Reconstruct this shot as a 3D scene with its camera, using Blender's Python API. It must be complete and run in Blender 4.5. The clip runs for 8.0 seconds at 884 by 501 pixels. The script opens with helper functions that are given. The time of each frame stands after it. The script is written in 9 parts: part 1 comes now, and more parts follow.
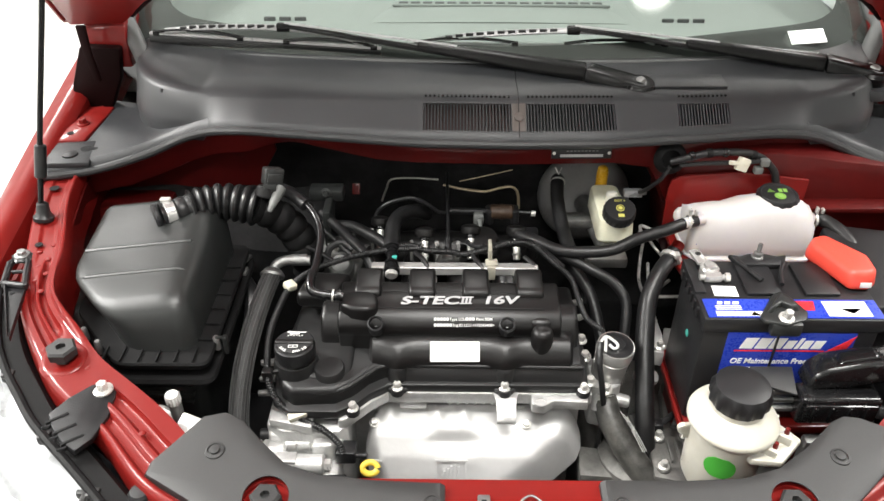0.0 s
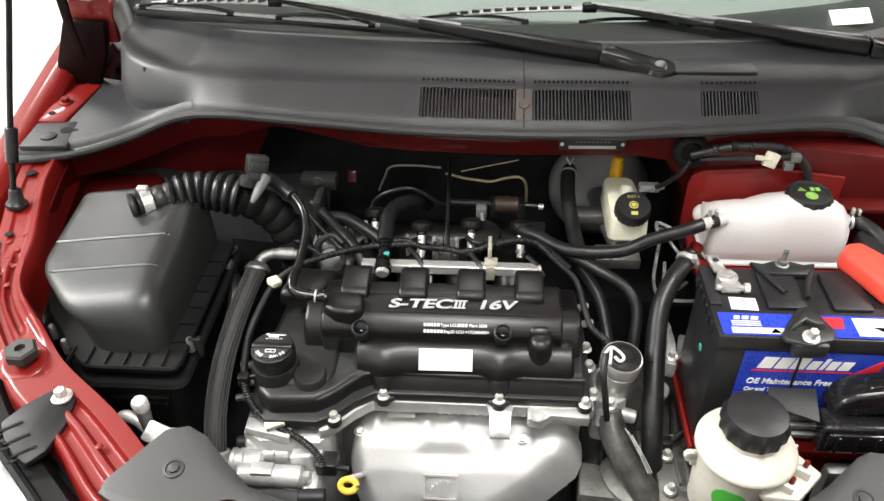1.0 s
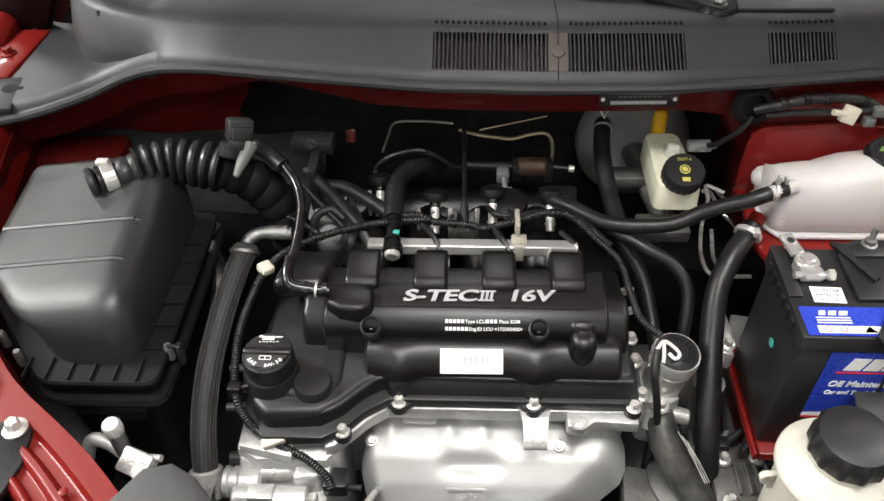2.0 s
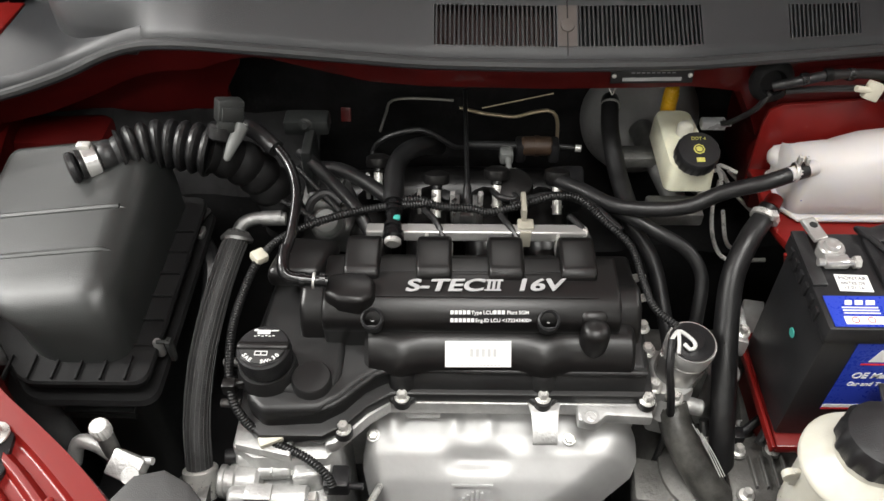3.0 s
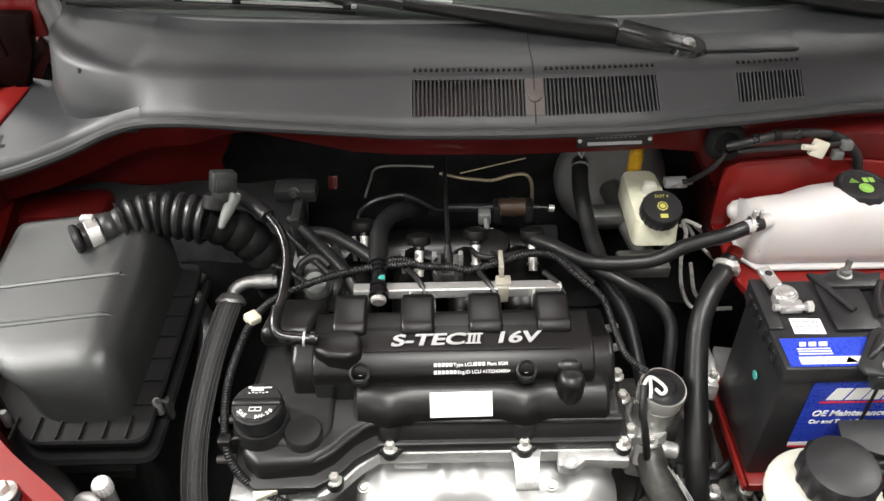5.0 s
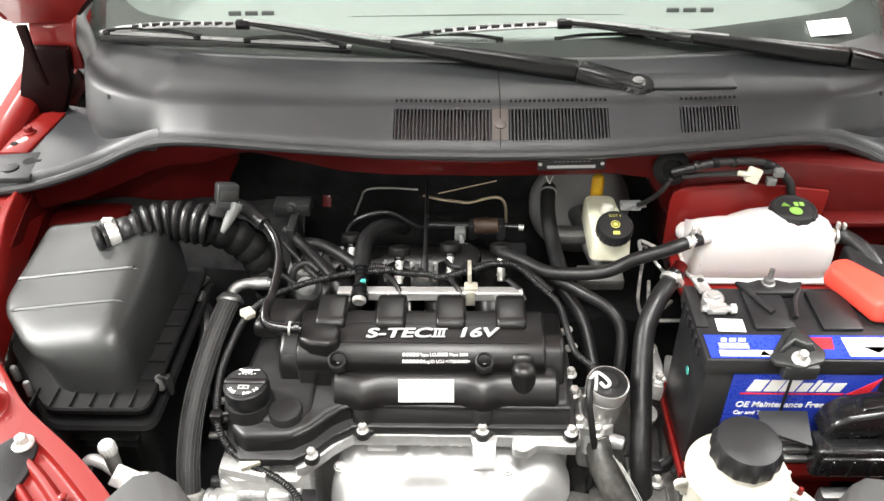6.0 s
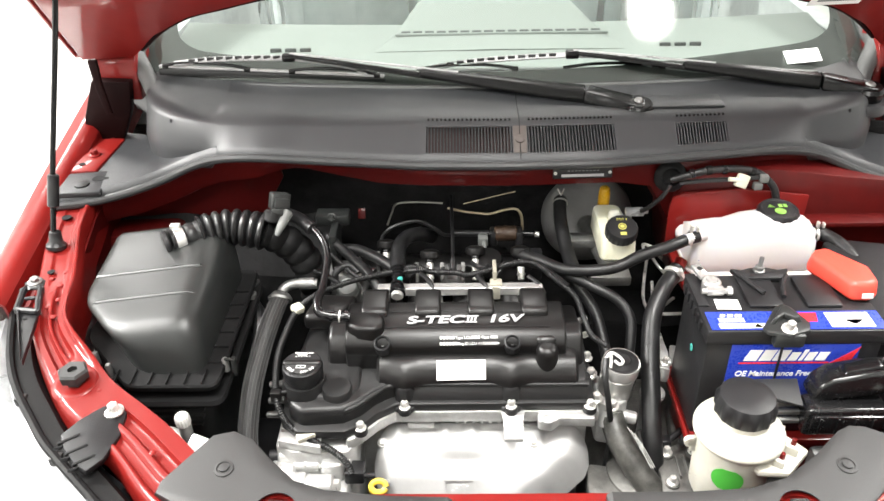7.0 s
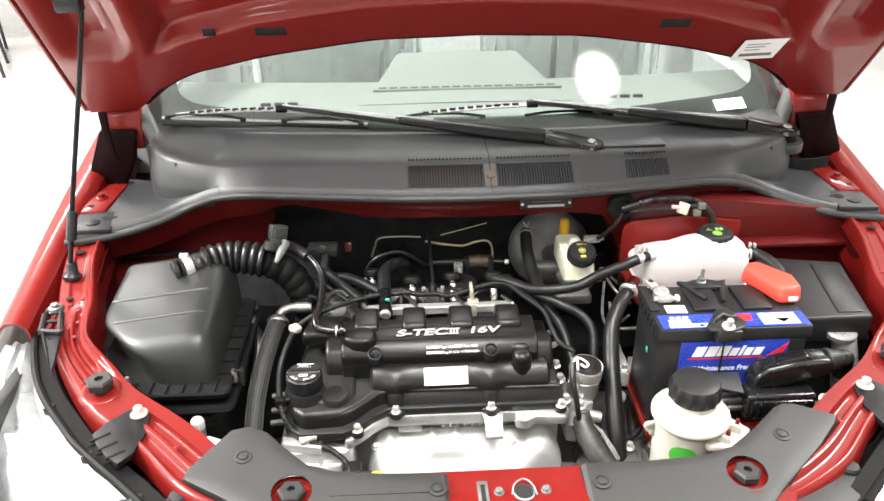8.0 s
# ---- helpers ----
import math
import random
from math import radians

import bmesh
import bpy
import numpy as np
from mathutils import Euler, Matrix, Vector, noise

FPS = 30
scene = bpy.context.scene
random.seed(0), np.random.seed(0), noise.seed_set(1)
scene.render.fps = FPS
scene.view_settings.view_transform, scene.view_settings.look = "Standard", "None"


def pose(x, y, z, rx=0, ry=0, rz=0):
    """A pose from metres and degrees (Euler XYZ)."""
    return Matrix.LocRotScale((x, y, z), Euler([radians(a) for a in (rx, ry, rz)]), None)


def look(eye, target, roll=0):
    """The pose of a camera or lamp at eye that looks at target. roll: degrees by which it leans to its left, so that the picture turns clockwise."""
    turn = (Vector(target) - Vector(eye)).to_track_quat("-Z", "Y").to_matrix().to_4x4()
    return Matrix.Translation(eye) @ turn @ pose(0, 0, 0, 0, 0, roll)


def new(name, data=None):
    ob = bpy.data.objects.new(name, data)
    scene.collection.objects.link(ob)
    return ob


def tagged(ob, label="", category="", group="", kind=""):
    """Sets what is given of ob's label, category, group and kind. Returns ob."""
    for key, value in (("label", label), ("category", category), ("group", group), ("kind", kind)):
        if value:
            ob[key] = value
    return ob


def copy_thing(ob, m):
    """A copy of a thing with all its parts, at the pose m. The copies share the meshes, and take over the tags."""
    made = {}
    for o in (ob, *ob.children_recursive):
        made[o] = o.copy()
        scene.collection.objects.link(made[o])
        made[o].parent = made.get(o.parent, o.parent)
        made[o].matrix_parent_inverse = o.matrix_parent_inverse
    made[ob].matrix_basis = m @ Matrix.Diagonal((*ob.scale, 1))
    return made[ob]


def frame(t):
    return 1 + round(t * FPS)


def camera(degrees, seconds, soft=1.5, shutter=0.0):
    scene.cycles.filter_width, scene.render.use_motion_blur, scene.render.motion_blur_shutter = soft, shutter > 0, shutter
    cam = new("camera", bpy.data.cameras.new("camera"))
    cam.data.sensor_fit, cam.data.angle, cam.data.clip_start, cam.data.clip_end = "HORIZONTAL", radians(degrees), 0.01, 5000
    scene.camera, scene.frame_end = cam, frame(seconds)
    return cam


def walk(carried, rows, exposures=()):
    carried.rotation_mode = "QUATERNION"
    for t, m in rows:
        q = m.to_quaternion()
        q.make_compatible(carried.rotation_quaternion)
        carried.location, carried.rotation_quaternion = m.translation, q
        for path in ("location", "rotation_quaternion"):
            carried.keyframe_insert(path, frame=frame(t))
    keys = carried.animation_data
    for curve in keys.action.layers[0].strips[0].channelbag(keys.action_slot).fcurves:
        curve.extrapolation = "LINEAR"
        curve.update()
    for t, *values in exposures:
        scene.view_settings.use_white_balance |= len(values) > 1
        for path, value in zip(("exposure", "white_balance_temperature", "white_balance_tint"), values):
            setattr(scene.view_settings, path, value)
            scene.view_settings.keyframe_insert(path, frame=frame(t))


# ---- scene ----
cam = camera(58.5, 8.0)
PATH = [
    (0, (-0.104, 0.012, 1.565), (-0.121, 1.636, 0.398), 0.1),
    (0.5, (-0.081, 0.058, 1.562), (-0.129, 1.657, 0.362), -0.2),
    (1, (-0.047, 0.116, 1.544), (-0.15, 1.69, 0.314), -0.6),
    (1.5, (-0.078, 0.219, 1.509), (-0.151, 1.725, 0.196), -0.4),
    (2, (-0.102, 0.296, 1.489), (-0.163, 1.746, 0.113), -0.8),
    (3.5, (-0.123, 0.346, 1.466), (-0.144, 1.74, 0.032), -0.4),
    (4, (-0.116, 0.343, 1.474), (-0.135, 1.747, 0.05), -0.9),
    (4.5, (-0.118, 0.333, 1.482), (-0.131, 1.772, 0.094), -1.2),
    (5, (-0.108, 0.297, 1.507), (-0.118, 1.803, 0.192), -1.4),
    (5.2, (-0.097, 0.277, 1.517), (-0.108, 1.804, 0.226), -1.5),
    (6.3, (-0.029, 0.108, 1.544), (-0.109, 1.721, 0.365), -1.2),
    (6.5, (-0.035, 0.079, 1.548), (-0.115, 1.704, 0.386), -1.2),
    (7, (-0.096, -0.015, 1.556), (-0.137, 1.658, 0.462), -1.4),
    (7.5, (-0.133, -0.106, 1.563), (-0.122, 1.627, 0.565), -1.0),
    (8, (-0.147, -0.193, 1.57), (-0.067, 1.569, 0.627), -0.6),
]
EXPOSURES = [(0.0, -0.62), (0.5, -0.62), (1.0, -0.64), (1.5, -0.78), (2.2, -1.0), (3.5, -1.05), (4.5, -1.0), (5.2, -0.54), (6.3, 0.0), (6.5, 0.05), (7.0, 0.0), (8.0, -0.05)]
walk(cam, [(t, look(eye, target, roll)) for t, eye, target, roll in PATH], EXPOSURES)

# ---- light: a bright showroom with added, unseen ceiling panels ----
world = bpy.data.worlds.new("world")
scene.world = world
world.use_nodes = True
world.node_tree.nodes["Background"].inputs[0].default_value = (0.75, 0.85, 1.0, 1)
world.node_tree.nodes["Background"].inputs[1].default_value = 0.02

XC = -0.008          # the car's middle
ROOM = (-5.5, 5.5, -4.5, 8.5, 3.3)
PANEL_POWER = 108.0


def ceiling_lamp(x, y, sx, sy, power):
    data = bpy.data.lights.new("ceiling_lamp", "AREA")
    data.shape, data.size, data.size_y, data.energy = "RECTANGLE", sx, sy, power
    data.color = (1.0, 0.985, 0.95)
    ob = new("ceiling_lamp", data)
    ob.matrix_world = pose(x, y, ROOM[4] - 0.06)
    return ob


DOWNLIGHT = (1.0, 1.97)
# place and share of light of each unseen panel, set to light the bay
PANEL_SHARE = {(-3.2, -2.6): 0.4, (-3.2, 0.2): 1.7, (-3.2, 1.5): 4.4, (-3.2, 4.2): 1.2, (0.0, -1.0): 0.22, (0.0, 0.25): 0.9, (0.0, 3.2): 0.15,
               (2.5, -2.6): 0.15, (2.5, 1.4): 1.6, (2.5, 4.2): 0.4}
PANELS = list(PANEL_SHARE)
for px_, py_ in PANELS:
    ceiling_lamp(px_, py_, 1.2, 0.6, PANEL_POWER * PANEL_SHARE[(px_, py_)])


# ---- materials ----
def mat(name, base, rough=0.5, metal=0.0, vary=0.12, scale=18.0, bump=0.0, bscale=240.0, coat=0.0, rvary=0.12,
        spec=0.5, trans=0.0, sub=0.0, second=None, coat_rough=0.09):
    m = bpy.data.materials.new(name)
    m.use_nodes = True
    t = m.node_tree
    n, l = t.nodes, t.links
    b = n["Principled BSDF"]
    b.inputs["Metallic"].default_value = metal
    b.inputs["Specular IOR Level"].default_value = spec
    b.inputs["Coat Weight"].default_value = coat
    b.inputs["Coat Roughness"].default_value = coat_rough
    b.inputs["Transmission Weight"].default_value = trans
    if sub:
        b.inputs["Subsurface Weight"].default_value = sub
        b.inputs["Subsurface Radius"].default_value = (0.02, 0.018, 0.014)
    co = n.new("ShaderNodeTexCoord")
    big = n.new("ShaderNodeTexNoise")
    big.inputs["Scale"].default_value = scale
    big.inputs["Detail"].default_value = 6
    big.inputs["Roughness"].default_value = 0.65
    l.new(co.outputs["Object"], big.inputs["Vector"])
    ramp = n.new("ShaderNodeValToRGB")
    low = [c * (1 - vary) for c in base]
    high = second or [min(1, c * (1 + vary)) for c in base]
    ramp.color_ramp.elements[0].position, ramp.color_ramp.elements[1].position = 0.3, 0.7
    ramp.color_ramp.elements[0].color = (*low, 1)
    ramp.color_ramp.elements[1].color = (*high, 1)
    l.new(big.outputs["Fac"], ramp.inputs["Fac"])
    l.new(ramp.outputs["Color"], b.inputs["Base Color"])
    fine = n.new("ShaderNodeTexNoise")
    fine.inputs["Scale"].default_value = bscale
    fine.inputs["Detail"].default_value = 3
    l.new(co.outputs["Object"], fine.inputs["Vector"])
    mr = n.new("ShaderNodeMapRange")
    mr.inputs["To Min"].default_value = max(0.02, rough - rvary)
    mr.inputs["To Max"].default_value = min(1, rough + rvary)
    mix = n.new("ShaderNodeMath")
    mix.operation = "MULTIPLY_ADD"
    mix.inputs[1].default_value, mix.inputs[2].default_value = 0.5, 0.0
    addn = n.new("ShaderNodeMath")
    l.new(big.outputs["Fac"], addn.inputs[0])
    l.new(fine.outputs["Fac"], addn.inputs[1])
    l.new(addn.outputs[0], mix.inputs[0])
    l.new(mix.outputs[0], mr.inputs["Value"])
    mr.inputs["From Min"].default_value, mr.inputs["From Max"].default_value = 0.3, 0.7
    l.new(mr.outputs[0], b.inputs["Roughness"])
    if bump:
        bp = n.new("ShaderNodeBump")
        bp.inputs["Strength"].default_value = bump
        bp.inputs["Distance"].default_value = 0.002
        l.new(fine.outputs["Fac"], bp.inputs["Height"])
        l.new(bp.outputs[0], b.inputs["Normal"])
    return m


def glow(name, colour, strength):
    m = bpy.data.materials.new(name)
    m.use_nodes = True
    b = m.node_tree.nodes["Principled BSDF"]
    b.inputs["Base Color"].default_value = (*colour, 1)
    b.inputs["Emission Color"].default_value = (*colour, 1)
    b.inputs["Emission Strength"].default_value = strength
    return m


def clear(name, tint, rough=0.02, gloss=1.0, ior=1.5):
    """Thin clear sheet: see-through with Fresnel gloss."""
    m = bpy.data.materials.new(name)
    m.use_nodes = True
    t = m.node_tree
    n, l = t.nodes, t.links
    n.remove(n["Principled BSDF"])
    tr, gl, mx, fr = (n.new("ShaderNode" + k) for k in ("BsdfTransparent", "BsdfGlossy", "MixShader", "Fresnel"))
    tr.inputs[0].default_value = (*tint, 1)
    gl.inputs["Color"].default_value = (gloss, gloss, gloss, 1)
    gl.inputs["Roughness"].default_value = rough
    fr.inputs["IOR"].default_value = ior
    l.new(fr.outputs[0], mx.inputs[0])
    l.new(tr.outputs[0], mx.inputs[1])
    l.new(gl.outputs[0], mx.inputs[2])
    l.new(mx.outputs[0], n["Material Output"].inputs[0])
    return m


RED = mat("red_car_paint", (0.155, 0.007, 0.0055), 0.45, 0.0, 0.06, 9, 0.10, 38, coat=0.42, rvary=0.08, spec=0.2, coat_rough=0.09)
# the body red again, with the bay's shade painted in as a darker base
RED_SHADED = mat("shaded_red_paint", (0.078, 0.0045, 0.004), 0.5, 0.0, 0.25, 9, 0.05, 300, coat=0.3, spec=0.15)
# the body red with deep shade painted in, almost black
DARKRED = mat("deep_shaded_red_paint", (0.008, 0.0016, 0.0016), 0.6, 0, 0.3, 20, 0.05, 300, spec=0.08)
STRIPM = mat("brown_grey_strip_plastic", (0.075, 0.062, 0.055), 0.5, 0, 0.1, 30, 0.2, 900)
RED_PLASTIC = mat("red_cap_plastic", (0.75, 0.07, 0.045), 0.42, 0, 0.06, 30, 0.05, 300)
COWL = mat("grey_black_cowl_plastic", (0.0195, 0.0208, 0.0228), 0.43, 0, 0.10, 9, 0.20, 900, spec=0.56)
BLACK = mat("black_moulded_plastic", (0.013, 0.013, 0.014), 0.42, 0, 0.2, 24, 0.18, 700, spec=0.4)
SATIN = mat("satin_black_cover_plastic", (0.0064, 0.0060, 0.0060), 0.36, 0, 0.10, 8, 0.0, 900, spec=0.46, rvary=0.04)
# cover plastic again, paler: light on the lower mouldings is in the base
COVERLOW = mat("lit_grained_cover_plastic", (0.016, 0.016, 0.0162), 0.44, 0, 0.12, 14, 0.10, 700, spec=0.45)
# grey base: ceiling sheen painted onto the blade bridge and arm ridge
BLADE = mat("sheen_grey_blade_metal", (0.30, 0.30, 0.30), 0.32, 0.5, 0.1, 40, 0.0, 500)
# near-black; paints shade into the air box flanges, webs and intake elbow
LOWBOX = mat("shade_black_plastic", (0.007, 0.007, 0.0072), 0.58, 0, 0.2, 24, 0.15, 700, spec=0.16)
AIRBOX = mat("charcoal_box_plastic", (0.0175, 0.019, 0.0185), 0.38, 0, 0.1, 10, 0.15, 900)
SHIELD = mat("charcoal_sight_shield_plastic", (0.024, 0.024, 0.024), 0.5, 0, 0.10, 16, 0.15, 900)
RUBBER = mat("black_hose_rubber", (0.0105, 0.0105, 0.011), 0.38, 0, 0.45, 40, 0.12, 400, spec=0.45)
BRAID = mat("braided_sleeve", (0.024, 0.024, 0.024), 0.5, 0, 0.4, 120, 0.6, 500)
GREASY = mat("greasy_grey_hose_rubber", (0.03, 0.03, 0.028), 0.4, 0, 0.5, 45, 0.3, 160, second=(0.085, 0.083, 0.075))
# felt; also the shade of holes and slots, as raised dark plates
DARK = mat("black_felt_and_hole_shade", (0.022, 0.022, 0.0225), 0.9, 0, 0.4, 20, 0.6, 120, spec=0.1)
SEAL = mat("black_seal_rubber", (0.03, 0.031, 0.032), 0.38, 0, 0.15, 30, 0.08, 300)
ALU = mat("cast_aluminium", (0.58, 0.58, 0.57), 0.45, 0.65, 0.18, 35, 0.35, 260)
ALU_DARK = mat("dull_cast_aluminium", (0.30, 0.30, 0.295), 0.55, 1.0, 0.3, 18, 0.4, 220)
# darker cast metal tone for the gearbox castings
GEARM = mat("dark_cast_gearbox_metal", (0.13, 0.128, 0.12), 0.5, 0.4, 0.35, 26, 0.5, 200)
HEAT = mat("aluminised_heat_shield", (0.58, 0.58, 0.575), 0.52, 0.45, 0.08, 11, 0.10, 90)
STEEL = mat("zinc_plated_steel", (0.66, 0.65, 0.62), 0.32, 0.55, 0.15, 60, 0.1, 500)
CHROME = mat("bright_rail_metal", (0.52, 0.515, 0.50), 0.24, 0.6, 0.03, 12, 0.0, 300, rvary=0.04)
TANK = mat("milky_tank_plastic", (0.74, 0.715, 0.71), 0.42, 0, 0.03, 22, 0.06, 160, sub=0.7, trans=0.25)
CREAM = mat("cream_reservoir_plastic", (0.56, 0.545, 0.475), 0.36, 0, 0.06, 25, 0.12, 160, sub=0.3)
BRAKEPL = mat("yellowed_reservoir_plastic", (0.72, 0.71, 0.56), 0.36, 0, 0.12, 25, 0.1, 160, sub=0.3)
WHITE = mat("white_paper_label", (0.82, 0.82, 0.80), 0.55, 0, 0.03, 40, 0.05, 300)
WHITEPL = mat("white_plastic", (0.62, 0.62, 0.60), 0.4, 0, 0.05, 30, 0.1, 300)
TAPE = mat("cream_tape", (0.58, 0.55, 0.45), 0.6, 0, 0.08, 60, 0.3, 300)
CLIPM = mat("dull_cream_clip_plastic", (0.36, 0.34, 0.28), 0.45, 0, 0.1, 60, 0.1, 300)
PRINT = mat("white_print", (0.80, 0.80, 0.79), 0.5, 0, 0.03, 60)
GREYPRINT = mat("grey_print", (0.16, 0.16, 0.17), 0.6, 0, 0.03, 60)
SILVERPRINT = mat("silver_lettering", (0.40, 0.40, 0.405), 0.45, 0.25, 0.06, 60)
BLUE = mat("blue_label_film", (0.022, 0.05, 0.42), 0.3, 0, 0.05, 30, 0.03, 300, coat=0.3)
LABELRED = mat("red_label_film", (0.70, 0.03, 0.04), 0.3, 0, 0.05, 30, 0.03, 300)
YELLOW = mat("yellow_plastic", (0.62, 0.45, 0.05), 0.38, 0, 0.06, 40, 0.08, 300)
YPRINT = mat("yellow_print", (0.52, 0.49, 0.11), 0.5, 0, 0.04, 60)
GPRINT = mat("green_print", (0.24, 0.46, 0.09), 0.5, 0, 0.04, 60)
GREEN = mat("green_dot_sticker", (0.07, 0.40, 0.05), 0.45, 0, 0.05, 60)
TEAL = mat("teal_clip_plastic", (0.05, 0.34, 0.29), 0.4, 0, 0.05, 60)
AMBER = mat("amber_plastic", (0.75, 0.42, 0.02), 0.3, 0, 0.08, 60, sub=0.2)
VENTBACK = mat("dark_red_duct", (0.030, 0.008, 0.006), 0.6, 0, 0.3, 30)
RUST = mat("brown_valve_plastic", (0.05, 0.028, 0.016), 0.5, 0, 0.2, 60, 0.1, 300)
COPPER = mat("gold_brake_line", (0.46, 0.38, 0.26), 0.35, 0.6, 0.15, 60)
LINE = mat("coated_brake_line", (0.45, 0.44, 0.40), 0.4, 0.8, 0.15, 60)
GLOSSBLACK = mat("gloss_black_plastic", (0.008, 0.008, 0.0085), 0.22, 0, 0.2, 24, 0.04, 200)
WIPER = mat("wiper_black_paint", (0.004, 0.004, 0.0042), 0.24, 0.0, 0.05, 12, 0.0, 500, spec=0.30, rvary=0.02)
GREYCAP = mat("grey_filler_plastic", (0.13, 0.135, 0.13), 0.45, 0, 0.08, 30, 0.1, 500)
FLOORM = mat("white_showroom_tile", (0.66, 0.65, 0.63), 0.2, 0, 0.03, 1.2, 0.0, 60, coat=0.3)
CEILM = mat("grey_ceiling_paint", (0.46, 0.46, 0.46), 0.8, 0, 0.05, 1.5, 0.1, 90)
WALLM = mat("white_wall_paint", (0.68, 0.68, 0.67), 0.7, 0, 0.03, 1.5, 0.1, 90)
PANELM = glow("lit_ceiling_panel", (1.0, 0.98, 0.94), 9.0)
SERVOM = mat("grey_servo_paint", (0.27, 0.27, 0.268), 0.34, 0, 0.15, 12, 0.05, 300)
FAINT = mat("faint_grey_print_ink", (0.5, 0.5, 0.5), 0.6)
GLASS = clear("windscreen_glass", (0.76, 0.83, 0.79), 0.0, 1.0, 1.52)
LENS = clear("clear_lamp_lens", (0.95, 0.96, 0.96), 0.02, 1.0, 1.5)
FILM = clear("clear_seat_film", (0.86, 0.88, 0.88), 0.3, 0.9, 1.35)
# black lifted towards grey: the ceiling's reflection is in the base
FRIT = mat("black_glass_border", (0.045, 0.047, 0.045), 0.08, 0, 0.08, 30, 0, 300, coat=0.5)
# light grey, paled and greened for the ceiling's reflection in the pane
DASH = mat("light_grey_dash_plastic", (0.20, 0.215, 0.205), 0.6, 0, 0.04, 12, 0.3, 800)
DASHDARK = mat("dark_vent_slot_plastic", (0.05, 0.052, 0.052), 0.7, 0, 0.05, 30)
# the cowl plastic again, light painted in as a paler grey
TRIM = mat("lit_cowl_trim_plastic", (0.078, 0.080, 0.079), 0.42, 0, 0.08, 14, 0.15, 900)
DOWNM = glow("lit_downlight", (1.0, 0.98, 0.94), 30.0)


def halo_falloff(m, radius, strength):
    """A lens brightest in its middle; the fade draws the lamp's halo into its emission."""
    n, l = m.node_tree.nodes, m.node_tree.links
    co, ln, mr = n.new("ShaderNodeTexCoord"), n.new("ShaderNodeVectorMath"), n.new("ShaderNodeMapRange")
    ln.operation = "DISTANCE"
    ln.inputs[1].default_value = (*DOWNLIGHT, ROOM[4] - 0.03)
    mr.interpolation_type = "SMOOTHSTEP"
    mr.inputs["From Min"].default_value, mr.inputs["From Max"].default_value = 0.25 * radius, radius
    mr.inputs["To Min"].default_value, mr.inputs["To Max"].default_value = strength, 0.0
    l.new(co.outputs["Object"], ln.inputs[0])
    l.new(ln.outputs["Value"], mr.inputs["Value"])
    l.new(mr.outputs[0], n["Principled BSDF"].inputs["Emission Strength"])


halo_falloff(DOWNM, 0.152, 85.0)
SEATM = mat("grey_seat_cloth", (0.42, 0.43, 0.43), 0.8, 0, 0.1, 30, 0.4, 500)
LAMPIN = mat("lamp_chrome_reflector", (0.34, 0.345, 0.35), 0.34, 0.35, 0.35, 22, 0.4, 50)
LAMPBODY = mat("lamp_grey_housing", (0.30, 0.305, 0.31), 0.3, 0.3, 0.1, 20, 0.2, 60)
CHAIRM = mat("dark_chair_frame", (0.03, 0.03, 0.032), 0.45, 0.3, 0.15, 30, 0.1, 300)


# ---- modelling kit ----
def V(*a):
    return Vector(a[0] if len(a) == 1 else a)


def finish(bm, sharp=0.62):
    bmesh.ops.recalc_face_normals(bm, faces=bm.faces)
    for f in bm.faces:
        f.smooth = True
    for e in bm.edges:
        if len(e.link_faces) != 2 or e.calc_face_angle(0) > sharp:
            e.smooth = False
    return bm


def part(name, bm, material, parent=None, label="", sharp=0.62):
    finish(bm, sharp)
    me = bpy.data.meshes.new(name)
    bm.to_mesh(me)
    bm.free()
    me.materials.append(material)
    ob = new(name, me)
    if parent is not None:
        ob.parent = parent
        if parent.type == "EMPTY":
            ob.matrix_parent_inverse = Matrix.Translation(-Vector(parent.location))
    if label:
        ob["label"] = label
    return ob


def thing(name, at, label, category, group="", kind=""):
    ob = new(name)
    ob.location = at
    ob.empty_display_size = 0.02
    return tagged(ob, label, category, group, kind)


def B():
    return bmesh.new()


def add(bm, other):
    me = bpy.data.meshes.new("scratch")
    other.to_mesh(me)
    other.free()
    bm.from_mesh(me)
    bpy.data.meshes.remove(me)
    return bm


def soften(bm, bev, seg=2, angle=0.5):
    if bev:
        bmesh.ops.recalc_face_normals(bm, faces=bm.faces)
        edges = [e for e in bm.edges if len(e.link_faces) == 2 and e.calc_face_angle(0) > angle]
        bmesh.ops.bevel(bm, geom=edges, offset=bev, segments=seg, profile=0.5, affect="EDGES", clamp_overlap=True)
    return bm


def box(bm, x0, x1, y0, y1, z0, z1, bev=0.004, seg=2, m=None, taper=1.0):
    t = B()
    bmesh.ops.create_cube(t, size=1)
    for v in t.verts:
        k = taper if v.co.z > 0 else 1.0
        v.co = V((x0 + x1) / 2 + v.co.x * (x1 - x0) * k, (y0 + y1) / 2 + v.co.y * (y1 - y0) * k, (z0 + z1) / 2 + v.co.z * (z1 - z0))
    soften(t, bev, seg)
    if m is not None:
        t.transform(m)
    return add(bm, t)


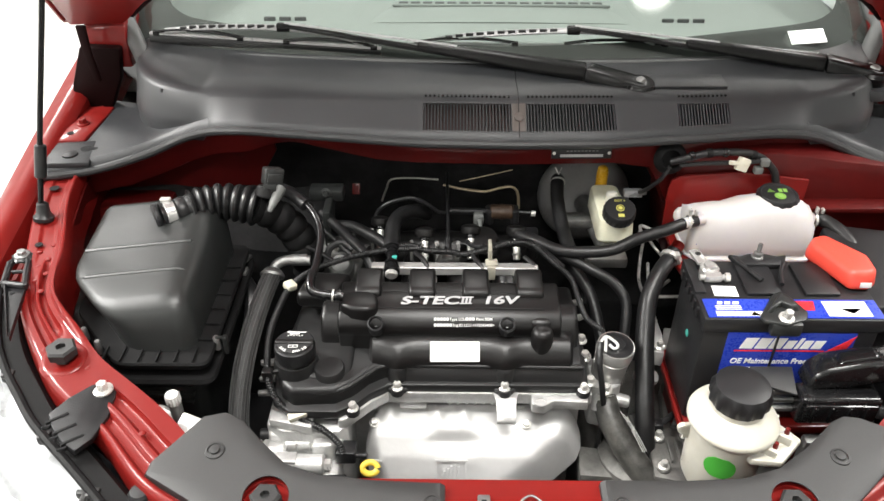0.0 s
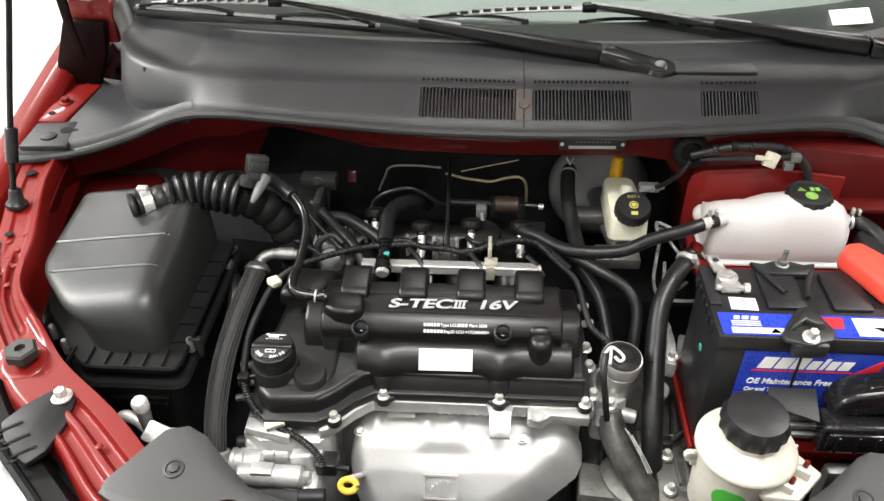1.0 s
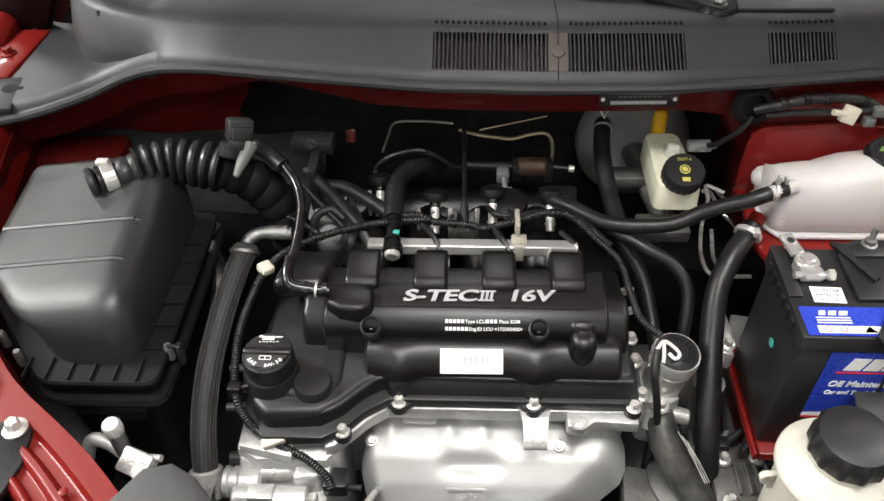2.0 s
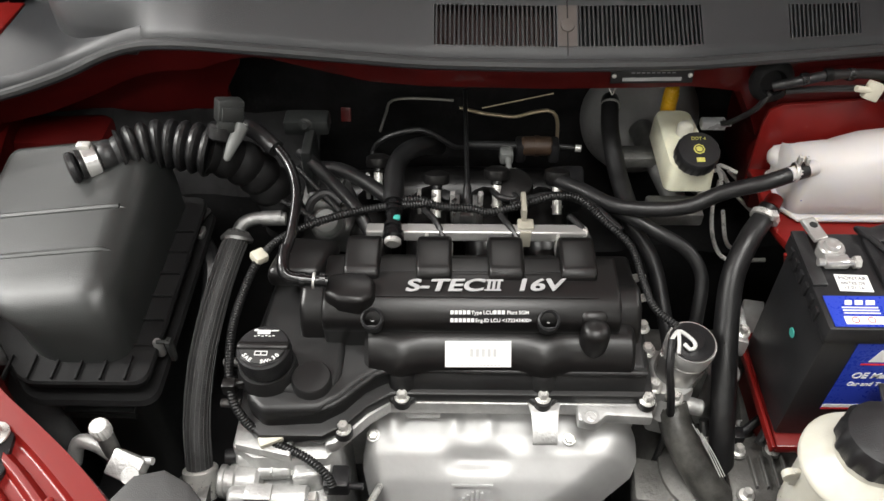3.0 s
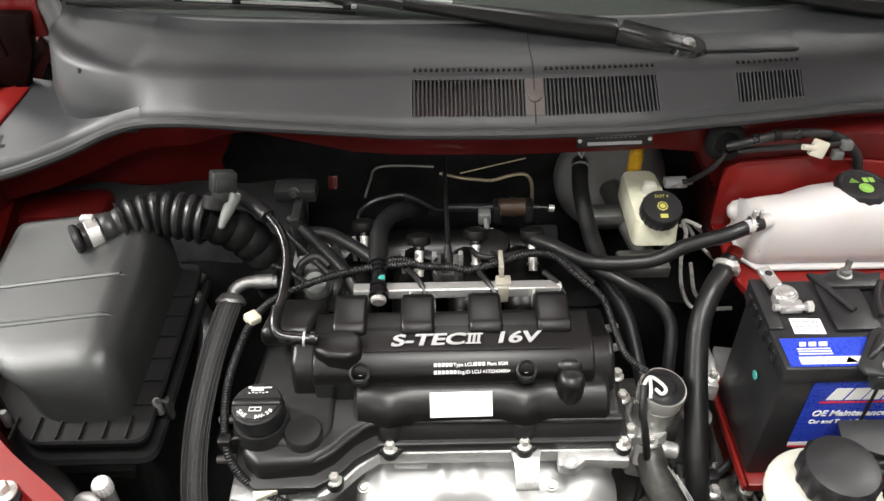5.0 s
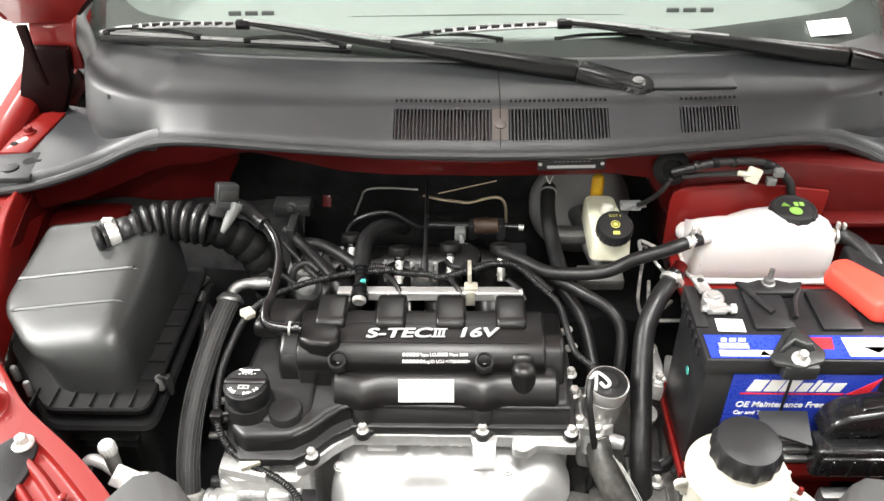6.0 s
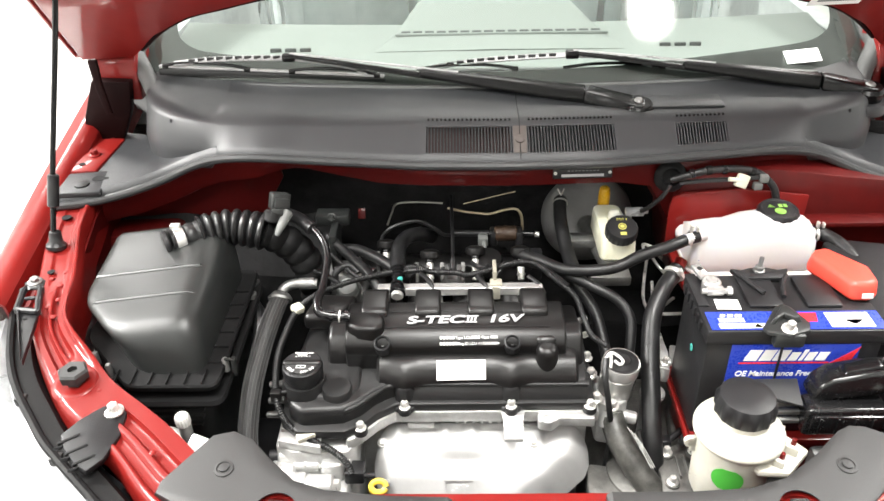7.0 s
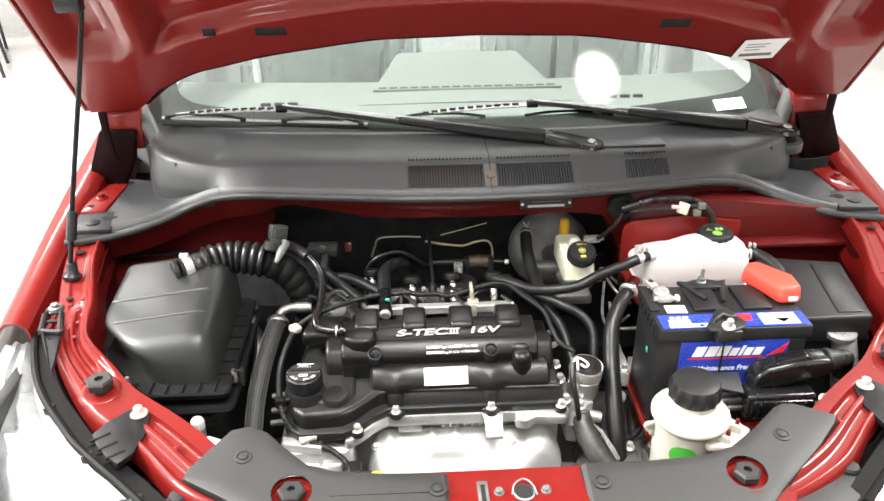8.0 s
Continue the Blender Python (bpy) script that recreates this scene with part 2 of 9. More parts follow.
def prism(bm, pts, axis, a, b, bev=0.004, seg=2, m=None, taper=1.0):
    """A polygon in the plane across the axis, drawn out from a to b."""
    t = B()

    def at(p, h):
        return V(h, *p) if axis == "x" else V(p[0], h, p[1]) if axis == "y" else V(p[0], p[1], h)
    cx, cy = sum(p[0] for p in pts) / len(pts), sum(p[1] for p in pts) / len(pts)
    lo = [t.verts.new(at(p, a)) for p in pts]
    hi = [t.verts.new(at((cx + (p[0] - cx) * taper, cy + (p[1] - cy) * taper), b)) for p in pts]
    t.faces.new(lo)
    t.faces.new(hi[::-1])
    k = len(pts)
    for i in range(k):
        t.faces.new((lo[i], hi[i], hi[(i + 1) % k], lo[(i + 1) % k]))
    soften(t, bev, seg)
    if m is not None:
        t.transform(m)
    return add(bm, t)


def axis_frame(d):
    return Vector(d).normalized().to_track_quat("Z", "Y").to_matrix().to_4x4()


def lathe(bm, c, profile, axis=(0, 0, 1), seg=28, lobes=0, lobe=0.0, lobe_z=None):
    """Rings of (radius, height) along an axis from c. Lobes give a grip."""
    t = B()
    rings = []
    for r, h in profile:
        ring = []
        for i in range(seg):
            a = 2 * math.pi * i / seg
            k = r
            if lobes and (lobe_z is None or lobe_z[0] <= h <= lobe_z[1]):
                k = r * (1 + lobe * math.cos(a * lobes))
            ring.append(t.verts.new((k * math.cos(a), k * math.sin(a), h)))
        rings.append(ring)
    for p, q in zip(rings, rings[1:]):
        for i in range(seg):
            j = (i + 1) % seg
            t.faces.new((p[i], p[j], q[j], q[i]))
    t.faces.new(rings[0][::-1])
    t.faces.new(rings[-1])
    t.transform(Matrix.Translation(c) @ axis_frame(axis))
    return add(bm, t)


def rod(bm, a, b, r, r2=None, seg=16, bev=0.0):
    a, b = Vector(a), Vector(b)
    h = (b - a).length
    r2 = r if r2 is None else r2
    pr = [(r, 0), (r2, h)] if not bev else [(r - bev, 0), (r, bev), (r2, h - bev), (r2 - bev, h)]
    return lathe(bm, a, pr, b - a, seg)


def curve_points(pts, step):
    """A smooth line through the given points (Catmull-Rom), cut into even steps."""
    p = [Vector(q) for q in pts]
    p = [2 * p[0] - p[1]] + p + [2 * p[-1] - p[-2]]
    fine = []
    for i in range(1, len(p) - 2):
        a, b, c, d = p[i - 1:i + 3]
        for k in range(12):
            s = k / 12
            fine.append(0.5 * (2 * b + (c - a) * s + (2 * a - 5 * b + 4 * c - d) * s * s + (3 * b - a - 3 * c + d) * s ** 3))
    fine.append(p[-2])
    out, left = [fine[0]], step
    for a, b in zip(fine, fine[1:]):
        d = (b - a).length
        pos = 0.0
        while d - pos >= left and d > 0:
            pos += left
            out.append(a + (b - a) * (pos / d))
            left = step
        left -= d - pos
    if (out[-1] - fine[-1]).length > step * 0.3:
        out.append(fine[-1])
    return out


def tube(bm, pts, r, seg=12, step=0.008, ridge=0.0, pitch=0.0, flat=1.0):
    """A hose along a smooth line; ridges make it corrugated. r: a number or a function of 0..1."""
    line = curve_points(pts, pitch / 4 if pitch else step)
    t = B()
    rings, up = [], None
    n = len(line)
    for i, p in enumerate(line):
        d = (line[min(i + 1, n - 1)] - line[max(i - 1, 0)]).normalized()
        if up is None:
            up = d.orthogonal().normalized()
        up = (up - d * up.dot(d)).normalized()
        side = d.cross(up)
        rad = r(i / max(1, n - 1)) if callable(r) else r
        if ridge:
            rad += ridge * (1, 0.6, -1, 0.6)[i % 4] * 0.5
        rings.append([t.verts.new(p + (up * math.cos(a) + side * math.sin(a) * flat) * rad)
                      for a in (2 * math.pi * k / seg for k in range(seg))])
    for a, b in zip(rings, rings[1:]):
        for k in range(seg):
            j = (k + 1) % seg
            t.faces.new((a[k], a[j], b[j], b[k]))
    t.faces.new(rings[0][::-1])
    t.faces.new(rings[-1])
    return add(bm, t)


def sheet(bm, rows, thick=0.0, skip=None):
    """A grid of points (rows of equal length), given thickness along its normals."""
    t = B()
    vs = [[t.verts.new(p) for p in row] for row in rows]
    for i in range(len(vs) - 1):
        for j in range(len(vs[0]) - 1):
            if skip and skip(i, j):
                continue
            t.faces.new((vs[i][j], vs[i][j + 1], vs[i + 1][j + 1], vs[i + 1][j]))
    for v in [v for v in t.verts if not v.link_faces]:
        t.verts.remove(v)
    if thick:
        bmesh.ops.recalc_face_normals(t, faces=t.faces)
        bmesh.ops.solidify(t, geom=t.faces[:], thickness=thick)
    return add(bm, t)


def bolt(bm, c, axis=(0, 0, 1), r=0.006, h=0.007, washer=1.55):
    lathe(bm, c, [(r * washer, 0), (r * washer, h * 0.22), (r * 1.15, h * 0.4)], axis, 16)
    c2 = Vector(c) + Vector(axis).normalized() * h * 0.35
    lathe(bm, c2, [(r, 0), (r, h * 0.8), (r * 0.8, h), (r * 0.55, h), (r * 0.5, h * 0.9)], axis, 6)
    return bm


def letters(text, size, m, material, parent, name="lettering", shear=0.0, depth=0.0004, align="LEFT", bold=0.0, stretch=1.0):
    cu = bpy.data.curves.new(name, "FONT")
    cu.body, cu.size, cu.extrude, cu.shear, cu.align_x, cu.offset = text, size, depth, shear, align, bold
    tmp = new("scratch_text", cu)
    bpy.context.view_layer.update()
    me = bpy.data.meshes.new_from_object(tmp.evaluated_get(bpy.context.evaluated_depsgraph_get()))
    bpy.data.objects.remove(tmp)
    bpy.data.curves.remove(cu)
    me.transform(m @ Matrix.Diagonal((stretch, 1, 1, 1)))
    bm = B()
    bm.from_mesh(me)
    bpy.data.meshes.remove(me)
    return part(name, bm, material, parent)


def plate_frame(origin, right, up):
    """The pose of a flat label: its lower left corner, and its right and up directions."""
    r = Vector(right).normalized()
    u = Vector(up)
    u = (u - r * u.dot(r)).normalized()
    n = r.cross(u)
    m = Matrix((r, u, n)).transposed().to_4x4()
    m.translation = Vector(origin)
    return m


def flat(bm, m, x0, x1, y0, y1, lift=0.0004, thick=0.0004, slant=0.0):
    t = B()
    lo = [t.verts.new(m @ V(x, y, lift)) for x, y in ((x0, y0), (x1, y0), (x1 + slant, y1), (x0 + slant, y1))]
    hi = [t.verts.new(m @ V(x, y, lift + thick)) for x, y in ((x0, y0), (x1, y0), (x1 + slant, y1), (x0 + slant, y1))]
    t.faces.new(lo[::-1])
    t.faces.new(hi)
    for i in range(4):
        t.faces.new((lo[i], lo[(i + 1) % 4], hi[(i + 1) % 4], hi[i]))
    return add(bm, t)


def interp(x, xs, ys):
    return float(np.interp(x, xs, ys))


# ---- the showroom ----
def build_room():
    x0, x1, y0, y1, h = ROOM
    bm = B()
    box(bm, x0 - 0.2, x1 + 0.2, y0 - 0.2, y1 + 0.2, -0.12, 0, 0)
    tagged(part("floor", bm, FLOORM), "glossy white tiled showroom floor", "floor", kind="structure")
    bm = B()
    box(bm, x0 - 0.2, x1 + 0.2, y0 - 0.2, y1 + 0.2, h, h + 0.15, 0)
    tagged(part("ceiling", bm, CEILM), "plain grey ceiling with lit panels", "ceiling", kind="structure")
    for name, a in (("wall_north", (x0, x1, y1, y1 + 0.15)), ("wall_south", (x0, x1, y0 - 0.15, y0)),
                    ("wall_west", (x0 - 0.15, x0, y0, y1)), ("wall_east", (x1, x1 + 0.15, y0, y1))):
        bm = B()
        box(bm, *a, 0.0, h, 0)
        tagged(part(name, bm, WALLM), "plain white painted showroom wall", "wall", kind="structure")
    for x, y in PANELS:
        t = thing("ceiling_light", (x, y, h - 0.03), "flat white lit ceiling panel, added and unseen", "light", "ceiling lights")
        bm = B()
        box(bm, x - 0.62, x + 0.62, y - 0.32, y + 0.32, h - 0.03, h - 0.001, 0.003)
        part("frame", bm, WHITEPL, t)
        bm = B()
        box(bm, x - 0.6, x + 0.6, y - 0.3, y + 0.3, h - 0.034, h - 0.03, 0.001)
        part("diffuser", bm, PANELM, t, "glowing white diffuser")
    x, y = DOWNLIGHT
    t = thing("downlight", (x, y, h - 0.03), "round white recessed ceiling downlight, lit", "light")
    bm = B()
    lathe(bm, (x, y, h - 0.024), [(0.175, 0.023), (0.175, 0.004), (0.172, 0), (0.156, 0), (0.153, 0.006)], (0, 0, 1), 40)
    part("ring", bm, WHITEPL, t)
    bm = B()
    lathe(bm, (x, y, h - 0.030), [(0.152, 0), (0.152, 0.004)], (0, 0, 1), 40)
    part("lens", bm, DOWNM, t, "glowing white lens")


def build_chair():
    """A dark-legged visitor chair."""
    t = thing("chair", (0, 0, 0), "dark metal-legged chair with a pale seat", "chair", "chairs by the wall")
    for sx in (-1, 1):
        for sy in (-1, 1):
            bm = B()
            rod(bm, (sx * 0.23, sy * 0.22, 0), (sx * 0.19, sy * 0.19, 0.45), 0.012, 0.013)
            part("leg", bm, CHAIRM, t)
    bm = B()
    box(bm, -0.23, 0.23, -0.22, 0.22, 0.45, 0.49, 0.015, 3)
    part("seat", bm, WHITEPL, t)
    bm = B()
    box(bm, -0.22, 0.22, 0.20, 0.235, 0.55, 0.88, 0.015, 3)
    part("backrest", bm, WHITEPL, t)
    bm = B()
    for sx in (-1, 1):
        rod(bm, (sx * 0.19, 0.2, 0.45), (sx * 0.18, 0.215, 0.8), 0.011)
    part("back_frame", bm, CHAIRM, t)
    return t


build_room()
first_chair = build_chair()
first_chair.matrix_basis = pose(-3.35, 5.75, 0, 0, 0, 20)
copy_thing(first_chair, pose(-3.6, 6.75, 0, 0, 0, -10))
copy_thing(first_chair, pose(-4.15, 6.1, 0, 0, 0, 35))


# ---- the car body ----
car = thing("car", (0, 1.0, 0), "red hatchback with its bonnet propped open", "car")


def rail_z(y):
    return 0.803 + 0.16 * (y - 0.637)


def fender_z(y):
    return 0.868 + 0.20 * (y - 1.0)


def build_fender(s):
    rows = []
    for i in range(15):
        y = 0.935 + i * 0.05
        z = fender_z(y)
        w = 0.0 + 0.012 * math.sin((y - 0.93) * 3)
        prof = [(0.772, z - 0.06), (0.778, z - 0.014), (0.788, z - 0.004), (0.80, z), (0.815, z - 0.002), (0.83 + w, z - 0.015),
                (0.843 + w, z - 0.045), (0.852 + w, z - 0.10), (0.862 + w, z - 0.2), (0.868 + w, z - 0.38)]
        rows.append([V(XC + s * x, y, zz) for x, zz in prof])
    bm = sheet(B(), rows, 0.004)
    part("fender", bm, RED, car, "glossy red front wing")
    # drain channel between the wing and the inner rail
    rows = []
    for i in range(13):
        y = 0.95 + i * 0.05
        z = fender_z(y)
        rows.append([V(XC + s * x, y, zz) for x, zz in ((0.735, z - 0.05), (0.745, z - 0.045), (0.752, z - 0.028), (0.760, z - 0.03), (0.766, z - 0.052), (0.778, z - 0.05))])
    part("gutter", sheet(B(), rows, 0.003), RED_SHADED, car)


def build_rail(s):
    """The pressed red inner rail that curves from the hinge to the front panel."""
    inner = [(1.26, 0.735), (1.147, 0.722), (1.09, 0.714), (0.989, 0.686), (0.939, 0.679), (0.891, 0.662), (0.83, 0.607), (0.783, 0.563), (0.736, 0.50), (0.70, 0.455), (0.64, 0.39), (0.60, 0.34)]
    outer = [(1.26, 0.79), (1.144, 0.779), (1.061, 0.765), (0.985, 0.746), (0.901, 0.724), (0.837, 0.690), (0.753, 0.628), (0.714, 0.585), (0.672, 0.530), (0.604, 0.464), (0.565, 0.40), (0.54, 0.34)]
    ci, co = curve_points([(x, y, 0) for y, x in inner], 0.012), curve_points([(x, y, 0) for y, x in outer], 0.012)
    n, m = 150, 34
    smooth = lambda q: (lambda w: w * w * (3 - 2 * w))(min(max(q, 0.0), 1.0))

    def groove(f, u, f0, f1, mid, half):
        """A pressed groove with steep sides and rounded ends."""
        along = smooth((f - f0) / 0.035) * smooth((f1 - f) / 0.035)
        return along * (1 - smooth((abs(u - mid) - half * (0.5 + 0.5 * along)) / 0.055))
    rows = []
    for k in range(n):
        f = k / (n - 1)
        fa, fb = f * (len(ci) - 1), f * (len(co) - 1)
        a = ci[int(fa)].lerp(ci[min(len(ci) - 1, int(fa) + 1)], fa % 1)
        b = co[int(fb)].lerp(co[min(len(co) - 1, int(fb) + 1)], fb % 1)
        row = []
        for j in range(m + 1):
            u = -0.10 + 1.135 * j / m
            dz = -0.008 * (groove(f, u, 0.68, 0.95, 0.36, 0.075) + groove(f, u, 0.66, 1.2, 0.72, 0.075) + groove(f, u, 0.34, 0.555, 0.34, 0.05) + groove(f, u, 0.38, 0.60, 0.62, 0.06))
            dz += 0.007 * (1 - smooth((f - 0.50) / 0.12)) * (1 - smooth((abs(u - 0.03) - 0.045) / 0.05))
            dz -= 0.003 * (1 - smooth((f - 0.30) / 0.06)) * groove(0.5, u, 0, 1, 0.45, 0.16)
            dz -= 0.075 * smooth((-0.03 - u) / 0.07) ** 1.5 + 0.032 * smooth((u - 0.97) / 0.065) + 0.004 * smooth((u - 0.88) / 0.1)
            x, y = a.x + (b.x - a.x) * u, a.y + (b.y - a.y) * u
            row.append(V(XC + s * x, y, rail_z(y) + dz))
        rows.append(row)
    ob = part("inner_rail", sheet(B(), rows, 0.0025), RED, car, "pressed red inner wing rail with spot welds", sharp=0.9)
    # spot welds and holes
    for y, x in ((1.00, 0.705), (0.97, 0.703), (0.94, 0.695), (0.905, 0.69), (0.985, 0.722), (0.955, 0.712), (0.925, 0.706), (0.672, 0.475), (0.80, 0.645), (0.77, 0.575)):
        bm = B()
        lathe(bm, (XC + s * x, y, rail_z(y) - 0.0015), [(0.0048, 0), (0.0042, 0.0012), (0.0025, 0.0018)], (0, 0, 1), 14)
        part("spot_weld", bm, RED, ob)
    for y, x, r in ((0.998, 0.728, 0.006), (1.13, 0.752, 0.008)):
        bm = B()
        lathe(bm, (XC + s * x, y, rail_z(y) + 0.0006), [(r, 0), (r, 0.0008)], (0, 0, 1), 16)
        part("hole", bm, DARK, ob)
    # hexagonal bump stop on its raised seat
    bm = B()
    lathe(bm, (XC + s * 0.612, 0.785, rail_z(0.785) - 0.004), [(0.034, 0), (0.030, 0.004), (0.025, 0.005), (0.021, 0.004), (0.012, 0.004)], (0, -0.16, 1), 28)
    part("stop_seat", bm, RED, ob)
    bm = B()
    lathe(bm, (XC + s * 0.612, 0.785, rail_z(0.785) - 0.006), [(0.013, 0), (0.013, 0.012), (0.020, 0.013), (0.021, 0.024), (0.018, 0.027), (0.007, 0.027), (0.007, 0.02)], (0, 0, 1), 6)
    part("bump_stop", bm, SHIELD, car, "hexagonal grey rubber bonnet stop")
    # inner wing wall below the rail
    rows = []
    for y in (0.62, 0.75, 0.9, 1.0, 1.15, 1.3):
        x = interp(y, [0.6, 0.7, 0.83, 0.94, 1.1, 1.3], [0.46, 0.53, 0.66, 0.71, 0.735, 0.745])
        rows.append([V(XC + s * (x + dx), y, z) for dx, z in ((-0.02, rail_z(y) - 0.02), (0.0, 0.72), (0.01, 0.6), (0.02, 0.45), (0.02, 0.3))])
    part("inner_wing", sheet(B(), rows, 0.003), RED_SHADED, car, "dark shaded red inner wing panel")


def build_front_panel():
    bm = B()
    prism(bm, [(-0.33, 0.615), (-0.26, 0.624), (0.24, 0.624), (0.32, 0.615), (0.36, 0.56), (0.33, 0.50), (-0.34, 0.50), (-0.37, 0.56)], "z", 0.73, 0.7895, 0.006)
    ob = part("front_panel", bm, RED, car, "red upper radiator panel with the bonnet latch opening")
    bm = B()
    box(bm, -0.068, -0.053, 0.53, 0.598, 0.788, 0.7925, 0.002)
    part("latch_guide", bm, ALU_DARK, ob)
    bm = B()
    lathe(bm, (-0.006, 0.575, 0.787), [(0.0145, 0), (0.0145, 0.0035), (0.0125, 0.0045), (0.0122, 0.0028)], (0, 0, 1), 20)
    tube(bm, [(-0.022, 0.572, 0.790), (-0.018, 0.586, 0.794), (-0.006, 0.593, 0.797), (0.006, 0.586, 0.794), (0.011, 0.570, 0.790)], 0.0016, 8, 0.003)
    ring = part("latch_ring", bm, ALU_DARK, ob, "dull steel latch loop")
    bm = B()
    lathe(bm, (-0.006, 0.575, 0.7896), [(0.0122, 0), (0.0122, 0.0012)], (0, 0, 1), 20)
    part("latch_hole", bm, DARK, ring)
    bm = B()
    box(bm, -0.0635, -0.0575, 0.535, 0.59, 0.7915, 0.7932, 0.0005)
    part("guide_slot", bm, DARK, ob)
    for x in (-0.039, 0.024):
        bm = B()
        bolt(bm, (x, 0.578, 0.789), (0, 0, 1), 0.0055, 0.005, 1.3)
        part("bolt", bm, GREYCAP, ob)
    bm = B()
    box(bm, -0.36, 0.36, 0.535, 0.59, 0.25, 0.735, 0.004)
    part("radiator", bm, BLACK, car, "black radiator behind the front panel")
    # front bumper corners and lower closing panels
    for s in (-1, 1):
        bm = B()
        prism(bm, [(XC + s * 0.36, 0.62), (XC + s * 0.47, 0.635), (XC + s * 0.56, 0.70), (XC + s * 0.66, 0.80), (XC + s * 0.74, 0.93), (XC + s * 0.76, 0.93), (XC + s * 0.70, 0.78),
                   (XC + s * 0.60, 0.66), (XC + s * 0.52, 0.57), (XC + s * 0.42, 0.50), (XC + s * 0.30, 0.48)], "z", 0.70, 0.745, 0.004)
        part("lamp_tray", bm, BLACK, car, "black plastic tray behind the headlamp")
        bm = B()
        box(bm, XC + s * 0.5 - 0.04, XC + s * 0.5 + 0.04, 0.50, 0.515, 0.5, 0.775, 0.004)
        part("duct", bm, BLACK, car)
    bm = B()
    rows = []
    for k in range(33):
        a = -1 + 2 * k / 32
        x = XC + 0.50 * a
        y = 0.535 - 0.07 * math.cos(a * 1.25) + 0.02
        rows.append([V(x, y + 0.05, 0.755), V(x, y + 0.03, 0.762), V(x, y, 0.755), V(x, y - 0.03, 0.70), V(x, y - 0.05, 0.6), V(x, y - 0.04, 0.45)])
    part("bumper", sheet(bm, rows, 0.004), RED, car, "red painted front bumper skin")


def build_firewall():
    bm = B()
    n = 60
    rows = []
    for k in range(n + 1):
        x = -0.735 + 1.47 * k / n
        y = interp(abs(x), SEAL_X, SEAL_Y) + 0.004
        z = interp(abs(x), SEAL_X, SEAL_Z) - 0.004
        low = z - interp(x, [-0.74, -0.45, -0.40, -0.36, -0.22, 0.18, 0.25, 0.32, 0.74], [0.05, 0.05, 0.03, 0.022, 0.045, 0.045, 0.06, 0.20, 0.05])
        rows.append([V(XC + x, y + 0.02, z), V(XC + x, y + 0.022, (z + low) / 2), V(XC + x, y + 0.03, low), V(XC + x, y + 0.06, low - 0.012)])
    part("firewall_lip", sheet(bm, rows, 0.002), RED_SHADED, car, "bulkhead strip below the scuttle, shade painted into its red")
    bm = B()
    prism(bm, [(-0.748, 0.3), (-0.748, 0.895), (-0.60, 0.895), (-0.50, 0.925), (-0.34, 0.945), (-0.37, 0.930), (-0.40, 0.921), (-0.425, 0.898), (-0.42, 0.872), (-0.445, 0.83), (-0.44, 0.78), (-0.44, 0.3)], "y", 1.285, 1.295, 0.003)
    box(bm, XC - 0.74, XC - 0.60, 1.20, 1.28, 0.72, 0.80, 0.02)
    part("firewall", bm, RED_SHADED, car, "bulkhead panel with shade painted into its red")
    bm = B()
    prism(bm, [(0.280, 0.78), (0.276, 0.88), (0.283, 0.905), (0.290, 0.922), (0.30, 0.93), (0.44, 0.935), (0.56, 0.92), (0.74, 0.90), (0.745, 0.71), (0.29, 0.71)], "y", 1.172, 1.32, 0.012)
    part("bulkhead_box", bm, RED_SHADED, car, "red bulkhead pressing behind the coolant tank")
    # the pressed holder of the coolant tank: a back plate and a shelf with a turned-down tongue
    bm = B()
    prism(bm, [(0.268, 0.77), (0.267, 0.87), (0.270, 0.886), (0.284, 0.896), (0.385, 0.904), (0.50, 0.890), (0.50, 0.77)], "y", 1.161, 1.167, 0.002)
    prism(bm, [(0.272, 1.040), (0.286, 1.005), (0.50, 1.005), (0.50, 1.167), (0.268, 1.167), (0.272, 1.12), (0.266, 1.075)], "z", 0.782, 0.7935, 0.003)
    prism(bm, [(0.272, 0.790), (0.320, 0.790), (0.320, 0.745), (0.290, 0.74)], "y", 1.005, 1.011, 0.002)
    part("tank_holder", bm, RED, car, "red pressed steel holder under the coolant tank")
    bm = B()
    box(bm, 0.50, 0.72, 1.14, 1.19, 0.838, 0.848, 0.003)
    part("ledge", bm, RED_SHADED, car)
    # soft black insulation
    rows = []
    for i in range(24):
        z = 0.30 + 0.64 * i / 23
        rows.append([V(-0.60 + 1.36 * j / 40, 1.36 + 0.012 * math.sin(j * 1.1) * math.sin(i * 0.9) - (0.08 if z < 0.55 else 0), z) for j in range(41)])
    part("insulation", sheet(B(), rows, 0.004), DARK, car, "black felt insulation on the bulkhead")
    # black sheet laid over the lower red bulkhead behind the air box
    rows = []
    for i in range(14):
        z = 0.28 + 0.52 * i / 13
        rows.append([V(-0.735 + 0.42 * j / 14, 1.185 + 0.008 * math.sin(j * 1.3) * math.sin(i * 0.9) + 0.09 * max(0, (z - 0.72) / 0.08), z) for j in range(15)])
    part("insulation", sheet(B(), rows, 0.004), DARK, car, "black felt insulation on the bulkhead")
    bm = B()
    box(bm, XC - 0.78, XC + 0.78, 0.44, 1.40, 0.22, 0.24, 0.002)
    box(bm, XC - 0.78, XC + 0.78, 0.44, 0.46, 0.22, 0.72, 0.002)
    for s in (-1, 1):
        box(bm, XC + s * 0.78 - 0.01, XC + s * 0.78 + 0.01, 0.44, 1.40, 0.22, 0.80, 0.002)
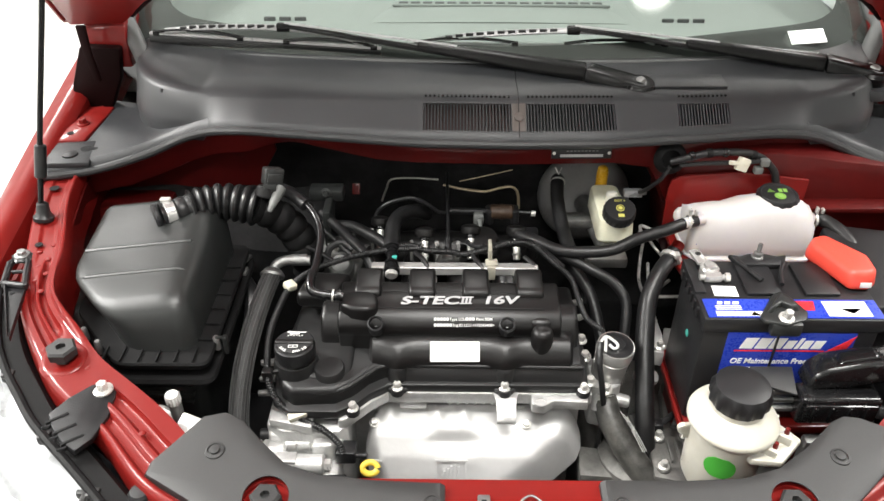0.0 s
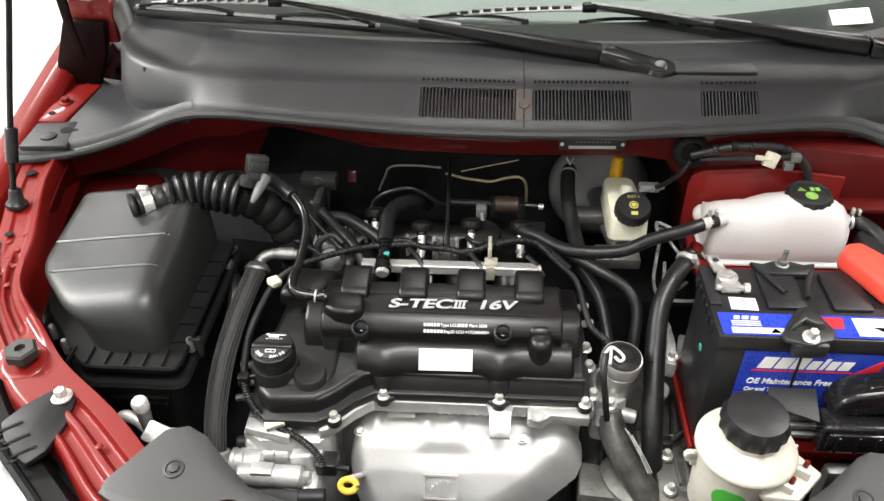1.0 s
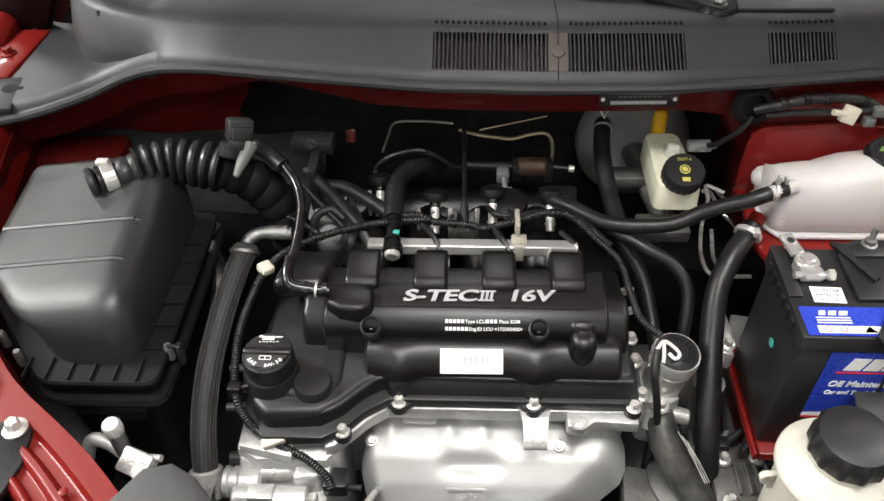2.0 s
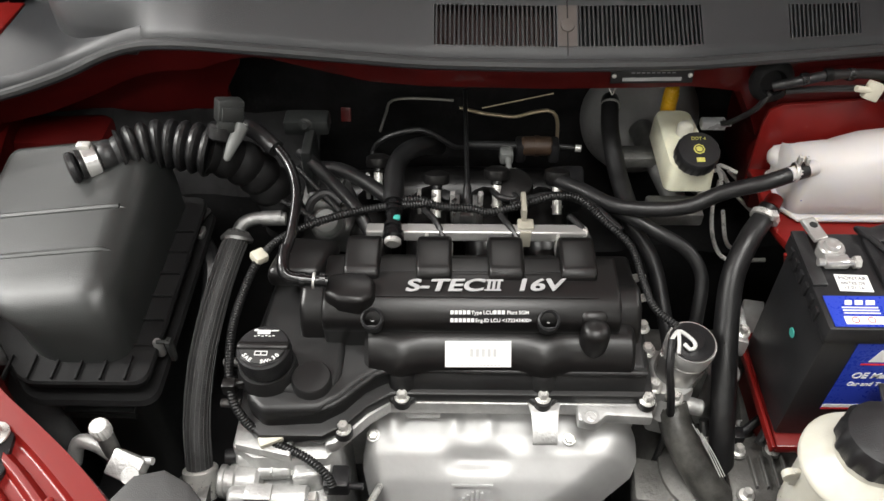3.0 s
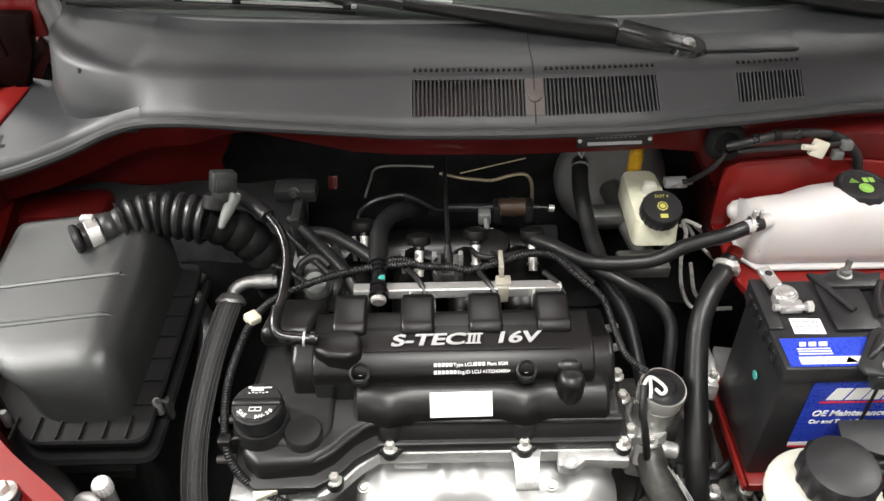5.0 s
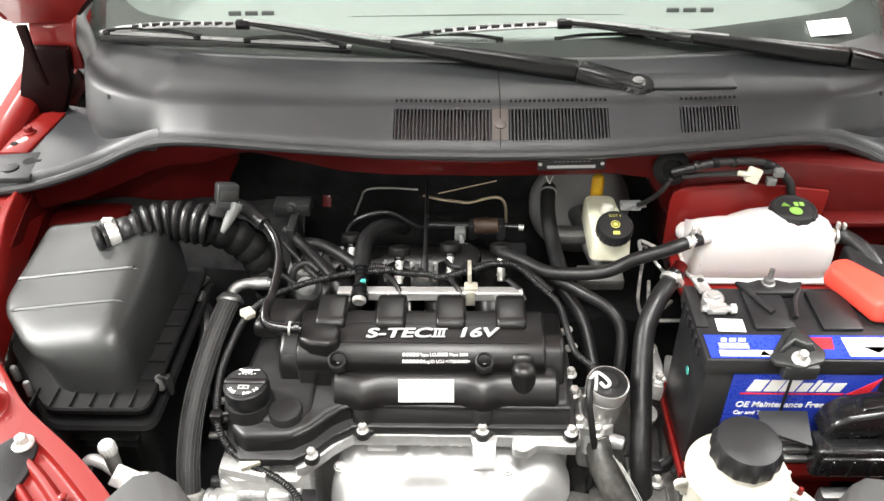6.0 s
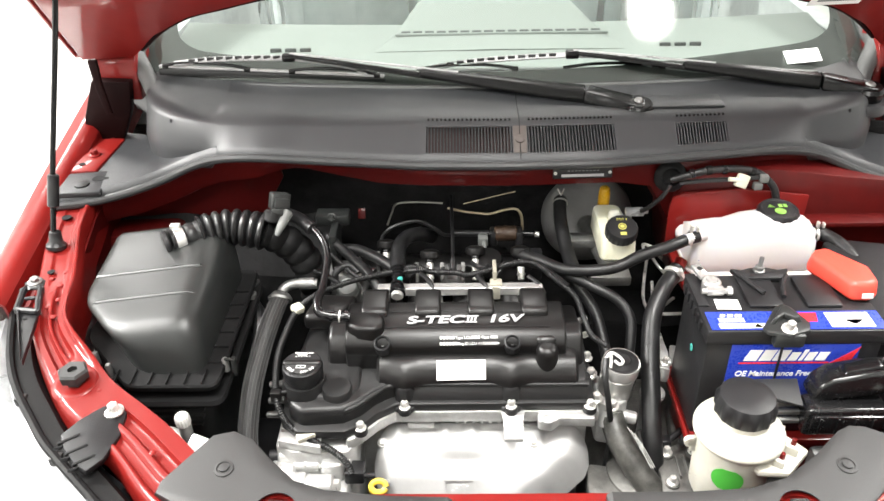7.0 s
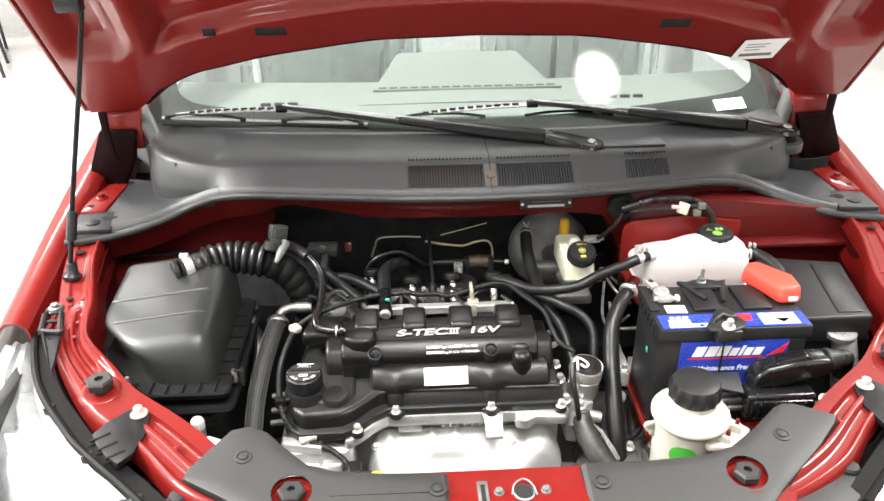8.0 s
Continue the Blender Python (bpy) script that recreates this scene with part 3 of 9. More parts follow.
    part("undertray", bm, BLACK, car, "black closing panels under the bay")


# scuttle line: distance from the middle, place and height of the rubber seal
SEAL_X = [0, 0.15, 0.3, 0.42, 0.48, 0.52, 0.56, 0.60, 0.66, 0.72, 0.78]
SEAL_Y = [1.138, 1.141, 1.163, 1.18, 1.192, 1.203, 1.212, 1.203, 1.18, 1.165, 1.155]
SEAL_Z = [0.962, 0.963, 0.962, 0.962, 0.957, 0.945, 0.927, 0.911, 0.897, 0.889, 0.886]
GLASS_X = [0, 0.2, 0.4, 0.55, 0.64, 0.70]
GLASS_Y = [1.325, 1.332, 1.352, 1.378, 1.405, 1.44]
RAKE = math.radians(31)


def glass_point(x, s):
    """A point of the windscreen, s metres up from its lower edge."""
    y = interp(abs(x), GLASS_X, GLASS_Y)
    return V(XC + x * (1 - 0.10 * s), y + s * math.cos(RAKE), 1.034 + s * math.sin(RAKE) - 0.03 * (x / 0.7) ** 2 * 0.3)


def build_windscreen():
    scr = thing("windscreen", (XC, 1.4, 1.03), "clear green-tinted windscreen with a black printed border", "windscreen")
    xs = [-0.70 + 1.40 * k / 40 for k in range(41)]
    ss = [0.85 * k / 16 for k in range(17)]
    ob = part("pane", sheet(B(), [[glass_point(x, s) for x in xs] for s in ss]), GLASS, scr)
    ob.visible_shadow = False

    def inner(x):
        return interp(abs(x), [0, 0.15, 0.28, 0.41, 0.50, 0.58, 0.605, 0.625, 0.64, 0.648], [0.030, 0.034, 0.042, 0.055, 0.062, 0.071, 0.079, 0.093, 0.115, 0.15])
    xs2 = [0.70 * math.sin(math.pi / 2 * (-1 + 2 * k / 48)) for k in range(49)]
    rows = []
    for k in range(7):
        rows.append([glass_point(x, -0.01 + (inner(x) + 0.01) * k / 6) + V(0, 0.002, -0.004) for x in [e * 0.648 / 0.70 for e in xs2]])
    part("lower_border", sheet(B(), rows, 0.001), FRIT, scr, "black ceramic border")
    for sgn in (-1, 1):
        rows = []
        for k in range(18):
            s = -0.01 + 0.86 * k / 17
            rows.append([glass_point(sgn * x, s) + V(0, 0.002, -0.004) for x in (0.647, 0.665, 0.685, 0.70)])
        part("side_border", sheet(B(), rows, 0.001), FRIT, scr, "black ceramic border")
    m = plate_frame((0.512, 1.392, 1.036), (1, 0.10, 0.05), (-0.12, 1, 0.62))
    bm = B()
    flat(bm, m, 0, 0.066, 0, 0.030)
    tagged(part("paper_tag", bm, WHITE), "small white printed paper tag on the windscreen", "tag")
    tag = bpy.context.scene.objects["paper_tag"]
    for k in range(2):
        bm = B()
        flat(bm, m, 0.012 + 0.006 * k, 0.052, 0.009 + 0.008 * k, 0.012 + 0.008 * k, 0.001)
        part("print_bar", bm, FAINT, tag)
    # lit-toned trim down both sides of the pane, and a thin bead along its foot
    for sgn in (-1, 1):
        bm = B()
        tube(bm, [glass_point(sgn * 0.72, 0.85), glass_point(sgn * 0.72, 0.4), glass_point(sgn * 0.718, 0.2), glass_point(sgn * 0.712, 0.08), V(XC + sgn * 0.700, 1.450, 1.058), V(XC + sgn * 0.684, 1.425, 1.036), V(XC + sgn * 0.664, 1.395, 1.018), V(XC + sgn * 0.646, 1.36, 1.006)], lambda f: 0.026 - 0.010 * max(0, f - 0.6) / 0.4, 14, 0.012, flat=0.85)
        part("side_trim", bm, TRIM, scr, "plastic trim beside the pane, light painted into its grey")
    bm = B()
    tube(bm, [glass_point(x, -0.006) + V(0, 0, -0.003) for x in np.linspace(-0.64, 0.64, 25)], 0.0042, 8, 0.02)
    part("foot_bead", bm, TRIM, scr, "thin grey bead along the foot of the pane")
    # dashboard seen through the glass
    dash = thing("dashboard", (0, 1.7, 0.9), "light grey moulded dashboard top behind the windscreen", "dashboard")
    rows = []
    for i in range(12):
        y = 1.37 + min(i, 7) * 0.04 + max(0, i - 7) * 0.012
        drop = (0, 0.004, 0.016, 0.05, 0.12)[i - 7] if i >= 7 else 0.0
        rows.append([V(XC + x, y + 0.05 * (x / 0.7) ** 2, 1.012 + 0.10 * (min(y, 1.65) - 1.37) - drop) for x in [-0.67 + 0.0558 * j for j in range(25)]])
    part("top_pad", sheet(B(), rows, 0.008), DASH, dash)
    rows = []
    for i in range(14):
        y = 1.52 + 0.033 * min(i, 11) + 0.006 * max(0, i - 11)
        w = interp(y, [1.52, 1.58, 1.66, 1.92], [0.255, 0.215, 0.195, 0.150])
        z = interp(y, [1.52, 1.58, 1.92], [1.028, 1.042, 1.052]) - (0.03 if i == 12 else 0.10 if i == 13 else 0.0)
        rows.append([V(XC + w * u, y, z - d) for u, d in ((-1.12, 0.06), (-1.06, 0.012), (-1.0, 0.002), (-0.9, 0), (0, -0.002), (0.9, 0), (1.0, 0.002), (1.06, 0.012), (1.12, 0.06))])
    pad = part("centre_pad", sheet(B(), rows, 0.004), DASH, dash)
    bm = B()
    for k in range(17):
        x = XC - 0.200 + 0.0243 * k
        box(bm, x, x + 0.0185, 1.583, 1.594, 1.040, 1.0455, 0.001)
    part("defroster_vent", bm, DASHDARK, pad)
    bm = B()
    box(bm, XC - 0.212, XC + 0.222, 1.574, 1.580, 1.040, 1.046, 0.002)
    part("vent_lip", bm, DASH, pad)
    for x0 in (-0.47, 0.31):
        for k in range(3):
            bm = B()
            box(bm, x0 + 0.03 * k, x0 + 0.022 + 0.03 * k, 1.53, 1.536, 1.024, 1.0335, 0.001)
            part("side_vent", bm, DASHDARK, dash)
    for x in (-0.36, 0.34):
        bm = B()
        box(bm, x - 0.24, x + 0.24, 2.12, 2.27, 0.55, 1.12, 0.05, 3)
        seat = part("car_seat", bm, SEATM, car, "grey cloth car seat wrapped in clear plastic film")
        bm = B()
        box(bm, x - 0.13, x + 0.13, 2.15, 2.25, 1.14, 1.33, 0.04, 3)
        part("headrest", bm, SEATM, seat)
        rows = []
        for i in range(16):
            rows.append([V(x + 0.27 * math.sin(-1.4 + 2.8 * j / 36) , 2.105 - 0.02 * math.cos(-1.4 + 2.8 * j / 36) + 0.009 * math.sin(j * 1.9 + 0.35 * i) + 0.005 * math.sin(j * 3.7), 0.6 + 0.8 * i / 15) for j in range(37)])
        part("plastic_cover", sheet(B(), rows), FILM, seat, "crinkled clear plastic cover")
    bm = B()
    box(bm, XC - 0.72, XC + 0.72, 1.40, 3.2, 0.36, 0.40, 0)
    box(bm, XC - 0.72, XC + 0.72, 3.2, 3.24, 0.4, 1.3, 0)
    for s in (-1, 1):
        box(bm, XC + s * 0.74 - 0.02, XC + s * 0.74 + 0.02, 1.5, 3.2, 0.4, 1.0, 0)
    part("cabin", bm, SEATM, car, "grey cabin lining")


def build_cowl():
    cowl = thing("scuttle_panel", (0, 1.25, 0.95), "dark grey plastic scuttle panel with air intake grilles", "scuttle panel")
    xs = sorted(set([round(-0.5 + 0.0125 * k, 4) for k in range(81)] + [-0.139, 0.003, 0.028, 0.172, 0.276, 0.362]))
    VENTS = ((-0.139, 0.003), (0.028, 0.172), (0.276, 0.362))

    def rows_at(x):
        a = abs(x)
        y, z = interp(a, SEAL_X, SEAL_Y), interp(a, SEAL_X, SEAL_Z)
        by = interp(a, [0, 0.3, 0.42, 0.5, 0.56, 0.60, 0.66, 0.72, 0.78], [1.198, 1.212, 1.225, 1.240, 1.257, 1.275, 1.325, 1.37, 1.40])
        bz = interp(a, [0, 0.3, 0.42, 0.5, 0.56, 0.60, 0.63, 0.66, 0.69, 0.72, 0.78], [1.016, 1.012, 1.009, 1.004, 0.999, 0.990, 0.978, 0.955, 0.925, 0.915, 0.912])
        foot = min(max((a - 0.46) / 0.14, 0), 1)
        foot = 0.8 * foot * foot * (3 - 2 * foot)
        py = by + 0.014 + (0.012 if a > 0.6 else 0)
        pz = interp(a, [0, 0.4, 0.55, 0.62, 0.66, 0.69, 0.712, 0.78], [1.022, 1.019, 1.013, 1.008, 1.003, 0.992, 0.94, 0.918])
        gy = interp(a, GLASS_X + [0.72, 0.78], [q + 0.012 for q in GLASS_Y] + [1.45, 1.46])
        gz = interp(a, [0, 0.55, 0.64, 0.68, 0.70, 0.725, 0.78], [1.030, 1.029, 1.027, 1.021, 1.012, 0.94, 0.92])
        r = [V(x, y - 0.002, z + 0.003), V(x, y + 0.002, z + 0.014), V(x, y + 0.008, z + 0.019),
             V(x, y + 0.011 + foot * (by - 0.02 - y), z + 0.0212 + 0.006 * foot),
             V(x, by - 0.006, bz - 0.0050), V(x, by - 0.003, bz - 0.0025), V(x, by, bz - 0.001), V(x, py, pz), V(x, py + (gy - py) * 0.4, pz + (gz - pz) * 0.25 - (0.006 if a < 0.55 else 0)), V(x, gy - 0.012, gz), V(x, gy, gz - 0.002)]
        return [p + V(XC, 0, 0) for p in r]
    rows = [rows_at(x) for x in xs]
    # the ends: the face turns a rounded corner back towards the pillar
    crease = [(0.50, 1.240, 1.004), (0.54, 1.249, 1.006), (0.575, 1.260, 1.008), (0.605, 1.276, 1.010), (0.628, 1.298, 1.012), (0.644, 1.325, 1.015), (0.654, 1.358, 1.021), (0.660, 1.395, 1.024), (0.662, 1.43, 1.028)]
    inner = [(0.50, 1.373, 1.029), (0.53, 1.378, 1.029), (0.56, 1.384, 1.029), (0.585, 1.392, 1.030), (0.603, 1.400, 1.031), (0.617, 1.408, 1.032), (0.628, 1.416, 1.033), (0.636, 1.425, 1.034), (0.640, 1.44, 1.036)]
    cs, gs = curve_points(crease, 0.012), curve_points(inner, 0.006)

    def end_rows(s):
        out = []
        for k in range(1, len(cs)):
            f = k / (len(cs) - 1)
            c, g = cs[k], gs[round(f * (len(gs) - 1))]
            d = cs[min(k + 1, len(cs) - 1)] - cs[k - 1]
            n = V(d.y, -d.x, 0).normalized()
            foot = c + n * (0.014 + 0.017 * (1 - f) ** 1.5)
            foot.z = 0.971 - 0.031 * f
            p7 = c - n * 0.014 + V(0, 0, 0.005)
            r = [foot - V(0, 0, 0.04), foot - V(0, 0, 0.025), foot - V(0, 0, 0.012), foot, c + n * 0.005 - V(0, 0, 0.006), c + n * 0.0025 - V(0, 0, 0.003), c - V(0, 0, 0.001),
                 p7, p7.lerp(g, 0.4) - V(0, 0, 0.004), g.lerp(p7, 0.1), g]
            out.append([V(XC + s * q.x, q.y, q.z) for q in r])
        return out
    ends = end_rows(-1)[::-1]
    first = len(ends)
    rows = ends + rows + end_rows(1)

    def skip(i, j):
        k = i - first
        if not 0 <= k < len(xs) - 1:
            return False
        xm = (xs[k] + xs[k + 1]) / 2
        return j == 3 and any(a < xm < b for a, b in VENTS)
    part("panel", sheet(B(), rows, 0.003, skip), COWL, cowl, "textured dark grey plastic moulding", sharp=0.95)
    # flat aprons beside the moulding
    for s in (-1, 1):
        rows = []
        for k in range(15):
            x = 0.50 + 0.02 * k
            y, z = interp(x, SEAL_X, SEAL_Y), interp(x, SEAL_X, SEAL_Z)
            back = interp(x, [0.50, 0.54, 0.58, 0.62, 0.66, 0.72, 0.78], [1.222, 1.245, 1.272, 1.31, 1.37, 1.40, 1.42])
            rows.append([V(XC + s * x, yy, zz) for yy, zz in ((y - 0.002, z + 0.003), (y + 0.002, z + 0.014), (y + 0.008, z + 0.019), (y + 0.011, z + 0.0212), (y + 0.3 * (back - y) + 0.008, z + 0.0225), (back, z + 0.024))])
        part("apron", sheet(B(), rows, 0.003), COWL, cowl, "flat dark grey plastic apron")
    for a, b in VENTS:
        n = max(4, round((b - a) / 0.0052))
        lo, hi = rows_at((a + b) / 2)[3], rows_at((a + b) / 2)[4]
        bm = B()
        d = (hi - lo).normalized()
        nrm = V(0, -d.z, d.y)
        nrm = nrm if nrm.z > 0 else -nrm
        o = lo - nrm * 0.022
        prism(bm, [(o.y, o.z), ((lo - nrm * 0.02 + d * 0.07).y, (lo - nrm * 0.02 + d * 0.07).z), ((hi - nrm * 0.03).y, (hi - nrm * 0.03).z), ((lo - nrm * 0.03).y, (lo - nrm * 0.03).z)], "x", a + XC, b + XC, 0)
        part("grille_back", bm, VENTBACK if a < -0.1 else LOWBOX, cowl)
        for k in range(n):
            x = a + (b - a) * (k + 0.5) / n
            p, q = rows_at(x)[3], rows_at(x)[4]
            bm = B()
            t = B()
            w = 0.0010
            for base in (p - d * 0.002, q + d * 0.002):
                for sx in (-w, w):
                    for h in (0.0004, -0.007):
                        t.verts.new(base + nrm * h + V(sx, 0, 0))
            bmesh.ops.convex_hull(t, input=t.verts)
            part("slat", add(bm, t), COWL, cowl)
        # row of short teeth above each grille
        bm = B()
        for k in range(n * 3 // 4):
            x = a + (b - a) * (k + 0.5) / (n * 3 // 4)
            p = (rows_at(x)[6] + rows_at(x)[7]) / 2
            box(bm, p.x - 0.0016, p.x + 0.0016, p.y - 0.003, p.y + 0.003, p.z - 0.002, p.z + 0.0012, 0)
        part("grille_teeth", bm, LOWBOX, cowl)
    # centre strip between the grilles
    bm = B()
    c = rows_at(0.0155)
    mid = (c[3] + c[4]) / 2
    lathe(bm, mid + V(0, -0.0, 0.001), [(0.0085, 0), (0.008, 0.002), (0.004, 0.003)], (0, -0.53, 0.85), 18)
    part("screw_cover", bm, STRIPM, cowl)
    bm = B()
    t = B()
    for x in (0.0045, 0.0265):
        for q, h in ((c[3], 0.0006), (c[4], 0.0006), (c[3], -0.003), (c[4], -0.003)):
            t.verts.new(V(XC + x, q.y, q.z + h))
    bmesh.ops.convex_hull(t, input=t.verts)
    part("centre_strip", add(bm, t), STRIPM, cowl, "brownish grey strip between the grilles")
    bm = B()
    for r0, r1 in zip(c[1:], c[2:]):
        rod(bm, r0 + V(0, 0, 0.0006), r1 + V(0, 0, 0.0006), 0.0007, seg=6)
    part("seam", bm, DARK, cowl)
    for px, py, pz in ((0.214, 1.246, 0.986), (0.634, 1.318, 0.980)):
        bm = B()
        lathe(bm, (px, py, pz), [(0.036, 0), (0.0355, 0.014), (0.033, 0.018), (0.029, 0.0185)], (0, -0.1, 1), 32)
        part("pivot_boss", bm, COWL, cowl, "rounded boss under the wiper pivot")
    # small slots
    for s in (-1, 1):
        bm = B()
        box(bm, -0.003, 0.003, -0.011, 0.011, -0.003, 0.0015, 0.001, m=pose(XC + s * 0.588, 1.2585, 0.993, 78, 0, s * 24))
        part("slot", bm, DARK, cowl)
    # rubber seal along the front edge
    bm = B()
    tube(bm, [V(XC + x, interp(abs(x), SEAL_X, SEAL_Y) - 0.002, interp(abs(x), SEAL_X, SEAL_Z) + 0.004) for x in np.linspace(-0.785, 0.785, 44)], 0.0075, 10, 0.01)
    part("rubber_seal", bm, SEAL, cowl, "glossy black rubber edge seal")
    # end plates with clip and keyhole
    for s in (-1, 1):
        bm = B()
        prism(bm, [(XC + s * 0.70, 1.165), (XC + s * 0.778, 1.160), (XC + s * 0.782, 1.235), (XC + s * 0.715, 1.245)], "z", 0.902, 0.9125, 0.003)
        part("end_plate", bm, COWL, cowl)
        bm = B()
        lathe(bm, (XC + s * 0.742, 1.191, 0.912), [(0.013, 0), (0.0125, 0.003), (0.006, 0.0045)], (0, 0, 1), 20)
        part("push_clip", bm, BLACK, cowl)
        bm = B()
        lathe(bm, (XC + s * 0.722, 1.213, 0.9122), [(0.010, 0), (0.010, 0.001)], (0, 0, 1), 16)
        box(bm, XC + s * 0.707 - 0.008, XC + s * 0.707 + 0.008, 1.210, 1.218, 0.9122, 0.9132, 0.001)
        part("keyhole", bm, DARK, cowl)
    bm = B()
    box(bm, 0, 0.15, 0, 0.045, -0.002, 0.003, 0.002, m=pose(0.215 + XC, 1.235, 1.021, 3, 0, 1))
    part("raised_pad", bm, COWL, cowl)


HOOD_A = math.radians(52)


def hood_point(x, s, lift=0.0):
    return V(XC + x, 1.40 - s * math.cos(HOOD_A) + lift * math.sin(HOOD_A), 1.07 + s * math.sin(HOOD_A) + lift * math.cos(HOOD_A))


def build_hood():
    def rear(x):
        return interp(abs(x), [0, 0.2, 0.4, 0.55, 0.63, 0.68, 0.80], [0.213, 0.205, 0.165, 0.115, 0.06, 0.0, -0.01])

    def press(x, s):
        """Depth of the pressed inner panel: pockets between the ribs are sunk towards the skin."""
        a = abs(x)
        rim = min(max((s - rear(x) - 0.088) / 0.018, 0), 1) * min(max((0.62 - a) / 0.03, 0), 1)
        pocket = 0.036 * rim
        # a second, shallower step and two deep bays beside the middle rib
        pocket += 0.016 * min(max((s - rear(x) - 0.150) / 0.012, 0), 1) * min(max((0.56 - a) / 0.02, 0), 1) * min(max((a - 0.05) / 0.02, 0), 1)
        if 0.60 < a < 0.76:
            pocket = 0.03 * min(max((s - 0.16) / 0.04, 0), 1) * min(max((0.755 - a) / 0.02, 0), 1) * min(max((a - 0.645) / 0.02, 0), 1)
        return pocket
    xs = [-0.785 + 1.57 * k / 78 for k in range(79)]
    rows = []
    for i in range(90):
        f = i / 89
        rows.append([hood_point(x, rear(x) + (1.0 - rear(x)) * f ** 1.3, press(x, rear(x) + (1.0 - rear(x)) * f ** 1.3)) for x in xs])
    hood = part("bonnet", sheet(B(), rows, 0.002), RED, car, "open red bonnet with a pressed inner panel", sharp=1.2)
    rows = []
    for i in range(20):
        f = i / 19
        rows.append([hood_point(x * 1.025, rear(x) - 0.012 + (1.03 - rear(x)) * f, 0.012 + 0.035 * (1 - (x / 0.785) ** 6) * min(1, f * 6)) for x in xs])
    part("outer_skin", sheet(B(), rows, 0.002), RED, hood)
    # hem tube coloured as the shade line along the bonnet's rear edge
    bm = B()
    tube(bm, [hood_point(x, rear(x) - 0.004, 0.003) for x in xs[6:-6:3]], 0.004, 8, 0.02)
    part("rear_hem", bm, DARKRED, hood, "folded rear edge, its shade line painted dark")
    # folded side hem
    for s in (-1, 1):
        bm = B()
        tube(bm, [hood_point(s * 0.795, t, 0.006) for t in (0.0, 0.2, 0.5, 1.0)], 0.006, 8, 0.03)
        part("hem", bm, RED, hood)
    for x, s, w, h in ((-0.377, 0.232, 0.028, 0.011), (-0.487, 0.232, 0.011, 0.009), (0.36, 0.232, 0.028, 0.011)):
        bm = B()
        box(bm, -w, w, -h, h, -0.001, 0.0008, 0.0005, m=plate_frame(hood_point(x, s, -0.002), (1, 0, 0), (0, -math.cos(HOOD_A), math.sin(HOOD_A))))
        part("slot", bm, DARK, hood)
    m = plate_frame(hood_point(0.497, 0.125, -0.006), (0.94, -0.1, 0.17), (0, -math.cos(HOOD_A), math.sin(HOOD_A)))
    m = m @ Matrix.Rotation(math.radians(-11), 4, "Z")
    bm = B()
    flat(bm, m, 0.0, 0.086, 0.0, 0.058, 0.0, 0.0006, 0.012)
    lab = part("label", bm, WHITE, hood, "white printed warning label")
    bm = B()
    flat(bm, m, 0.014, 0.078, 0.01, 0.018, 0.0008)
    for k in range(3):
        flat(bm, m, 0.02, 0.05 + 0.008 * k, 0.028 + 0.008 * k, 0.030 + 0.008 * k, 0.0008)
    part("print_bar", bm, GREYPRINT, lab)
    # rod clip
    bm = B()
    box(bm, -0.735, -0.69, 1.20, 1.23, 1.30, 1.325, 0.006)
    part("rod_clip", bm, BLACK, hood)
    for s in (-1, 1):
        bm = B()
        X = lambda a: XC + s * a
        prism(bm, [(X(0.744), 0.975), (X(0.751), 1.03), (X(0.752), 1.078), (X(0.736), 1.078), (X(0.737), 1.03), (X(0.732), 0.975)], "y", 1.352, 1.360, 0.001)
        part("bonnet_hinge", bm, DARKRED, car, "bonnet hinge arm, shade painted into its red")
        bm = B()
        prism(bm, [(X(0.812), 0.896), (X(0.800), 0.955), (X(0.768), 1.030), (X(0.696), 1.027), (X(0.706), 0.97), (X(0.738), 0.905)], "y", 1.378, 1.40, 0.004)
        part("hinge_plate", bm, DARKRED, car, "hinge plate with shade painted into its red")
        bm = B()
        prism(bm, [(1.402, 0.98), (1.402, 1.045), (1.412, 1.066), (1.49, 1.095), (1.49, 0.98)], "x", X(0.688), X(0.765), 0.006)
        part("pillar_foot", bm, RED, car, "red pillar foot beside the windscreen")
        bm = B()
        prism(bm, [(X(0.735), 1.238), (X(0.782), 1.236), (X(0.79), 1.376), (X(0.728), 1.376)], "z", 0.895, 0.916, 0.005)
        base = part("hinge_base", bm, RED, car, "red hinge mounting plate")
        bm = B()
        bolt(bm, (X(0.760), 1.30, 0.916), (0, 0, 1), 0.0075, 0.008)
        part("bolt", bm, RED, base)
        bm = B()
        lathe(bm, (X(0.768), 1.262, 0.9162), [(0.006, 0), (0.006, 0.0008)], (0, 0, 1), 14)
        part("hole", bm, DARK, base)
        # block below the hinge in the same shade-darkened red
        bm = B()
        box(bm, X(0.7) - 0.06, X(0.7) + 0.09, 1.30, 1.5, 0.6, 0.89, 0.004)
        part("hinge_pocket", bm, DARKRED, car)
        # A-pillar behind
        bm = B()
        tube(bm, [V(X(0.745), 1.46, 1.06), V(X(0.735), 1.7, 1.20), V(X(0.70), 2.15, 1.46)], 0.035, 12, 0.05)
        part("pillar", bm, RED, car)
    rodt = thing("bonnet_prop", (-0.751, 1.058, 0.875), "thin black bonnet prop rod in its rubber foot", "prop rod")
    bm = B()
    tube(bm, [(-0.751, 1.058, 0.885), (-0.735, 1.096, 1.0), (-0.708, 1.165, 1.18), (-0.690, 1.21, 1.31)], 0.0045, 10, 0.03)
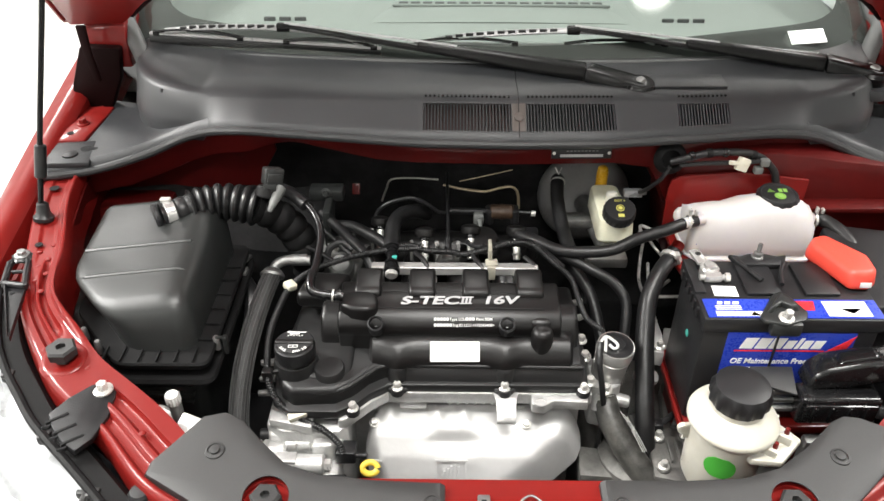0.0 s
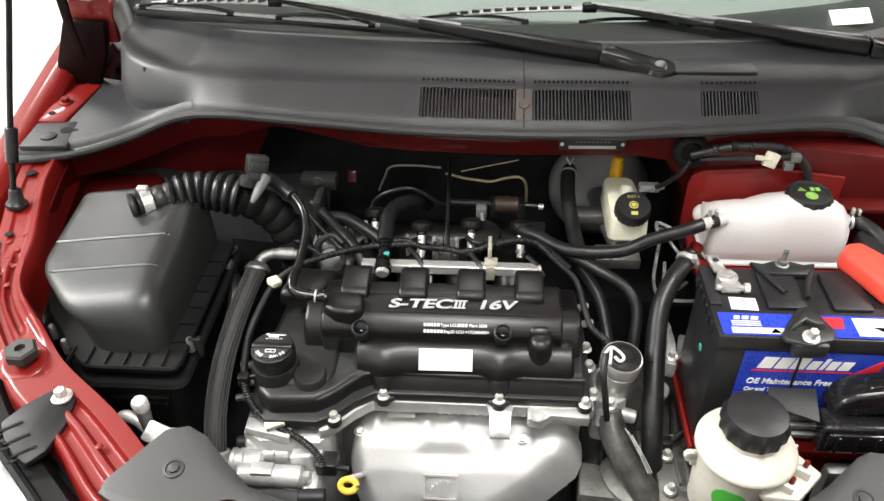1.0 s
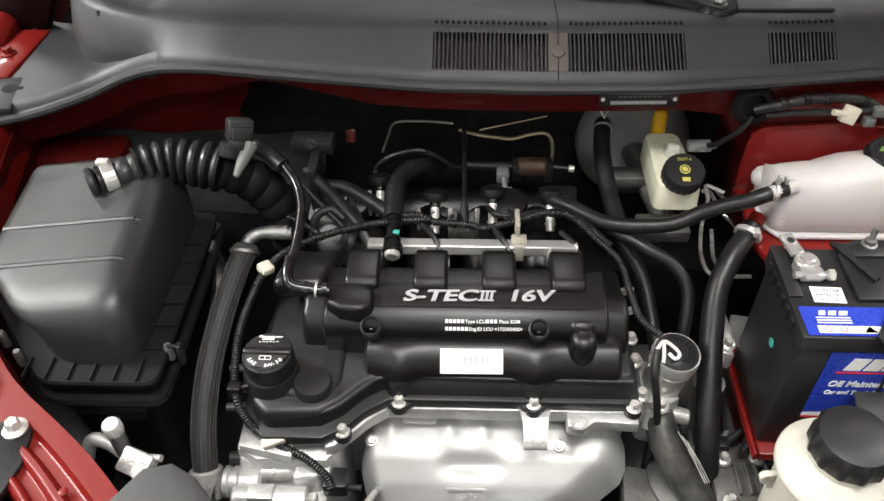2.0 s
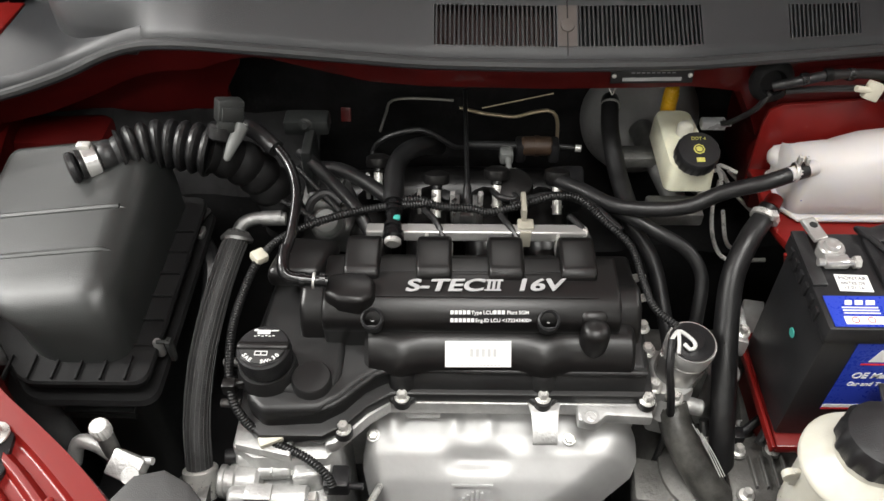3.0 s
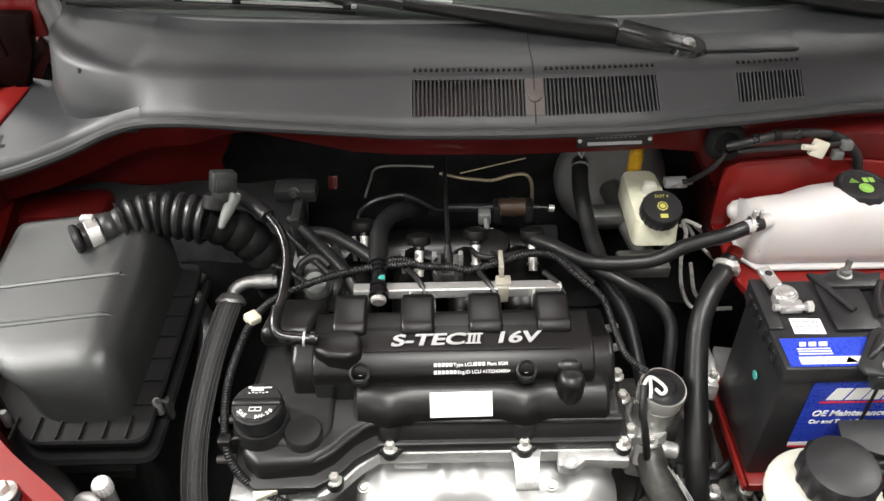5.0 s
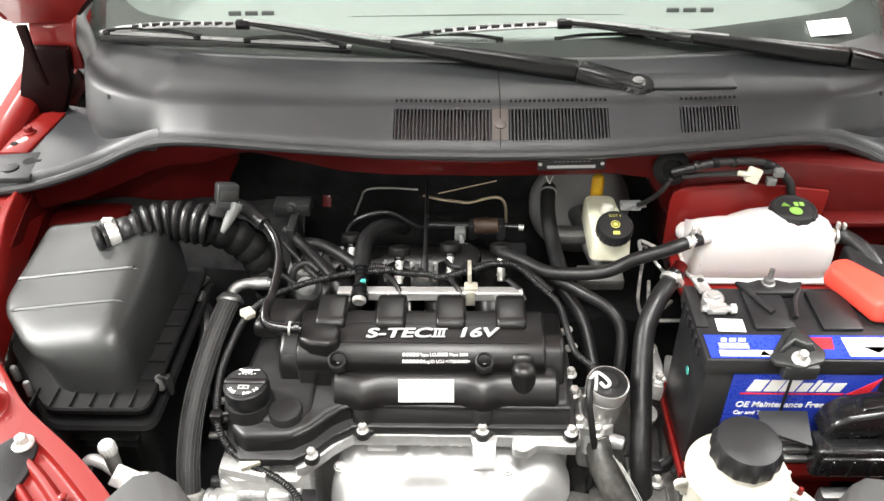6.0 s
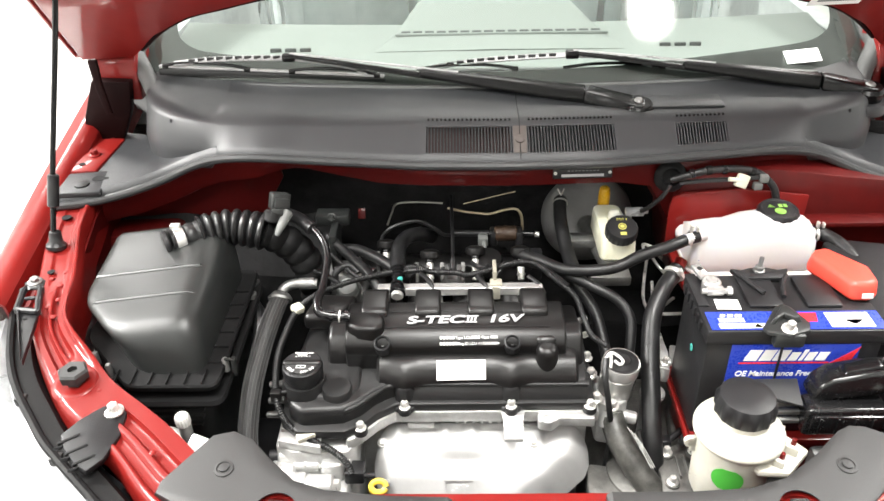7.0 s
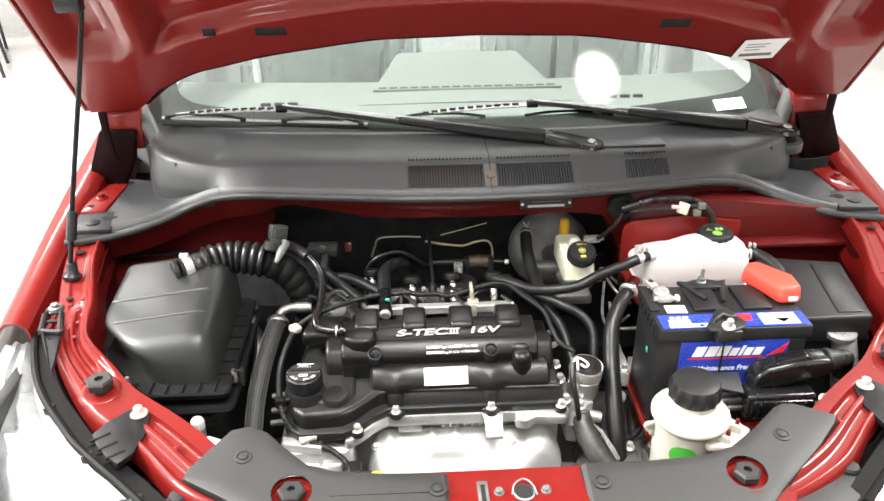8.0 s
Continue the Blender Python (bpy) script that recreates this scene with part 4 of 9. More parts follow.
    part("rod", bm, WIPER, rodt)
    bm = B()
    lathe(bm, (-0.751, 1.058, 0.868), [(0.016, 0), (0.016, 0.006), (0.011, 0.012), (0.009, 0.028), (0.006, 0.03)], (0.1, 0.2, 1), 18)
    part("rubber_foot", bm, RUBBER, rodt)
    bm = B()
    rod(bm, (-0.744, 1.075, 0.935), (-0.737, 1.092, 0.985), 0.009, seg=14, bev=0.002)
    part("sleeve", bm, RUBBER, rodt)


def build_headlamp(s):
    lamp = thing("headlamp", (XC + s * 0.70, 0.70, 0.70), "large clear headlamp with a bright chrome reflector", "headlamp", "headlamps")
    inner = [(0.775, 0.945, 0.822), (0.745, 0.865, 0.815), (0.71, 0.80, 0.808), (0.663, 0.74, 0.802), (0.622, 0.693, 0.797), (0.54, 0.62, 0.790), (0.48, 0.565, 0.784), (0.43, 0.52, 0.775)]
    outer = [(0.832, 0.935, 0.825), (0.845, 0.85, 0.79), (0.83, 0.75, 0.75), (0.79, 0.65, 0.72), (0.73, 0.56, 0.69), (0.64, 0.48, 0.67), (0.54, 0.43, 0.66), (0.45, 0.40, 0.655)]
    ci, co = curve_points(inner, 0.012), curve_points(outer, 0.012)

    def grid(sink, n=36, m=9):
        rows = []
        for k in range(n):
            a, b = ci[round(k / (n - 1) * (len(ci) - 1))], co[round(k / (n - 1) * (len(co) - 1))]
            row = []
            for j in range(m):
                u = j / (m - 1)
                p = a.lerp(b, u) + V(0, 0, 0.03 * math.sin(math.pi * u) - sink)
                row.append(V(XC + s * p.x, p.y, p.z))
            rows.append(row)
        return rows
    part("lens", sheet(B(), grid(0.0)), LENS, lamp, "clear polycarbonate lens").visible_shadow = False
    rows = grid(0.02, 36, 13)
    for i, row in enumerate(rows):
        for j, p in enumerate(row):
            p.z -= 0.004 * math.sin(j * 1.7) + 0.002 * math.sin(i * 1.3) + 0.02 * math.sin(math.pi * j / 12)
    part("reflector", sheet(B(), rows, 0.002), LAMPIN, lamp, "faceted chrome reflector")
    for f, u, r in ((0.72, 0.5, 0.05),):
        a, b = ci[round(f * (len(ci) - 1))], co[round(f * (len(co) - 1))]
        p = a.lerp(b, u)
        bm = B()
        lathe(bm, (XC + s * p.x, p.y, p.z - 0.03), [(r, 0), (r, 0.02), (r * 0.9, 0.024), (r * 0.6, 0.004), (r * 0.2, 0)], (s * 0.4, -0.8, 0.5), 28)
        part("bezel", bm, LAMPBODY, lamp)
    rim = [V(XC + s * q.x, q.y, q.z + 0.001) for q in ci]
    bm = B()
    tube(bm, rim[::4], 0.006, 8, 0.012)
    part("rim", bm, LOWBOX, lamp)
    for k in (0.33, 0.58, 0.78):
        q = ci[round(k * (len(ci) - 1))]
        bm = B()
        box(bm, XC + s * q.x - 0.008, XC + s * q.x + 0.008, q.y - 0.006, q.y + 0.008, q.z - 0.012, q.z + 0.003, 0.003)
        part("tab", bm, SHIELD, lamp)
    # black plastic strip behind the lamp
    rows = []
    for q in ci:
        rows.append([V(XC + s * (q.x + dx), q.y + dy, q.z + dz) for dx, dy, dz in ((-0.002, 0.002, 0.0), (-0.022, 0.016, -0.002), (-0.030, 0.022, -0.025), (-0.034, 0.026, -0.09))])
    part("back_cover", sheet(B(), rows, 0.002), LOWBOX, lamp, "black plastic lamp back cover")


for sgn in (-1, 1):
    build_fender(sgn)
    build_rail(sgn)
    build_headlamp(sgn)
for sgn in (-1, 1):
    bm = B()
    lathe(bm, (XC + sgn * 0.78, 1.0, 0.295), [(0.19, 0), (0.275, 0.0), (0.293, 0.02), (0.295, 0.09), (0.275, 0.17), (0.19, 0.17)], (-sgn, 0, 0), 40)
    wheel = part("wheel", bm, RUBBER, car, "black front tyre")
    bm = B()
    lathe(bm, (XC + sgn * 0.775, 1.0, 0.295), [(0.195, 0), (0.19, 0.02), (0.06, 0.03), (0.04, 0.0)], (-sgn, 0, 0), 32)
    part("rim", bm, ALU_DARK, wheel)
build_front_panel()
build_firewall()
build_windscreen()
build_cowl()
build_hood()


# ---- wipers ----
def build_wiper(pivot, joint, knee, tip, tip2, label):
    """Arm from its pivot to the knee; the blade runs from tip to tip2 under the knee."""
    w = thing("wiper", pivot, label, "wiper", "windscreen wipers")
    p, j, k = Vector(pivot), Vector(joint), Vector(knee)
    bm = B()
    d = (j - p).normalized()

    def bar(a, b, wa, wb, ta, tb, bev=0.002):
        t = B()
        up = V(0, 0, 1)
        for c, wd, th in ((a, wa, ta), (b, wb, tb)):
            dd = (b - a).normalized()
            sdd = V(-dd.y, dd.x, 0).normalized()
            for q in (-1, 1):
                for h in (0, 1):
                    t.verts.new(c + sdd * wd * q * (0.7 if h else 1) + up * th * h)
        bmesh.ops.convex_hull(t, input=t.verts)
        soften(t, bev, 2)
        return t
    add(bm, bar(p - d * 0.014, p + (j - p) * 0.97, 0.027, 0.024, 0.026, 0.026, 0.005))
    lathe(bm, p - V(0, 0, 0.004), [(0.026, 0), (0.027, 0.022), (0.022, 0.028), (0.008, 0.0285)], (0, -0.15, 1), 20)
    head = part("arm_head", bm, WIPER, w)
    bm = B()
    lathe(bm, p + V(0, -0.004, 0.0235), [(0.0085, 0), (0.0085, 0.004), (0.006, 0.0065)], (0, -0.15, 1), 18)
    part("pivot_cap", bm, ALU_DARK, head)
    bm = B()
    add(bm, bar(j, j.lerp(k, 0.55), 0.0200, 0.0085, 0.026, 0.016, 0.004))
    part("arm_cover", bm, WIPER, w)
    bm = B()
    add(bm, bar(j.lerp(k, 0.5), k, 0.008, 0.0055, 0.008, 0.006, 0.001))
    part("arm", bm, WIPER, w)
    # ceiling glint along the arm, painted as a bright strip
    bm = B()
    add(bm, bar(j.lerp(k, 0.42) + V(0, 0.002, 0.0172), k + V(0, 0, 0.0064), 0.0045, 0.0042, 0.002, 0.0016, 0))
    part("arm_ridge", bm, BLADE, w, "bright strip for the arm's ceiling glint")
    bm = B()
    box(bm, k.x - 0.014, k.x + 0.010, k.y - 0.007, k.y + 0.006, k.z - 0.008, k.z + 0.007, 0.003)
    part("hook", bm, WIPER, w)
    a, b = Vector(tip), Vector(tip2)
    # spring spine with the rubber lip hanging below it
    bm = B()
    add(bm, bar(a, b, 0.0042, 0.0042, 0.0042, 0.0042, 0.0008))
    part("spine", bm, BLADE, w, "satin grey spring spine")
    bm = B()
    add(bm, bar(a - V(0, 0.005, 0.013), b - V(0, 0.005, 0.013), 0.0035, 0.0035, 0.0125, 0.0125, 0.001))
    part("rubber_blade", bm, RUBBER, w, "black rubber wiping lip")
    # main bridge bowed up to the hook, with slots in its top
    mid = a.lerp(b, (k.x - a.x) / (b.x - a.x))
    top = [a.lerp(b, 0.07) + V(0, 0, 0.007), a.lerp(mid, 0.45) + V(0, 0.001, 0.019), k - V(0, 0, 0.002), mid.lerp(b, 0.55) + V(0, 0.001, 0.019), a.lerp(b, 0.93) + V(0, 0, 0.007)]
    bm = B()
    tube(bm, top, 0.0058, 10, 0.012, flat=0.5)
    bridge = part("bridge", bm, BLADE, w, "bridge, painted grey for its ceiling sheen")
    line = curve_points(top, 0.0185)
    for q in line[2:-2]:
        if abs(q.x - k.x) < 0.022:
            continue
        bm = B()
        box(bm, q.x - 0.0065, q.x + 0.0065, q.y - 0.0035, q.y + 0.002, q.z - 0.001, q.z + 0.0046, 0.0008)
        part("slot", bm, RUBBER, bridge)
    for c0, c1 in ((0.03, 0.40), (0.60, 0.97)):
        q0, q1 = a.lerp(b, c0), a.lerp(b, c1)
        bm = B()
        tube(bm, [q0 + V(0, -0.001, 0.005), q0.lerp(q1, 0.3) + V(0, -0.001, 0.011), q0.lerp(q1, 0.7) + V(0, -0.001, 0.011), q1 + V(0, -0.001, 0.005)], 0.0030, 8, 0.012)
        part("yoke", bm, WIPER, w)
    for c in (0.03, 0.40, 0.60, 0.97):
        q = a.lerp(b, c)
        bm = B()
        box(bm, q.x - 0.006, q.x + 0.006, q.y - 0.0055, q.y + 0.0045, q.z - 0.004, q.z + 0.0065, 0.0012)
        part("claw", bm, WIPER, w)
    return w


build_wiper((0.213, 1.250, 1.004), (0.128, 1.287, 1.014), (-0.397, 1.371, 1.072), (-0.652, 1.407, 1.045), (-0.226, 1.350, 1.040), "black windscreen wiper with a riveted arm, parked low")
build_wiper((0.634, 1.322, 0.998), (0.550, 1.336, 1.014), (0.115, 1.370, 1.070), (-0.176, 1.370, 1.042), (0.291, 1.370, 1.040), "black windscreen wiper parked behind the other")


# ---- black sight shields over the radiator panel ----
def shield_clip(x, y, z, parent):
    bm = B()
    lathe(bm, (x, y, z - 0.001), [(0.0125, 0), (0.012, 0.002), (0.009, 0.0025), (0.0082, 0.0012), (0.0062, 0.0012), (0.0058, 0.0035), (0.003, 0.004)], (0, -0.1, 1), 24)
    part("push_clip", bm, SHIELD, parent)


def build_shield(s):
    t = thing("sight_shield", (XC + s * 0.3, 0.6, 0.79), "dull black plastic shield clipped over the front panel", "shield", "front shields")
    X = lambda a: XC + s * a
    if s > 0:
        edge = [(0.084, 0.505), (0.084, 0.613), (0.18, 0.613), (0.255, 0.617), (0.300, 0.630), (0.345, 0.661), (0.388, 0.698), (0.405, 0.706), (0.425, 0.704), (0.477, 0.680), (0.470, 0.668), (0.430, 0.628), (0.385, 0.590), (0.345, 0.556), (0.315, 0.525), (0.30, 0.505)]
    else:
        edge = [(0.097, 0.505), (0.097, 0.607), (0.18, 0.610), (0.25, 0.617), (0.29, 0.630), (0.325, 0.662), (0.352, 0.690), (0.378, 0.703), (0.405, 0.697), (0.455, 0.632), (0.458, 0.615), (0.40, 0.583), (0.345, 0.548), (0.30, 0.505)]
    # a domed sheet: rows from the outline toward its middle
    n = len(edge)
    dense = []
    for i in range(n):
        a, b = edge[i], edge[(i + 1) % n]
        for k in range(4):
            dense.append((a[0] + (b[0] - a[0]) * k / 4, a[1] + (b[1] - a[1]) * k / 4))
    hole = (0.306, 0.585, 0.027)
    rows = []
    for f, dz in ((1.0, -0.022), (0.995, -0.006), (0.975, -0.001), (0.93, 0.0), (0.6, 0.001), (0.3, 0.001)):
        row = []
        for px, py in dense + dense[:1]:
            ang = math.atan2(py - hole[1], px - hole[0])
            hx, hy = hole[0] + hole[2] * math.cos(ang), hole[1] + hole[2] * math.sin(ang)
            g = (f - 0.3) / 0.7
            x, y = hx + (px - hx) * g, hy + (py - hy) * g
            row.append(V(X(x), y, rail_z(y) + 0.004 + dz))
        rows.append(row)
    bm = sheet(B(), rows, 0.002)
    body = part("cover", bm, SHIELD, t, "dull black moulded sheet")
    shield_clip(X(0.378), 0.645, rail_z(0.645) + 0.005, body)
    shield_clip(X(0.113) if s < 0 else X(0.107), 0.580, rail_z(0.58) + 0.005, body)
    # red well and bump stop seen in the round opening
    bm = B()
    lathe(bm, (X(hole[0]), hole[1], 0.776), [(0.0275, 0.006), (0.0275, 0.0185), (0.034, 0.0185), (0.034, 0)], (0, 0, 1), 32)
    part("opening_floor", bm, RED, t, "red panel seen through the opening")
    bm = B()
    lathe(bm, (X(hole[0]), hole[1], 0.782), [(0.013, 0), (0.013, 0.010), (0.019, 0.011), (0.019, 0.020), (0.016, 0.023), (0.006, 0.023), (0.006, 0.016)], (0, 0, 1), 6)
    part("bump_stop", bm, SHIELD, t, "hexagonal grey rubber bonnet stop")
    if s < 0:
        bm = B()
        for k in range(2):
            box(bm, X(0.255), X(0.098), 0.575 - 0.03 * k, 0.5765 - 0.03 * k, rail_z(0.575) + 0.003, rail_z(0.575) + 0.006, 0.0005)
        part("step_line", bm, SHIELD, body)


def build_lamp_bracket(s):
    """Ribbed black bracket bolted on the rail beside the headlamp."""
    X = lambda a: XC + s * a
    t = thing("lamp_bracket", (X(0.56), 0.71, 0.80), "ribbed black plastic bracket bolted to the red rail", "bracket", "lamp brackets")
    z = rail_z(0.72)
    bm = B()
    prism(bm, [(X(0.527), 0.736), (X(0.543), 0.747), (X(0.560), 0.738), (X(0.580), 0.713), (X(0.594), 0.686), (X(0.583), 0.668), (X(0.564), 0.650), (X(0.546), 0.641), (X(0.532), 0.662), (X(0.524), 0.70)], "z", z - 0.01, z + 0.004, 0.003, 2,
          m=Matrix.Translation((X(0.542), 0.73, z)) @ Euler((math.radians(8), math.radians(-s * 14), 0)).to_matrix().to_4x4() @ Matrix.Translation((-X(0.542), -0.73, -z)))
    body = part("plate", bm, BLACK, t)
    slope = Matrix.Translation((X(0.542), 0.73, z)) @ Euler((math.radians(8), math.radians(-s * 14), 0)).to_matrix().to_4x4() @ Matrix.Translation((-X(0.542), -0.73, -z))
    for k in range(3):
        a = (0.584 - 0.014 * k, 0.680 - 0.0130 * k)
        bm = B()
        box(bm, -0.0016, 0.0016, -0.016, 0.012, -0.004, 0.001, 0.0005, m=slope @ pose(X(a[0] - 0.004), a[1] + 0.003, z + 0.0042, 0, 0, s * 48))
        part("slit", bm, DARK, body)
        bm = B()
        prism(bm, [(X(a[0] - 0.002), a[1] - 0.004), (X(a[0] + 0.012), a[1] - 0.014), (X(a[0] + 0.003), a[1] - 0.012)], "z", z - 0.004, z + 0.003, 0.0008, 1, m=slope)
        part("tooth", bm, BLACK, body)
    bm = B()
    bolt(bm, (X(0.542), 0.732, z + 0.004), (0, 0, 1), 0.0075, 0.010, 1.7)
    part("bolt", bm, STEEL, t, "bright zinc bolt")
    # slotted grey bracket at the wing's front end
    W = lambda a: X(a - 0.008)
    t2 = thing("wing_bracket", (W(0.727), 0.92, 0.84), "slotted grey steel bracket at the wing end", "bracket", "wing brackets")
    zb = rail_z(0.93) + 0.004
    bm = B()
    loop = [(0.756, 0.988), (0.764, 0.957), (0.752, 0.910), (0.719, 0.905), (0.730, 0.935), (0.738, 0.962)]
    for p, q in zip(loop, loop[1:] + loop[:1]):
        rod(bm, (W(p[0]), p[1], zb), (W(q[0]), q[1], zb), 0.0052, seg=8)
        lathe(bm, (W(p[0]), p[1], zb - 0.0042), [(0.0042, 0), (0.0042, 0.0084)], (0, 0, 1), 8)
    rod(bm, (W(0.752), 0.938, zb), (W(0.736), 0.940, zb), 0.003, seg=8)
    prism(bm, [(W(0.752), 0.910), (W(0.719), 0.905), (W(0.694), 0.797)], "z", zb - 0.012, zb - 0.003, 0.0015)
    prism(bm, [(W(0.752), 0.910), (W(0.748), 0.910), (W(0.694), 0.797)], "z", zb - 0.003, zb + 0.004, 0.001)
    part("frame", bm, BLACK, t2)
    for x, y in ((0.741, 0.888), (0.726, 0.862), (0.732, 0.892)):
        bm = B()
        lathe(bm, (W(x), y, zb - 0.0028), [(0.0032, 0), (0.0032, 0.0006)], (0, 0, 1), 10)
        part("hole", bm, DARK, t2)
    bm = B()
    lathe(bm, (W(0.752), 0.975, zb), [(0.016, 0), (0.016, 0.003), (0.012, 0.005)], (0, 0, 1), 28, 9, 0.08)
    part("toothed_washer", bm, AIRBOX, t2)
    for x, y in ((0.752, 0.975), (0.742, 1.008)):
        bm = B()
        bolt(bm, (W(x), y, zb + (0.005 if y < 0.99 else -0.004)), (0, 0, 1), 0.007, 0.006, 1.6)
        part("bolt", bm, ALU_DARK if y < 0.99 else RED, t2)
    # slotted guide below the shield corner
    bm = B()
    for k in range(3):
        box(bm, X(0.505) - 0.004 + s * 0.014 * k, X(0.505) + 0.003 + s * 0.014 * k, 0.572, 0.612, 0.762, 0.77, 0.001)
    box(bm, min(X(0.495), X(0.545)), max(X(0.495), X(0.545)), 0.568, 0.575, 0.76, 0.77, 0.001)
    box(bm, min(X(0.495), X(0.545)), max(X(0.495), X(0.545)), 0.609, 0.616, 0.76, 0.77, 0.001)
    box(bm, min(X(0.495), X(0.545)), max(X(0.495), X(0.545)), 0.568, 0.616, 0.735, 0.745, 0.001)
    tagged(part("slotted_guide", bm, SHIELD), "slotted black plastic guide beside the headlamp", "guide", "lamp guides")
    # lower flap with round clip
    bm = B()
    prism(bm, [(X(0.462), 0.628), (X(0.49), 0.582), (X(0.43), 0.535), (X(0.34), 0.50), (X(0.31), 0.52), (X(0.40), 0.585)], "z", 0.772, 0.780, 0.002)
    fl = tagged(part("lower_flap", bm, SHIELD), "black plastic flap below the front shield", "flap", "lower flaps")
    bm = B()
    lathe(bm, (X(0.461), 0.602, 0.779), [(0.013, 0), (0.0135, 0.004), (0.011, 0.008), (0.005, 0.009)], (0, 0, 1), 20)
    part("push_clip", bm, BLACK, fl)


for sgn in (-1, 1):
    build_shield(sgn)
    build_lamp_bracket(sgn)


# ---- the engine ----
engine = thing("engine", (-0.12, 0.95, 0.45), "four-cylinder engine with a black plastic valve cover", "engine")


def build_block():
    bm = B()
    box(bm, -0.355, 0.105, 0.882, 1.035, 0.50, 0.692, 0.006)
    prism(bm, [(-0.205, 0.8565), (0.115, 0.8565), (0.115, 0.884), (-0.205, 0.884)], "z", 0.670, 0.692, 0.003)
    prism(bm, [(-0.264, 0.799), (-0.252, 0.803), (-0.238, 0.815), (-0.217, 0.838), (-0.192, 0.8565), (-0.2, 0.875), (-0.264, 0.875)], "z", 0.672, 0.692, 0.004)
    part("cylinder_head", bm, ALU, engine, "cast aluminium cylinder head")
    bm = B()
    box(bm, -0.35, 0.10, 0.88, 1.03, 0.28, 0.51, 0.01)
    part("engine_block", bm, ALU_DARK, engine)
    # timing cover at the belt end
    bm = B()
    prism(bm, [(-0.372, 0.90), (-0.372, 0.806), (-0.345, 0.792), (-0.262, 0.792), (-0.252, 0.806), (-0.252, 0.90)], "z", 0.36, 0.676, 0.006)
    prism(bm, [(-0.365, 0.80), (-0.30, 0.786), (-0.30, 0.81), (-0.365, 0.82)], "z", 0.676, 0.692, 0.003)
    prism(bm, [(-0.30, 0.784), (-0.258, 0.784), (-0.258, 0.815), (-0.30, 0.815)], "z", 0.60, 0.66, 0.006)
    part("timing_cover", bm, ALU, engine, "bright cast timing cover")
    # lifting bracket and front eye
    bm = B()
    sheet(bm, [[V(x, y, z) for x in (-0.030 - w, -0.026 - w, -0.006 + w, -0.002 + w)] for y, z, w in ((0.862, 0.6925, 0.006), (0.850, 0.6925, 0.003), (0.842, 0.6905, 0.001), (0.830, 0.684, 0), (0.8175, 0.6755, 0), (0.8165, 0.673, 0), (0.8185, 0.667, 0))], 0.003)
    part("lifting_bracket", bm, ALU, engine, "bright bent lifting bracket")
    bm = B()
    prism(bm, [(0.022, 0.862), (0.022, 0.838), (0.042, 0.833), (0.055, 0.845), (0.108, 0.842), (0.108, 0.87)], "z", 0.672, 0.690, 0.003)
    lathe(bm, (0.036, 0.842, 0.689), [(0.0105, 0), (0.0105, 0.003), (0.007, 0.003), (0.007, 0.0)], (0, 0, 1), 20)
    part("side_bracket", bm, ALU, engine)


